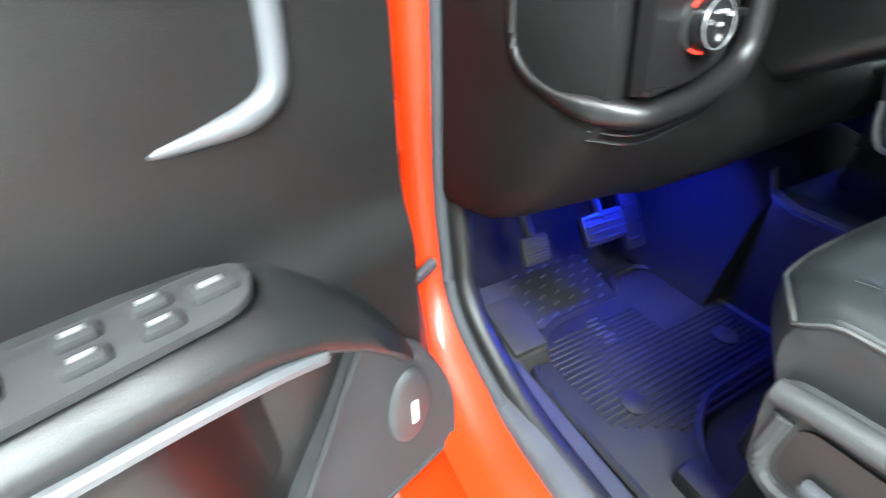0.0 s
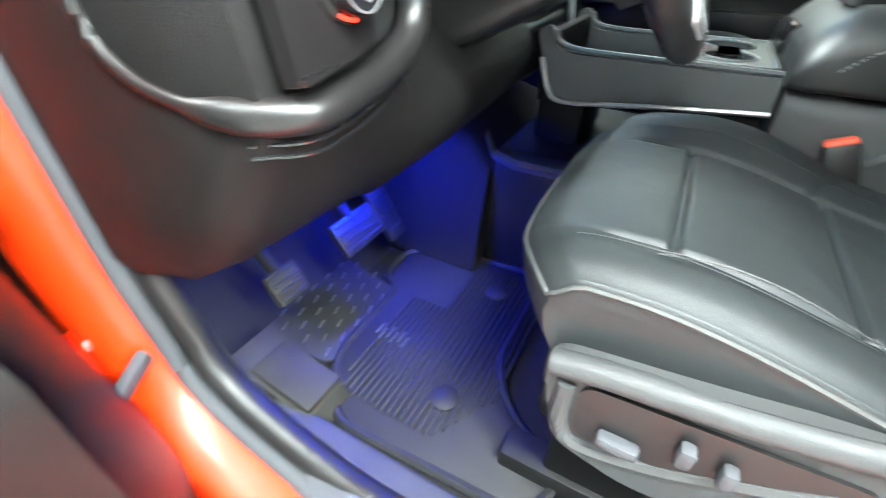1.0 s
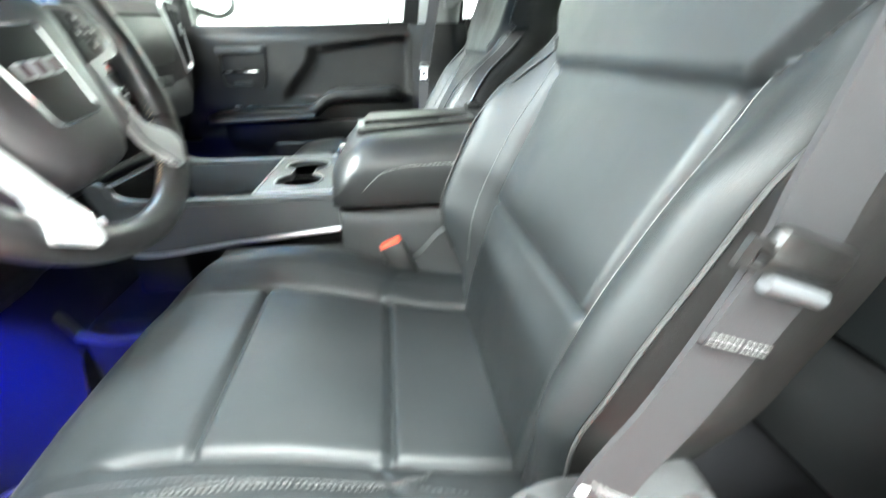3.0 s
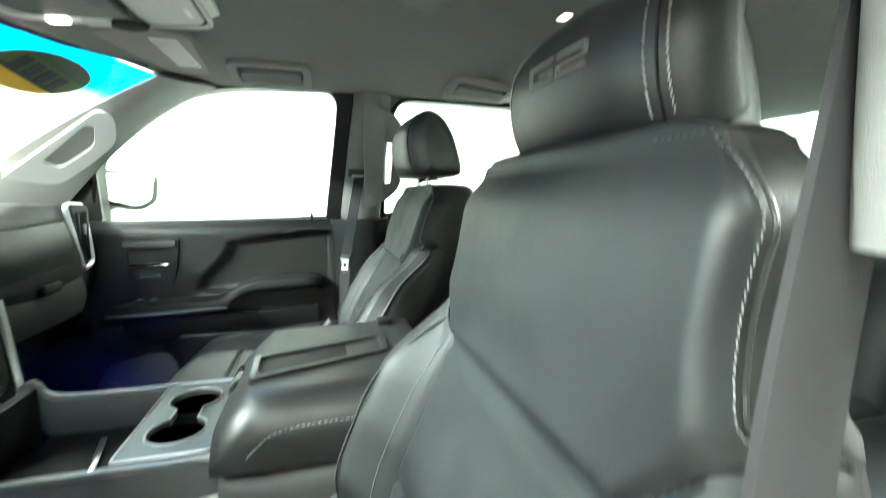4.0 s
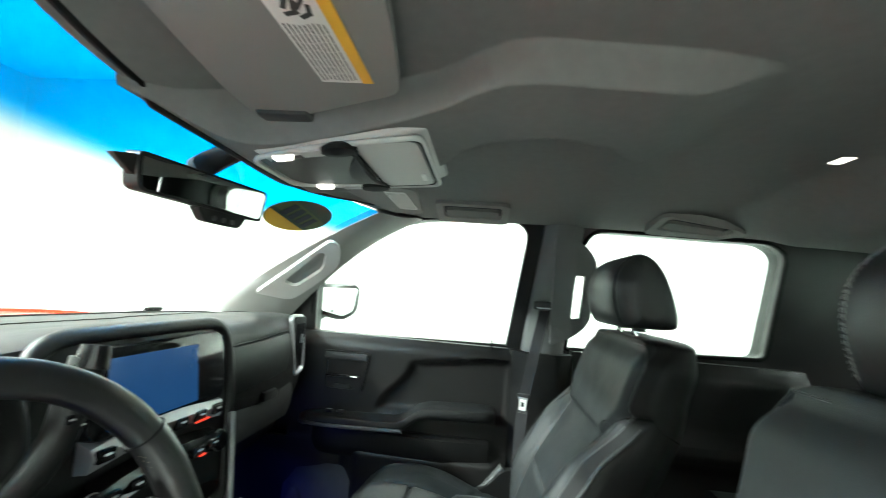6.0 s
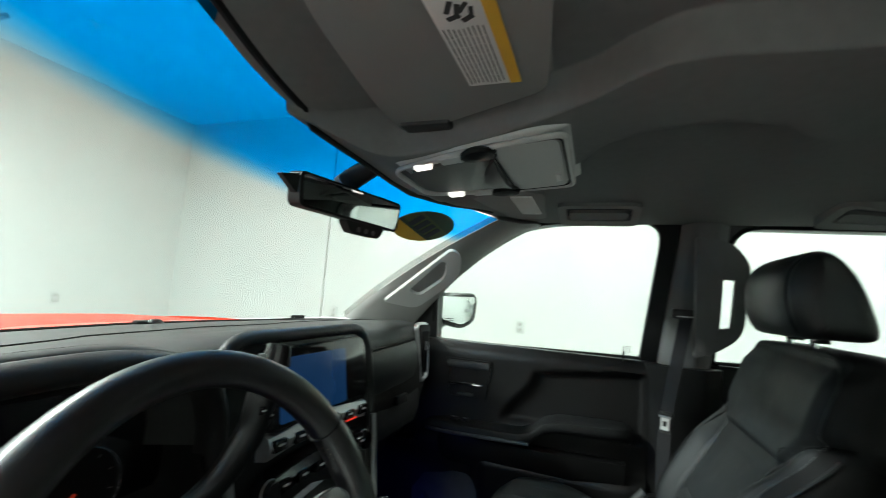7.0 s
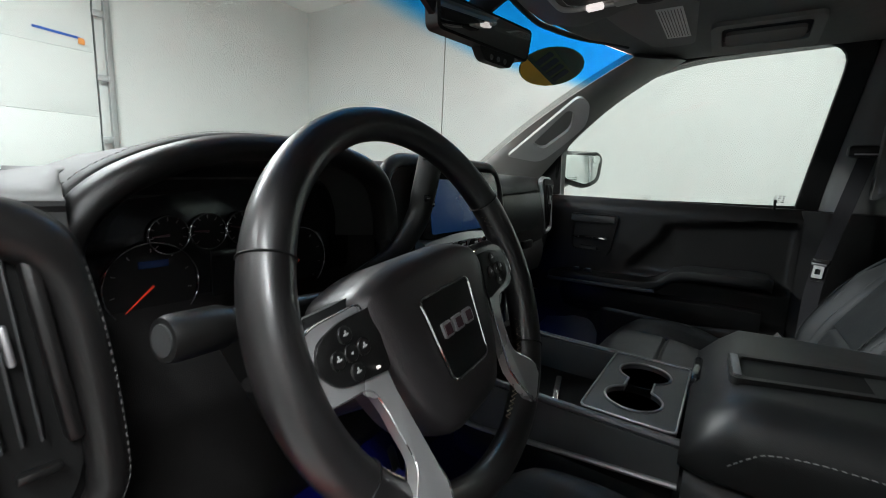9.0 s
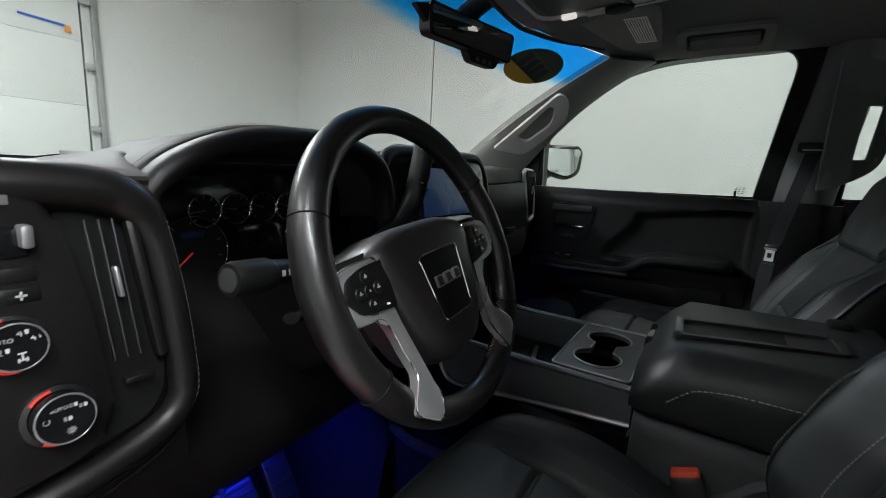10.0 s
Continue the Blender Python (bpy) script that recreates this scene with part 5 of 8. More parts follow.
        if z > 1.2:
            for bx, by in ((-0.30, -0.06), (0.34, 0.56), (0.74, 0.30)):
                s.prism([(bx * r - 0.0008, by * r - 0.0016), (bx * r + 0.0008, by * r - 0.0016), (bx * r + 0.0012, by * r + 0.0014), (bx * r - 0.0012, by * r + 0.0014)], 0.0004, m @ Matrix.Translation((0, 0, 0.0170)))
            for bx, by, bw, bh in ((0.10, -0.28, 0.0044, 0.0010), (0.10, -0.42, 0.0010, 0.0044), (0.10, -0.56, 0.0056, 0.0010), (-0.02, -0.56, 0.0012, 0.0028), (0.22, -0.56, 0.0012, 0.0028)):
                s.prism([(bx * r - bw / 2, by * r - bh / 2), (bx * r + bw / 2, by * r - bh / 2), (bx * r + bw / 2, by * r + bh / 2), (bx * r - bw / 2, by * r + bh / 2)], 0.0004, m @ Matrix.Translation((0, 0, 0.0170)))
        else:
            lay_mark = m @ Matrix.Translation((0, 0, 0.0172))
            s.tube([lay_mark @ Vector((-0.60 * r + 0.0018 * math.cos(w), 0.10 * r + 0.0018 * math.sin(w), 0)) for w in (2.2 + 0.49 * q for q in range(11))], 0.0003, 4)
            s.tube([lay_mark @ Vector((0.10 * r + 0.0013 * math.cos(w), -0.52 * r + 0.0013 * math.sin(w), 0)) for w in (2 * math.pi * q / 10 for q in range(10))], 0.0004, 4, closed=True)
            for q in range(8):
                w = 2 * math.pi * q / 8
                s.tube([lay_mark @ Vector((0.10 * r + d * math.cos(w), -0.52 * r + d * math.sin(w), 0)) for d in (0.0020, 0.0029)], 0.0003, 4)
            for bx, by in ((0.05, -0.02), (0.28, 0.46), (0.58, 0.34)):
                s.prism(rounded([(bx * r, by * r - 0.0016), (bx * r + 0.0022, by * r - 0.0012), (bx * r + 0.0022, by * r + 0.0012), (bx * r, by * r + 0.0016)], 0.0008), 0.0004, lay_mark)
                for q in range(3):
                    s.tube([lay_mark @ Vector((bx * r - 0.0026, by * r - 0.0010 + 0.0010 * q, 0)), lay_mark @ Vector((bx * r - 0.0008, by * r - 0.0010 + 0.0010 * q, 0))], 0.00025, 4)
        part("knob_mark", s, MARK, knob)
    # brake controller slider and buttons
    s = Shape()
    s.box(lay(-0.748, 1.308, -0.001), (0.026, 0.012, 0.022), 0.003)
    part("slider_base", s, GLOSSBLACK, panel)
    s = Shape()
    s.box(lay(-0.738, 1.313, 0.008), (0.007, 0.014, 0.016), 0.002)
    part("slider", s, SATIN, panel, "silver slider")
    for z in (1.286, 1.272):
        s = Shape()
        s.box(lay(-0.748, z, -0.002), (0.03, 0.01, 0.012), 0.002)
        part("button", s, PLASTIC, panel)
    s = Shape()
    s.box(lay(-0.744, 1.272, 0.0035), (0.006, 0.001, 0.0014), 0)
    s.box(lay(-0.744, 1.272, 0.0035), (0.0014, 0.001, 0.006), 0)
    part("plus_mark", s, MARK, panel)
    s = Shape()
    s.box((-0.757, face_y(1.335) - 0.0165, 1.337), (0.03, 0.002, 0.007), 0.001)
    part("label_plate", s, SATIN, panel)
    # air vent
    s = Shape()
    s.box((-0.683, face_y(1.255) + 0.017, 1.255), (0.055, 0.02, 0.16), 0.004, pose(0, 0, 0, -9, 0, 0).to_3x3())
    vent = part("air_vent", s, DARK, dash, "dark air vent with upright slats")
    for k in range(3):
        x = -0.695 + 0.0092 * k
        s = Shape()
        s.box((x, face_y(1.262) - 0.001, 1.262), (0.0014, 0.014, 0.116), 0.0005, pose(0, 0, 0, -9, -5, -13).to_3x3())
        part("slat", s, SEATPLASTIC, vent)
    s = Shape()
    s.box((-0.685, face_y(1.270) - 0.012, 1.270), (0.0036, 0.008, 0.026), 0.0017, pose(0, 0, 0, -9, -5, 0).to_3x3())
    part("vent_tab", s, SATIN, vent, "bright vent tab")
    s = Shape()
    s.box((-0.679, face_y(1.188) - 0.008, 1.188), (0.022, 0.008, 0.006), 0.002)
    part("thumb_wheel", s, PLASTIC, vent)
    s = Shape()
    s.box((-0.6640, face_y(1.26) - 0.004, 1.262), (0.010, 0.014, 0.13), 0.004, pose(0, 0, 0, -9, -5, 0).to_3x3())
    part("vent_edge", s, PADSKIN, vent)


def cluster():
    hood = thing("instrument_cluster", (-0.43, 0.33, 1.18), "dark instrument cluster under a stitched arched hood", "instrument cluster")
    arc = [(-0.640, 1.275), (-0.634, 1.335), (-0.594, 1.383), (-0.515, 1.415), (-0.42, 1.424), (-0.34, 1.42), (-0.275, 1.395), (-0.248, 1.345), (-0.243, 1.29)]
    line = smooth_line([(x, 0, z - 0.013 * step(1.28, 1.37, z)) for x, z in arc], 5)
    rows, lips = [], []
    for p in line:
        dx, dz = p.x + 0.43, p.z - 1.24
        n = Vector((dx, 0, dz * 1.4)).normalized()
        lips.append([Vector((p.x, 0.262, p.z)) - n * 0.020, Vector((p.x, 0.240, p.z)) - n * 0.019, Vector((p.x, 0.229, p.z)) - n * 0.012, Vector((p.x, 0.227, p.z)) - n * 0.003, Vector((p.x, 0.233, p.z)) + n * 0.005, Vector((p.x, 0.246, p.z)) + n * 0.0085, Vector((p.x, 0.256, p.z)) + n * 0.0075, Vector((p.x, 0.262, p.z)) + n * 0.002])
        rows.append([Vector((p.x, 0.258, p.z)) - n * 0.004, Vector((p.x, 0.258, p.z)) + n * 0.005, Vector((p.x, 0.263, p.z)) + n * 0.009, Vector((p.x, 0.272, p.z)) + n * 0.0105, Vector((p.x, 0.42, min(p.z, 1.388))) + n * 0.004,
                     Vector((p.x, 0.50, 1.372 if p.z > 1.35 else p.z - 0.01)), Vector((p.x * 0.97 - 0.013, 0.36, p.z)) - n * 0.03])
    part("hood", Shape().loft(rows), LITTOPSKIN, hood, "padded black hood", 60)
    part("hood_lip", Shape().loft(lips), PLASTICSOFT, hood, "rounded padded front lip", 60)
    part("stitching", stitches([r[3] + Vector((0, 0, 0.001)) for r in rows], 0.0035, 0.0025, 0.0004), DASHTHREAD, hood)
    s = Shape()
    s.box((-0.43, 0.342, 1.275), (0.38, 0.01, 0.19), 0.01)
    part("gauge_panel", s, GLOSSBLACK, hood)
    gauges = [(-0.537, 1.248, 0.048), (-0.345, 1.252, 0.048), (-0.518, 1.303, 0.0215), (-0.474, 1.304, 0.0215), (-0.430, 1.305, 0.0215), (-0.386, 1.304, 0.0215)]
    for k, (x, z, r) in enumerate(gauges):
        m = basis((x, 0.336, z), (1, 0, 0), (0, 0, 1))
        s = Shape()
        s.lathe([(0.001, 0), (r * 0.98, 0), (r * 0.98, 0.002), (0.001, 0.002)], m, 40)
        g = part("gauge", s, DARK, hood, "round dark gauge")
        s = Shape()
        s.tube([m @ Vector((r * math.cos(w), r * math.sin(w), 0.005)) for w in (2 * math.pi * q / 40 for q in range(40))], 0.0010, 6, closed=True)
        part("gauge_ring", s, CHROME, g, "thin silver gauge ring")
        s = Shape()
        for q in range(9):
            w = radians(225 - 33.75 * q)
            s.box(m @ Vector((r * 0.82 * math.cos(w), r * 0.82 * math.sin(w), 0.0028)), (0.0012, 0.0008, 0.004), 0, Euler((0, radians(90) - w, 0)).to_matrix())
        part("scale", s, DIMMARK, g)
        w = radians(222 if k < 2 else 200 - 8 * k)
        s = Shape()
        s.tube([m @ Vector((0, 0, 0.005)), m @ Vector((r * 0.8 * math.cos(w), r * 0.8 * math.sin(w), 0.005))], [0.0016, 0.0007], 6)
        part("needle", s, NEEDLE if k < 2 else EMBLEM, g, "thin red needle")
    s = Shape()
    s.box((-0.43, 0.335, 1.245), (0.085, 0.004, 0.07), 0.003)
    part("display", s, GLOSSBLACK, hood)
    s = Shape()
    s.box((-0.535, 0.333, 1.272), (0.03, 0.001, 0.008), 0)
    part("trip_display", s, DIMSCREEN, hood)


def stack():
    ce = thing("centre_stack", (0.01, 0.29, 1.05), "black centre stack with a lit blue touch screen", "centre stack")
    fy = lambda z: 0.272 + 0.14 * (z - 1.12)
    # padded frame
    path = rounded([(-0.195, 1.408), (0.215, 1.408), (0.232, 1.28), (0.20, 1.06), (-0.18, 1.06), (-0.212, 1.28)], [0.07, 0.07, 0.2, 0.04, 0.04, 0.2], 7)
    s = Shape()
    s.tube([(x, fy(z) - 0.004, z) for x, z in path], 0.013, 10, closed=True)
    part("surround", s, PLASTICSOFT, ce, "padded black frame")
    s = Shape()
    s.prism(rounded([(-0.19, 0.17), (0.21, 0.17), (0.222, 0.05), (0.19, -0.17), (-0.17, -0.17), (-0.202, 0.05)], [0.06, 0.06, 0.1, 0.03, 0.03, 0.1], 6), 0.01, basis((0, fy(1.235) + 0.004, 1.235), (1, 0, 0), (0, 0.139, 1)), 0.002)
    part("panel", s, PLASTIC, ce)
    # screen hood and screen
    s = Shape()
    s.prism(rounded([(-0.13, 0.067), (0.165, 0.067), (0.172, -0.062), (-0.135, -0.062)], 0.022, 6), 0.022, basis((0.0, fy(1.325) - 0.010, 1.325), (1, 0, 0), (0, 0.139, 1)), 0.005)
    bez = part("screen_bezel", s, GLOSSBLACK, ce, "gloss black screen bezel")
    s = Shape()
    s.prism(rounded([(-0.105, 0.052), (0.085, 0.052), (0.085, -0.050), (-0.105, -0.050)], 0.004), 0.002, basis((0.0, fy(1.325) - 0.0322, 1.325), (1, 0, 0), (0, 0.139, 1)))
    part("screen", s, SCREEN, bez, "lit blue touch screen")
    s = Shape()
    s.tube([(0.178, fy(1.38) - 0.014, 1.375), (0.185, fy(1.27) - 0.014, 1.27)], 0.003, 8)
    part("trim_strip", s, SATIN, bez)
    # rows of buttons below the screen
    for row, (z, x0, x1) in enumerate(((1.246, -0.13, 0.16), (1.185, -0.12, 0.15))):
        s = Shape()
        s.loft([[(lerp(x0, x1, k / 10), fy(z) - 0.008 - h, z + v + 0.012 * math.cos(2 * math.pi * (k / 10 - 0.5) * 0.5)) for h, v in ((0, 0.022), (0.022, 0.014), (0.028, 0.0), (0.022, -0.018), (0, -0.022))] for k in range(11)])
        bar = part("button_bar", s, SATIN if row == 0 else GLOSSBLACK, ce, "silver-edged button bar" if row == 0 else "")
        for k in range(6):
            x = lerp(x0 + 0.02, x1 - 0.02, k / 5)
            s = Shape()
            s.box((x, fy(z) - 0.034, z + 0.002), (0.03, 0.012, 0.018), 0.003)
            part("button", s, GLOSSBLACK, bar)
            s = Shape()
            s.box((x, fy(z) - 0.0405, z + 0.004), (0.012, 0.001, 0.003), 0)
            part("button_mark", s, MARK, bar)
        s = Shape()
        s.box((0.09, fy(z) - 0.0415, z - 0.006), (0.04 if row == 0 else 0.016, 0.001, 0.003), 0)
        part("red_line", s, REDLIGHT, bar, "glowing red line")
    for x in (-0.125, 0.155):
        m = basis((x, fy(1.18) - 0.01, 1.18), (1, 0, 0), (0, 0.139, 1))
        s = Shape()
        s.lathe([(0.001, 0), (0.021, 0), (0.019, 0.026), (0.016, 0.029), (0.001, 0.029)], m, 24)
        part("knob", s, GLOSSBLACK, ce, "black rotary knob with a silver rim")
        s = Shape()
        s.tube([m @ Vector((0.0195 * math.cos(w), 0.0195 * math.sin(w), 0.02)) for w in (2 * math.pi * q / 24 for q in range(24))], 0.0016, 5, closed=True)
        part("knob_rim", s, SATIN, ce)
    # silver side strips
    for sx in (-1, 1):
        x = 0.01 + sx * 0.205
        s = Shape()
        s.tube(smooth_line([(x, fy(1.2) - 0.018, 1.22), (x - sx * 0.008, fy(1.1) - 0.02, 1.12), (x - sx * 0.02, 0.235, 1.035)], 5), 0.007, 8)
        part("side_strip", s, SATIN, ce, "satin silver side strip")


def dash_right():
    # upper and lower glove box lids
    s = Shape()
    s.sheet(lambda u, v: (lerp(0.275, 0.605, u), 0.338 - 0.012 * math.sin(math.pi * v) - 0.006 * math.sin(math.pi * u), lerp(1.215, 1.335, v) + 0.012 * u), 16, 10, (0, 0.02, 0))
    lid = part("glove_box_lid", s, GLOVESKIN, dash, "smooth black upper glove box lid")
    s = Shape()
    s.tube(smooth_line([(0.272, 0.345, 1.325), (0.30, 0.342, 1.338), (0.45, 0.336, 1.345), (0.585, 0.342, 1.352), (0.61, 0.345, 1.335), (0.612, 0.34, 1.22)], 5), 0.0035, 6)
    part("lid_joint", s, DARK, lid)
    s = Shape()
    s.sheet(lambda u, v: (lerp(0.275, 0.66, u), 0.345 - 0.014 * math.sin(math.pi * v), lerp(1.085, 1.205, v)), 12, 8, (0, 0.02, 0))
    low = part("glove_box_lid", s, GLOVESKIN, dash)
    s = Shape()
    s.box((0.49, 0.322, 1.188), (0.07, 0.014, 0.026), 0.005)
    part("latch", s, PLASTIC, low, "black glove box latch")
    # outer vent with silver frame
    out = rounded([(0.655, 1.392), (0.745, 1.388), (0.735, 1.22), (0.675, 1.205)], 0.02, 5)
    s = Shape()
    s.tube([(x, 0.350 + 0.10 * (z - 1.3), z) for x, z in out], 0.0085, 8, closed=True)
    vent = part("air_vent", s, SATIN, dash, "silver framed outer air vent")
    s = Shape()
    s.prism(out, 0.008, basis((0, 0.352, 0), (1, 0, 0), (0, 0, 1)))
    part("vent_core", s, DARK, vent)
    for k in range(4):
        s = Shape()
        s.box((0.677 + 0.014 * k, 0.343, 1.30), (0.002, 0.012, 0.14), 0.0005)
        part("slat", s, PLASTIC, vent)
    s = Shape()
    s.box((0.70, 0.337, 1.32), (0.005, 0.008, 0.03), 0.002)
    part("vent_tab", s, SATIN, vent)
    s = Shape()
    s.lathe([(0.001, 0), (0.016, 0), (0.012, 0.006), (0.001, 0.008)], pose(0.0, 0.70, 1.392), 16)
    part("light_sensor", s, GLOSSBLACK, dash)


dash_left()
cluster()
stack()
dash_right()


# ---------------------------------------------------------------- centre console and armrest box
def console():
    con = thing("centre_console", (0.01, 0.0, FLOOR), "black centre console tray with cup holders and silver edges", "centre console")
    X0, X1, Y0, Y1, T = -0.135, 0.155, -0.175, 0.18, 1.045
    side = rounded([(Y0, 0.985), (Y1 - 0.03, 0.955), (Y1, 0.985), (Y1 + 0.03, 1.075), (Y1 + 0.005, 1.085), (Y1 - 0.012, T - 0.004), (Y0, T - 0.004)], [0.005, 0.04, 0.03, 0.01, 0.01, 0.02, 0.005], 4)
    for x in (X0, X1 - 0.014):
        s = Shape()
        s.prism(side, 0.014, basis((x, 0, 0), (0, 1, 0), (0, 0, 1)))
        part("side_panel", s, CONSOLESIDE, con, "dark grey console side panel", 50)
    s = Shape()
    s.box(((X0 + X1) / 2, 0.0, 0.965), (X1 - X0 - 0.02, 0.34, 0.02), 0.004)
    s.box(((X0 + X1) / 2, Y1 + 0.01, 1.01), (X1 - X0 - 0.02, 0.02, 0.12), 0.004)
    part("bin_floor", s, DARK, con)
    # rails on both edges and silver strips along the sides
    for x in (X0 + 0.008, X1 - 0.008):
        s = Shape()
        s.tube(smooth_line([(x, Y0, T), (x, 0.0, T), (x, Y1 - 0.03, T + 0.004), (x, Y1, T + 0.03)], 5), 0.008, 8, flat=0.7)
        part("edge_rail", s, PODGREY, con)
    for x in (X0 - 0.002, X1 + 0.002):
        s = Shape()
        s.tube(smooth_line([(x, Y0, 0.988), (x, 0.0, 0.972), (x, Y1 - 0.04, 0.958), (x, Y1 - 0.005, 0.975), (x, Y1 + 0.015, 1.03)], 5), 0.0045, 8)
        part("side_strip", s, SATIN, con, "satin silver strip")
    # cup holder plate with two openings
    cx, holes = (X0 + X1) / 2, []
    for k, (hx, r) in enumerate(((cx - 0.055, 0.041), (cx + 0.055, 0.041))):
        holes.append((hx, -0.098, r))
    outer = rounded([(X0 + 0.018, -0.035), (X1 - 0.018, -0.035), (X1 - 0.018, -0.165), (X0 + 0.018, -0.165)], 0.01)
    # one joined opening of two circles with a neck
    loop = []
    for k in range(25):
        w = radians(30 + 300 * k / 24)
        loop.append((holes[0][0] + 0.042 * math.cos(w), holes[0][1] + 0.042 * math.sin(w)))
    for k in range(25):
        w = radians(210 + 300 * k / 24)
        loop.append((holes[1][0] + 0.042 * math.cos(w), holes[1][1] + 0.042 * math.sin(w)))
    s = Shape()
    s.plate(outer, [loop], lambda a, b, w: Vector((a, b, T + 0.004 - w)), 0.012)
    cup = part("cup_holder", s, CONSOLESIDE, con, "charcoal cup holder plate with two round wells")
    s = Shape()
    s.tube([(a, b, T + 0.005) for a, b in loop], 0.0020, 6, closed=True)
    part("well_rim", s, SATIN, cup, "satin silver rim")
    s = Shape()
    s.tube([(a, b, T + 0.005) for a, b in outer], 0.0018, 6, closed=True)
    part("plate_edge", s, SATIN, cup, "satin silver edge")
    for hx, hy, r in holes:
        s = Shape()
        s.lathe([(r, T - 0.005), (r * 0.95, T - 0.07), (0.001, T - 0.07), (0.001, T - 0.075), (r, T - 0.075), (r * 1.03, T - 0.005)], pose(hx, hy, 0), 28)
        part("well", s, DARK, cup)
    s = Shape()
    s.box((0.04, 0.05, 0.98), (0.12, 0.012, 0.006), 0.002, pose(0, 0, 0, 0, 0, 14).to_3x3())
    part("bin_strip", s, CHROME, con, "thin bright strip in the bin")
    s = Shape()
    for k in range(2):
        s.box((-0.05 - 0.035 * k, 0.02 - 0.01 * k, 0.985), (0.004, 0.05, 0.02), 0.001, pose(0, 0, 0, 0, 0, 20).to_3x3())
    part("divider_rib", s, SATIN, con)
    # lower body with ledge
    s = Shape()
    s.loft([[(x, y, z) for x, z in rounded([(-0.205, FLOOR), (-0.20, 0.845), (-0.175, 0.86), (0.195, 0.86), (0.22, 0.845), (0.225, FLOOR)], 0.012)] for y in (-0.20, 0.10, 0.245)])
    part("lower_body", s, PLASTIC, con, "black lower console body")
    s = Shape()
    s.loft([[(-0.213, y, z - 0.012), (-0.217, y, z), (-0.205, y, z + 0.006), (-0.195, y, z - 0.006)] for y, z in ((-0.2, 0.848), (0.2, 0.848), (0.245, 0.862), (0.262, 0.90))])
    part("ledge_trim", s, SEATPLASTIC, con, "grey ledge trim")
    s = Shape()
    s.loft([[(x, y, z) for x, z in rounded([(-0.27, FLOOR), (-0.245, 0.70), (-0.215, top), (0.215, top), (0.245, 0.70), (0.27, FLOOR)], 0.03)] for y, top in ((0.25, 0.83), (0.30, 0.885), (0.40, 0.91), (0.62, 0.93))])
    part("heater_duct", s, CARPET, con, "carpeted forward tunnel cover")
    part("upright", Shape().box((0.01, 0.16, 0.91), (0.20, 0.10, 0.12), 0.02), DARK, con)

    box = thing("armrest_box", (0.01, -0.33, FLOOR), "black leather armrest storage box between the seats", "armrest")
    s = Shape()
    s.loft([[(x, y, z) for x, z in rounded([(-0.185 + i, FLOOR + 0.14), (-0.175 + i, 1.03), (0.195 - i, 1.03), (0.205 - i, FLOOR + 0.14)], 0.03)] for y, i in ((-0.50, 0.01), (-0.40, 0.0), (-0.21, 0.0), (-0.18, 0.012))])
    part("body", s, SEATPLASTIC, box, "grained charcoal box body")
    rows = []
    for k in range(13):
        v = k / 12
        y = lerp(-0.172, -0.50, v)
        drop = 0.05 * (1 - step(0.0, 0.22, v)) ** 2
        half = 0.188 - 0.012 * (1 - step(0, 0.1, v))
        top = 1.138 - drop + 0.006 * v
        rows.append([(0.01 + x, y, z) for x, z in rounded([(-half, 1.035), (-half - 0.002, top - 0.035), (-half + 0.03, top), (half - 0.03, top), (half + 0.002, top - 0.035), (half, 1.035)], [0.01, 0.02, 0.035, 0.035, 0.02, 0.01], 5)])
    s = Shape()
    s.loft(rows)
    lid = part("lid", s, LEATHERSIDE, box, "padded black leather lid", 60)
    for x in (-0.1805, 0.2005):
        part("stitching", stitches(smooth_line([(x, -0.222, 1.066), (x, -0.240, 1.083), (x, -0.256, 1.094), (x, -0.291, 1.101), (x, -0.34, 1.103), (x, -0.47, 1.103)], 6), 0.005, 0.0025, 0.0006), STITCH, lid)
    # tray in the lid: a raised rim and a dark sheet painting its shaded depth
    hole = rounded([(-0.092, -0.228), (-0.014, -0.224), (0.040, -0.425), (-0.030, -0.425)], 0.010)
    tray_z = lambda b: 1.1415 + 0.01 * (-b - 0.2)
    s = Shape()
    s.plate(rounded([(-0.106, -0.214), (-0.004, -0.210), (0.050, -0.436), (-0.038, -0.436)], 0.014), [hole], lambda a, b, w: Vector((a, b, tray_z(b) + 0.004 - w)), 0.010)
    tray = part("tray_frame", s, GLOVESKIN, lid, "raised black tray rim")
    s = Shape()
    s.prism(hole, 0.001, Matrix.Translation((0, 0, 1.1405)))
    part("tray_shade", s, DARK, tray)
    s = Shape()
    s.box((-0.053, -0.2200, 1.1462), (0.082, 0.010, 0.004), 0.0018, pose(0, 0, 0, 0, 0, 3).to_3x3())
    part("tray_edge", s, PODGREY, tray, "grey front edge of the tray")
    s = Shape()
    s.box((0.03, -0.176, 1.075), (0.10, 0.014, 0.05), 0.006)
    part("latch_panel", s, GLOSSBLACK, box, "gloss black front latch panel")
    s = Shape()
    s.box((0.13, -0.45, 1.148), (0.03, 0.03, 0.014), 0.004)
    part("lid_hinge", s, PLASTIC, lid)


console()


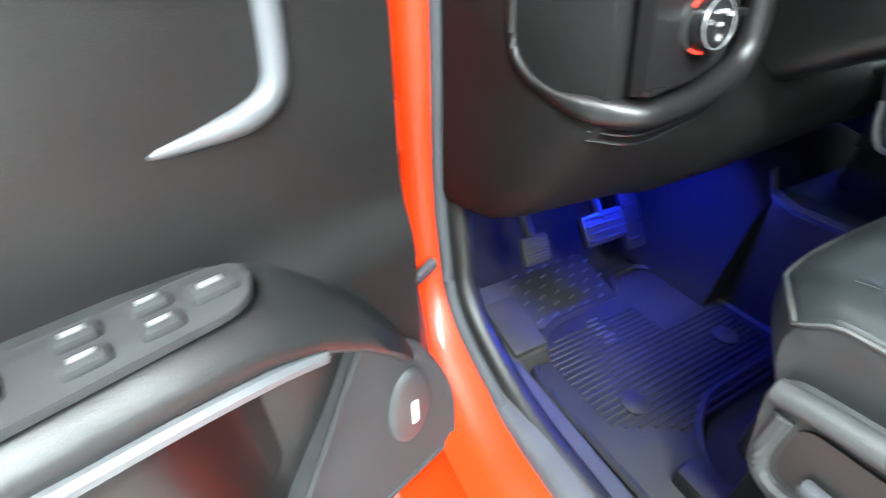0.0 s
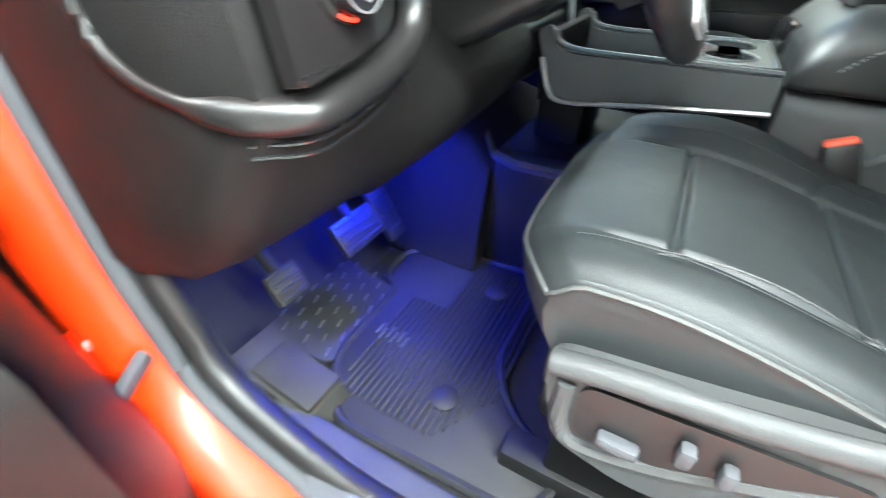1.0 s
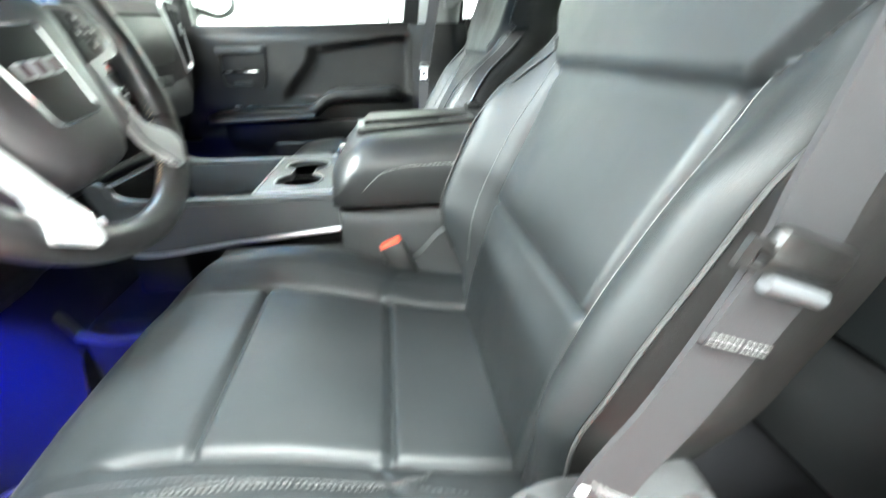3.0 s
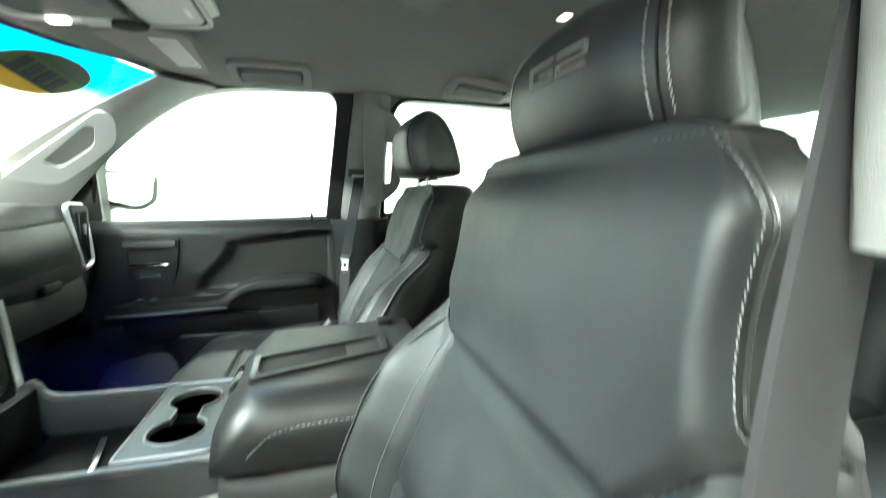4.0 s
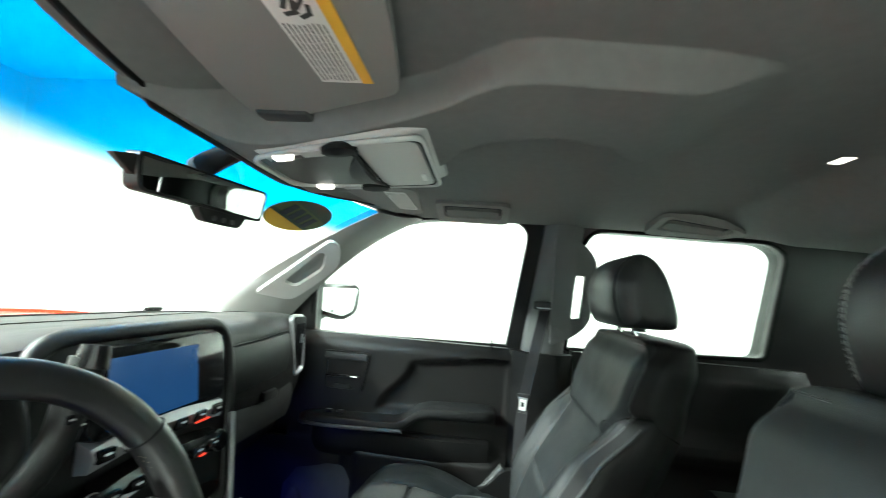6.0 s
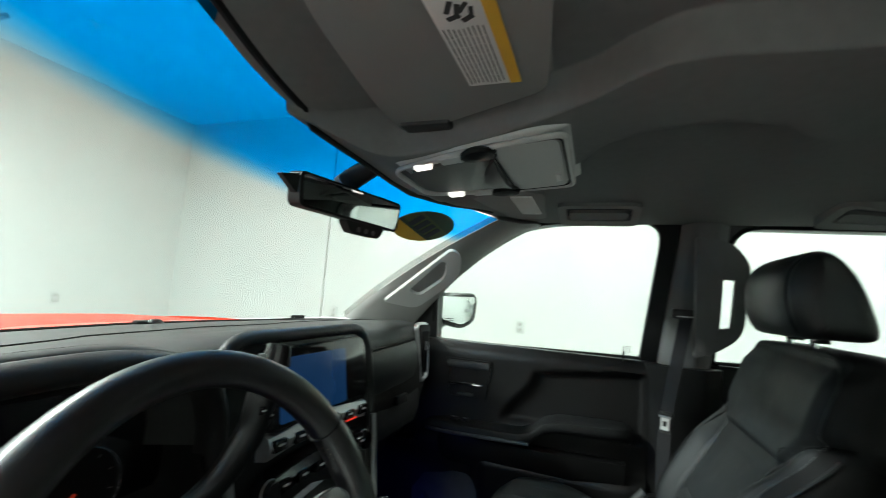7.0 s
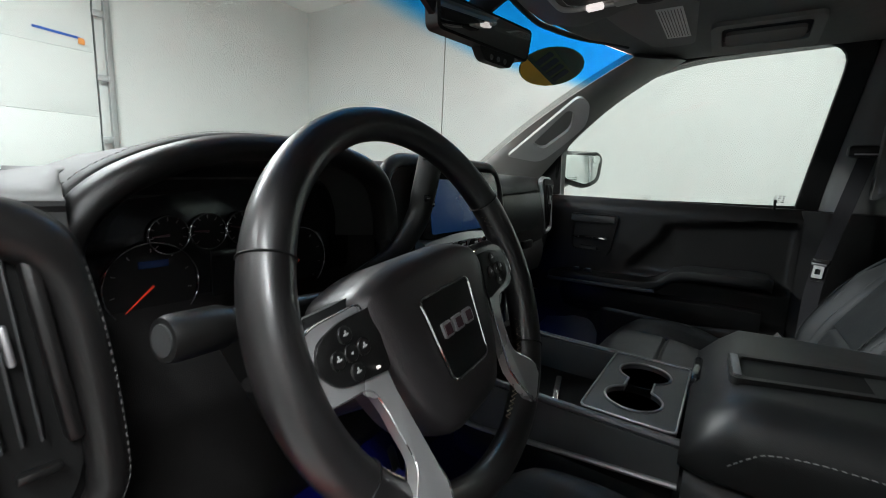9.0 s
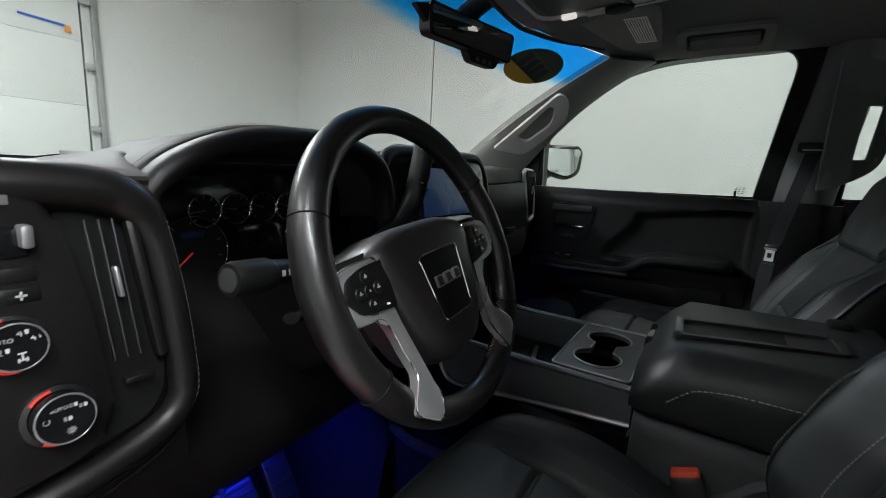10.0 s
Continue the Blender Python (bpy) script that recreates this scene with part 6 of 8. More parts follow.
# ---------------------------------------------------------------- doors
def door_w(u, z):
    """Inward relief of a front door's inner panel; u runs back from the hinge edge."""
    w = 0.012 * step(1.33, 1.29, z) - 0.010 * step(1.31, 1.335, z)
    # scooped insert that rises from the armrest and runs back
    top = 1.264 + 0.03 * step(0.40, 0.75, u)
    inside = step(0.300, 0.345, u - 0.10 * step(1.10, 1.25, z)) * step(top + 0.008, top - 0.014, z) * step(1.080, 1.110, z) * step(0.765, 0.74, u)
    w -= 0.026 * inside
    edge = abs(u - 0.10 * step(1.10, 1.24, z) - 0.33)
    w += 0.003 * dip(edge, 0.028) * step(1.09, 1.12, z) * step(top + 0.01, top, z)
    # map pocket bulge low down
    w += 0.05 * step(1.00, 0.96, z) * step(0.58, 0.64, z) * step(0.20, 0.28, u) * step(0.80, 0.70, u)
    w += 0.018 * step(1.05, 0.98, z) * step(0.24, 0.12, u)
    return w


def front_door(door, lay, length, driver):
    """lay(u, w, z) gives the world place."""
    s = Shape()
    s.sheet(lambda a, b: (lerp(0.012, length, a), door_w(lerp(0.012, length, a), lerp(0.60, 1.335, b)), lerp(0.60, 1.335, b)), 90, 80, (0, -0.055, 0))
    part("inner_panel", s, PLASTICSOFT, door, "black moulded inner door panel", 50, lambda c: lay(c.x, c.y, c.z))
    fix = lambda c: lay(c.x, c.y, c.z)
    # latch handle in its bezel
    outer = rounded([(0.105, 1.278), (0.275, 1.278), (0.255, 1.135), (0.105, 1.135)], [0.012, 0.015, 0.03, 0.03], 5)
    inner = rounded([(0.125, 1.245), (0.245, 1.245), (0.232, 1.150), (0.125, 1.150)], [0.012, 0.015, 0.02, 0.02], 5)
    s = Shape()
    if driver:
        # a lip that curls round the handle's lower front corner
        lip = smooth_line([(0.107, 0.012, 1.325), (0.108, 0.012, 1.25), (0.110, 0.012, 1.180), (0.117, 0.012, 1.154), (0.135, 0.012, 1.141), (0.162, 0.011, 1.135), (0.200, 0.009, 1.130)], 5)
        s.tube(lip, [0.0075 * step(-0.3, 0.8, (len(lip) - 1 - k) / 12) + 0.002 for k in range(len(lip))], 10)
    else:
        s.plate(outer, [inner], lambda a, b, w: Vector((a, 0.020 - w, b)), 0.024)
    bezel = part("handle_bezel", s, PODGREY if driver else PLASTIC, door, "grey handle bezel" if driver else "black handle bezel", 40, fix)
    if not driver:
        s = Shape()
        s.box((0.185, 0.002, 1.198), (0.115, 0.004, 0.09), 0)
        part("handle_cup", s, DARK, bezel, "", 40, fix)
        s = Shape()
        s.box((0.190, 0.020, 1.261), (0.150, 0.010, 0.024), 0.004)
        part("bezel_top", s, SEATPLASTIC, bezel, "charcoal top of the bezel", 40, fix)
    s = Shape()
    s.tube([(0.128, 0.016, 1.192), (0.135, 0.021, 1.193), (0.185, 0.022, 1.195), (0.236, 0.021, 1.195), (0.242, 0.016, 1.195)], 0.0055, 8)
    raised = (lambda c: lay(c.x, c.y, c.z + 0.045)) if driver else fix
    part("door_handle", s, CHROME, bezel, "chrome latch handle", 40, raised)
    s = Shape()
    s.box((0.185, 0.018, 1.158), (0.06, 0.012, 0.014), 0.004)
    part("lock_switch", s, SEATPLASTIC, bezel, "", 40, (lambda c: lay(c.x, c.y, c.z + 0.075)) if driver else fix)
    # switch shelf with its silver lip, then the raised armrest pad
    prof = lambda w, t: [(0.0, t - 0.05), (w - 0.006, t - 0.034), (w, t - 0.018), (w - 0.004, t - 0.002), (w - 0.02, t + 0.002), (0.0, t + 0.004)]
    rows = []
    low = -0.035 if driver else 0.0
    if driver:
        # the armrest's rim bends down to the lower front corner
        prof = lambda w, t: [(0.0, t - 0.03), (w - 0.012, t - 0.036), (w, t - 0.022), (w - 0.002, t - 0.006), (w - 0.02, t + 0.003), (0.0, t + 0.010)]
    for u, w, t in ((0.035, 0.03, 0.885), (0.055, 0.07, 0.935), (0.085, 0.09, 0.985), (0.12, 0.098, 1.028), (0.16, 0.101, 1.060), (0.20, 0.102, 1.074), (0.25, 0.100, 1.078), (0.38, 0.096, 1.078), (0.42, 0.094, 1.09), (0.46, 0.095, 1.122), (0.50, 0.096, 1.134), (0.66, 0.092, 1.140), (0.70, 0.08, 1.138), (0.715, 0.06, 1.13)) if driver else ((0.045, 0.02, 1.055), (0.075, 0.05, 1.063), (0.13, 0.078, 1.07), (0.25, 0.092, 1.075), (0.38, 0.094, 1.078), (0.42, 0.094, 1.09), (0.46, 0.095, 1.122), (0.50, 0.096, 1.134), (0.66, 0.092, 1.140), (0.70, 0.08, 1.138), (0.715, 0.06, 1.13)):
        rows.append([(u, a, b + low) for a, b in prof(w, t)])
    s = Shape()
    s.loft(rows)
    arm = part("armrest", s, LEATHERSIDE, door, "padded black armrest", 60, fix)
    fix_low = lambda c: lay(c.x, c.y, c.z + low)
    # On the driver door this strip only paints the armrest edge's highlight
    s = Shape()
    s.tube(smooth_line([(0.16, 0.098, 1.028), (0.20, 0.102, 1.042), (0.28, 0.101, 1.050), (0.42, 0.099, 1.056)] if driver else [(0.05, 0.024, 1.030), (0.10, 0.066, 1.040), (0.18, 0.088, 1.046), (0.30, 0.096, 1.052), (0.42, 0.098, 1.056)], 6), 0.006, 8)
    part("armrest_strip", s, PODGREY, arm, "thin grey strip, on the driver door a painted edge highlight", 40, fix_low)
    s = Shape()
    s.loft([[(u, a * w, 0.93 + b * 0.10) for a, b in ((0, 0.0), (0.7, 0.1), (1.0, 0.5), (0.95, 1.0), (0.7, 1.05), (0, 1.0))] for u, w in ((0.10, 0.03), (0.16, 0.055), (0.30, 0.065), (0.55, 0.07), (0.70, 0.05))])
    if not driver:
        part("pull_cup", s, PLASTIC, door, "black pull pocket below the armrest", 60, fix_low)
    else:
        s.bm.free()
    if driver:
        # Flat dark sheet painted for the shaded hollow under the armrest
        s = Shape()
        s.prism(rounded([(0.12, 0.99), (0.60, 1.01), (0.62, 0.80), (0.22, 0.74)], [0.05, 0.03, 0.05, 0.06], 6), 0.006, basis((0, 0.018, 0), (1, 0, 0), (0, 0, 1)))
        part("armrest_shade", s, DARK, door, "dark sheet painting the shade below the armrest", 40, fix)
        s = Shape()
        s.prism(rounded([(0.172, 0.026), (0.185, 0.080), (0.42, 0.086), (0.42, 0.024)], [0.026, 0.03, 0.01, 0.01], 6), 0.006, Matrix.Translation((0, 0, 1.083)), 0.002)
        pod = part("switch_pod", s, DOORGREY, door, "grey window switch pod", 40, fix_low)
        up_low = lambda c: fix_low(c + Vector((0, 0, 0.010)))
        for k, (u, w, a, b) in enumerate(((0.202, 0.052, 0.028, 0.020), (0.235, 0.066, 0.022, 0.014), (0.235, 0.042, 0.022, 0.014), (0.272, 0.066, 0.022, 0.014), (0.272, 0.042, 0.022, 0.014), (0.32, 0.055, 0.028, 0.02))):
            s = Shape()
            s.box((u, w, 1.080), (a, b, 0.009), 0.003)
            part("window_switch", s, DOORGREY, pod, "", 40, up_low)
            s = Shape()
            s.box((u, w, 1.0855), (a * 0.5, b * 0.25, 0.002), 0.0005)
            part("switch_tip", s, SATIN, pod, "", 40, up_low)
    else:
        for u in (0.16, 0.20):
            s = Shape()
            s.box((u, 0.05, 1.083), (0.026, 0.018, 0.010), 0.003)
            part("window_switch", s, PLASTIC, door, "", 40, fix)
            s = Shape()
            s.box((u, 0.05, 1.0885), (0.014, 0.005, 0.002), 0.0005)
            part("switch_tip", s, SATIN, door, "", 40, fix)
    s = Shape()
    s.box((length - 0.07, 0.0, 1.345), (0.007, 0.007, 0.03), 0.002)
    part("lock_pin", s, DARK, door, "", 40, fix)
    # front lower corner with a small reflector
    if driver:
        out = rounded([(0.10, 0.925), (0.045, 0.885), (0.0, 0.80), (-0.025, 0.72), (-0.03, 0.61), (0.26, 0.61), (0.20, 0.74), (0.14, 0.85)], [0.01, 0.03, 0.05, 0.03, 0.02, 0.03, 0.03, 0.03], 5)
        s = Shape()
        s.prism(out, -0.05, basis((0, 0.0, 0), (1, 0, 0), (0, 0, 1)), 0.0)
        s.tube([(u, 0.049, z) for u, z in out], 0.005, 6, closed=True)
        low = part("speaker_cover", s, DOORGREY, door, "grey lower corner cover", 50, fix)
        sx0, sz0, w0 = 0.052, 0.775, 0.052
    else:
        s = Shape()
        s.loft([[(u, a * w + 0.01, 0.62 + b * h) for a, b in ((0, 0), (0.8, 0.05), (1, 0.4), (0.9, 0.9), (0, 1.0))] for u, w, h in ((0.02, 0.03, 0.22), (0.06, 0.06, 0.27), (0.16, 0.07, 0.29), (0.26, 0.04, 0.27))])
        low = part("speaker_cover", s, SCUFF, door, "grey lower corner cover", 60, fix)
        sx0, sz0, w0 = 0.075, 0.77, 0.072
    s = Shape()
    s.lathe([(0.001, 0), (0.04, 0), (0.038, 0.004), (0.03, 0.008), (0.001, 0.010)], Matrix.Translation((sx0, w0, sz0)) @ pose(0, 0, 0, -90, 0, 0) @ Matrix.Diagonal((0.8, 1.7, 1, 1)), 24)
    part("speaker_grille", s, SEATPLASTIC, low, "", 60, fix)
    s = Shape()
    s.box((sx0, w0 + 0.011, sz0), (0.009, 0.003, 0.04), 0.001)
    part("reflector", s, PAPER, low, "", 60, fix)
    if driver:
        # the door's front edge, curving back to the hinges
        s = Shape()
        bend = smooth_line([(0.03, 0.0), (0.012, -0.002), (-0.02, -0.022), (-0.052, -0.056), (-0.074, -0.092), (-0.094, -0.135), (-0.110, -0.190), (-0.140, -0.230), (-0.185, -0.250)], 4)
        s.loft([[(q.x - 0.03 * step(0.95, 0.65, z) + 0.026 * step(0.90, 1.2, z), q.y, z) for q in bend] + [(q.x + 0.02 + 0.026 * step(0.90, 1.2, z), q.y - 0.03, z) for q in reversed(bend)] for z in (0.60, 0.68, 0.76, 0.84, 0.92, 1.0, 1.07, 1.13, 1.2, 1.335)])
        part("edge_panel", s, PLASTICSOFT, door, "black front edge of the door", 60, fix)


pdoor = thing("front_door", (0.80, 0.0, 0.60), "closed black-trimmed passenger front door with chrome handle", "car door")
front_door(pdoor, lambda u, w, z: Vector((0.815 - w, 0.40 - u, z)), 0.76, False)
HF, HD, HN = Vector((-0.955, 0.262)), Vector((-0.955, -0.297)), Vector((0.297, -0.955))
ddoor = thing("front_door", (-1.3, 0.15, 0.60), "wide open driver door with black inner panel and switches", "car door")
front_door(ddoor, lambda u, w, z: Vector((HF.x + HD.x * (u - 0.02) + HN.x * w, HF.y + HD.y * (u - 0.02) + HN.y * w, z)), 0.98, True)
s = Shape()
s.box((0.49, -0.115, 0.95), (0.98, 0.09, 0.78), 0.02)
part("outer_skin", s, RED, ddoor, "orange-red painted outer skin", 40, lambda c: Vector((HF.x + HD.x * c.x + HN.x * c.y, HF.y + HD.y * c.x + HN.y * c.y, c.z)))
s = Shape()
s.box((0.0, 0, 0), (0.055, 0.014, 0.022), 0.004, Euler((0.2, -0.35, 0.3)).to_matrix())
hook = solid("door_check", s, SCUFF, "small grey steel door check arm on the red jamb", "door check", lay=lambda c: c + Vector((-0.858, 0.397, 0.804)))

for hz in (0.83, 1.045):
    hinge = part("hinge", Shape().box((-0.878, 0.430, hz), (0.014, 0.050, 0.060), 0.005, pose(0, 0, 0, 0, 0, -16).to_3x3()), RED, ddoor, "orange-red painted hinge")
    part("knuckle", Shape().tube([(-0.884, 0.412, hz - 0.034), (-0.884, 0.412, hz + 0.034)], 0.009, 12), RED, hinge)
    part("bolt", Shape().lathe([(0.001, 0), (0.008, 0), (0.007, 0.005), (0.001, 0.006)], pose(-0.871, 0.437, hz + 0.012, 0, 90, -16), 6), STEEL, hinge, "steel bolt")

# rear passenger door trim and pillar trims
s = Shape()
s.loft([[(side_x(z) - dx, -0.338 - 0.128 * (z - 1.336) + dy + f * fwd, z) for dx, dy, f in ((0.0, 0.0, 1.0), (0.014, -0.002, 1.0), (0.018, -0.012, 0.95), (0.020, -0.034, 0.7), (0.024, -0.050, 0.3), (0.0, -0.056, 0.0))] for z, fwd in ((1.332, 0.0), (1.45, 0.0), (1.60, 0.0), (1.70, 0.0), (1.725, 0.002), (1.742, 0.009), (1.755, 0.020), (1.764, 0.034), (1.770, 0.050), (1.775, 0.072))])
solid("window_1_channel", s, DARK, "black rubber run channel beside the side window", "seal", "structure", 50)
s = Shape()
s.sheet(lambda u, v: (0.835 - 0.03 * step(1.34, 1.30, lerp(0.62, 1.345, v)) - 0.03 * step(1.02, 1.06, lerp(0.62, 1.345, v)) * step(1.12, 1.09, lerp(0.62, 1.345, v)), lerp(-0.56, -1.30, u), lerp(0.62, 1.345, v)), 12, 40, (0.03, 0, 0))
solid("rear_door_trim", s, PLASTICSOFT, "black moulded rear door trim below the window", "door trim", "structure")
pillar = Shape()
pillar.loft([[(x, y - 0.12 * (z - 1.335), z) for x, y in rounded([(0.85, -0.388), (0.80, -0.392), (0.775 - i, -0.425), (0.775 - i, -0.485), (0.80, -0.525), (0.85, -0.535)], 0.015)] for z, i in ((1.335, 0.0), (1.5, 0.004), (1.66, 0.012), (1.765, 0.035))])
handle = thing("pillar_handle", (0.74, -0.55, 1.5), "dark grey grab handle on the middle pillar", "grab handle")
s = Shape()
s.plate(rounded([(-0.47, 1.72), (-0.565, 1.70), (-0.612, 1.645), (-0.604, 1.55), (-0.592, 1.44), (-0.53, 1.395), (-0.47, 1.37)], [0.01, 0.03, 0.03, 0.02, 0.04, 0.04, 0.01], 5), [rounded([(-0.538, 1.597), (-0.574, 1.598), (-0.562, 1.461), (-0.529, 1.457)], 0.008, 4)], lambda a, b, w: Vector((0.716 + w + 0.35 * max(0.0, -0.53 - a) - 0.05 * (b - 1.5), a, b)), 0.028)
part("grip", s, PILLARCLOTH, handle, "", 40)
s = Shape()
s.box((0.745, -0.50, 1.66), (0.05, 0.05, 0.07), 0.012)
part("mount", s, PILLARCLOTH, handle)
s = Shape()
s.box((0.745, -0.495, 1.41), (0.05, 0.05, 0.06), 0.012)
part("mount", s, PILLARCLOTH, handle)
s = pillar
solid("pillar_trim_middle", s, PILLARCLOTH, "grey moulded trim of the middle pillar", "pillar trim", "structure")
s = Shape()
s.loft([[(x, y, z) for x, y in rounded([(0.85, -0.35), (0.81, -0.355), (0.77, -0.41), (0.77, -0.51), (0.81, -0.56), (0.85, -0.565)], 0.015)] for z in (0.58, 0.9, 1.333)])
solid("pillar_trim_lower", s, PLASTIC, "black lower trim of the middle pillar", "pillar trim", "structure")
s = Shape()
s.loft([[(x, y, z) for x, y in rounded([(-0.75, -0.47), (-0.668 + i, -0.492), (-0.648 + i, -0.54), (-0.75, -0.64)], 0.018)] for z, i in ((1.40, 0.0), (1.48, 0.004), (1.52, 0.012), (1.56, 0.032), (1.60, 0.058), (1.66, 0.085), (1.775, 0.11))])
solid("pillar_trim_driver", s, GREYTRIM, "pale grey upper trim of the driver-side middle pillar", "pillar trim", "structure")
s = Shape()
s.loft([[(x, y, z) for x, y in rounded([(-0.84, -0.52), (-0.74, -0.54), (-0.725, -0.60), (-0.84, -0.66)], 0.02)] for z in (0.58, 0.9, 1.2, 1.46)])
solid("pillar_trim_driver_lower", s, PLASTIC, "black lower trim of the driver-side middle pillar", "pillar trim", "structure")


# ---------------------------------------------------------------- belts
def strap(points, width, facing, thick=0.0016):
    rows = []
    pts = smooth_line(points, 6)
    for i, p in enumerate(pts):
        d = (pts[min(i + 1, len(pts) - 1)] - pts[max(i - 1, 0)]).normalized()
        n = Vector(facing)
        side = d.cross(n).normalized() * width / 2
        n = side.cross(d).normalized() * thick
        rows.append([p - side - n, p + side - n, p + side + n, p - side + n])
    return Shape().loft(rows)


def belt(points, facing, width, at, blade, anchor, guide, label):
    """points from the pillar guide down to the anchor; at: index of the point where the tongue sits."""
    b = thing("seat_belt", anchor, label, "seat belt", "seat belts")
    web = part("webbing", strap(points, width, facing), BELT, b, "ribbed grey webbing", 30)
    t = Vector(points[at])
    down = (Vector(points[at + 1]) - t).normalized()
    n = Vector(facing).normalized()
    side = down.cross(n).normalized()
    n = side.cross(down).normalized()
    turn = Matrix((side, down, n)).transposed()
    near = blade * n
    # webbing doubled over below the tongue, sewn across its end
    part("fold", strap([t + near * 0.0035, t + down * 0.03 + near * 0.003, t + down * 0.045 + near * 0.003], width * 0.96, facing), BELT, web)
    for k in (0.044, 0.0405):
        part("stitching", stitches([t + down * k + near * 0.0052 + side * width * f for f in (-0.46, 0.0, 0.46)], 0.0026, 0.0010, 0.0005), SEATTHREAD, web, "pale cross stitching")
    tg = part("tongue_cover", Shape().box(t + near * 0.005 - down * 0.006, (width * 1.1, 0.016, 0.010), 0.004, turn), PLASTIC, b)
    part("tongue_bar", Shape().tube([t + near * 0.008 + down * (0.010 if t.x < 0 else 0.0) - side * width * 0.38, t + near * 0.008 + down * (0.010 if t.x < 0 else 0.0) + side * width * 0.5], 0.0036, 12), PODGREY if t.x < 0 else SATIN, tg, "steel bar")
    # Passenger tongue takes matt white to paint the shine of steel
    s = Shape()
    s.plate([(-0.010, 0.0), (0.012, 0.0), (0.012, 0.036), (-0.010, 0.036)], [[(-0.004, 0.012), (0.007, 0.012), (0.007, 0.026), (-0.004, 0.026)]], (lambda a, c, w: t + down * a * 0.6 - side * (width * 0.5 - 0.008 + c * 0.6) + near * (0.004 + w)) if t.x < 0 else (lambda a, c, w: t + side * a + down * c + near * (0.006 + w)), 0.003)
    part("tongue", s, PAPER if t.x > 0 else PLASTIC, tg, "steel tongue with its shine painted white" if t.x > 0 else "dark tongue")
    r = Vector(guide)
    g = part("guide", Shape().box(r, (0.03, 0.075, 0.03) if r.x > 0 else (0.022, 0.045, 0.034), 0.008), PLASTIC if r.x > 0 else CONSOLEGREY, b, "moulded belt guide")
    part("slot", Shape().box(r + Vector((-0.016 if r.x > 0 else 0.016, 0, -0.008)), (0.004, 0.05, 0.004), 0.001), SATIN, g)
    a = Vector(anchor)
    part("anchor", Shape().box(a, (0.012, 0.022, 0.018), 0.005), SEATPLASTIC, b, "moulded lap anchor")
    return b


belt([(0.758, -0.455, 1.485), (0.738, -0.43, 1.36), (0.716, -0.40, 1.20), (0.70, -0.39, 1.05), (0.70, -0.40, 0.90), (0.71, -0.43, 0.75)], (-1, 0.35, 0), 0.034, 2, 1, (0.715, -0.44, 0.73), (0.762, -0.452, 1.492), "dark grey seat belt hanging beside the passenger seat")
lap = belt([(-0.640, -0.548, 1.55), (-0.656, -0.518, 1.46), (-0.672, -0.480, 1.36), (-0.682, -0.459, 1.28), (-0.685, -0.442, 1.218), (-0.686, -0.434, 1.185), (-0.686, -0.404, 1.107), (-0.685, -0.378, 1.055), (-0.686, -0.360, 1.006)], (1.0, 0.06, 0), 0.040, 5, -1, (-0.682, -0.358, 0.992), (-0.628, -0.545, 1.548), "grey seat belt hanging beside the driver seat")
# steel loop that holds the lap end, and the sewing above it
part("loop", Shape().tube([(-0.692 + 0.004 * math.sin(k * math.pi / 8), -0.359 + 0.018 * math.cos(k * math.pi / 8), 1.006 + 0.014 * math.sin(k * math.pi / 8)) for k in range(17)], 0.0028, 8), SEATPLASTIC, lap, "steel belt loop")
for k in range(2):
    part("stitching", stitches([(-0.690, -0.362 - 0.004 * k, 1.060 - 0.006 * k), (-0.694, -0.377 - 0.004 * k, 1.053 - 0.006 * k), (-0.698, -0.392 - 0.004 * k, 1.047 - 0.006 * k)], 0.0024, 0.0014, 0.0006, 0.002), SEATTHREAD, lap, "pale sewing")
part("label_tab", Shape().box((-0.688, -0.359, 1.052), (0.003, 0.007, 0.005), 0.001, Euler((0.5, 0, 0)).to_matrix()), SOCKET, lap, "small white tab")
for bx, by in ((-0.208, -0.262), (0.23, -0.262)):
    bk = thing("seat_belt_buckle", (bx, by, 0.90), "black seat belt buckle with a red button", "belt buckle", "belt buckles")
    turn = Euler((radians(-22), radians(8), 0)).to_matrix()
    c = Vector((bx, by - 0.012, 0.945))
    part("buckle_body", Shape().box(c, (0.024, 0.042, 0.085), 0.007, turn), PLASTIC, bk)
    part("buckle_button", Shape().box(c + turn @ Vector((0, 0, 0.042)), (0.020, 0.036, 0.012), 0.004, turn), REDBUTTON, bk, "red release button")
    part("stalk", Shape().tube([c - turn @ Vector((0, 0, 0.03)), c - turn @ Vector((0, 0, 0.14))], 0.012, 8), DARK, bk)


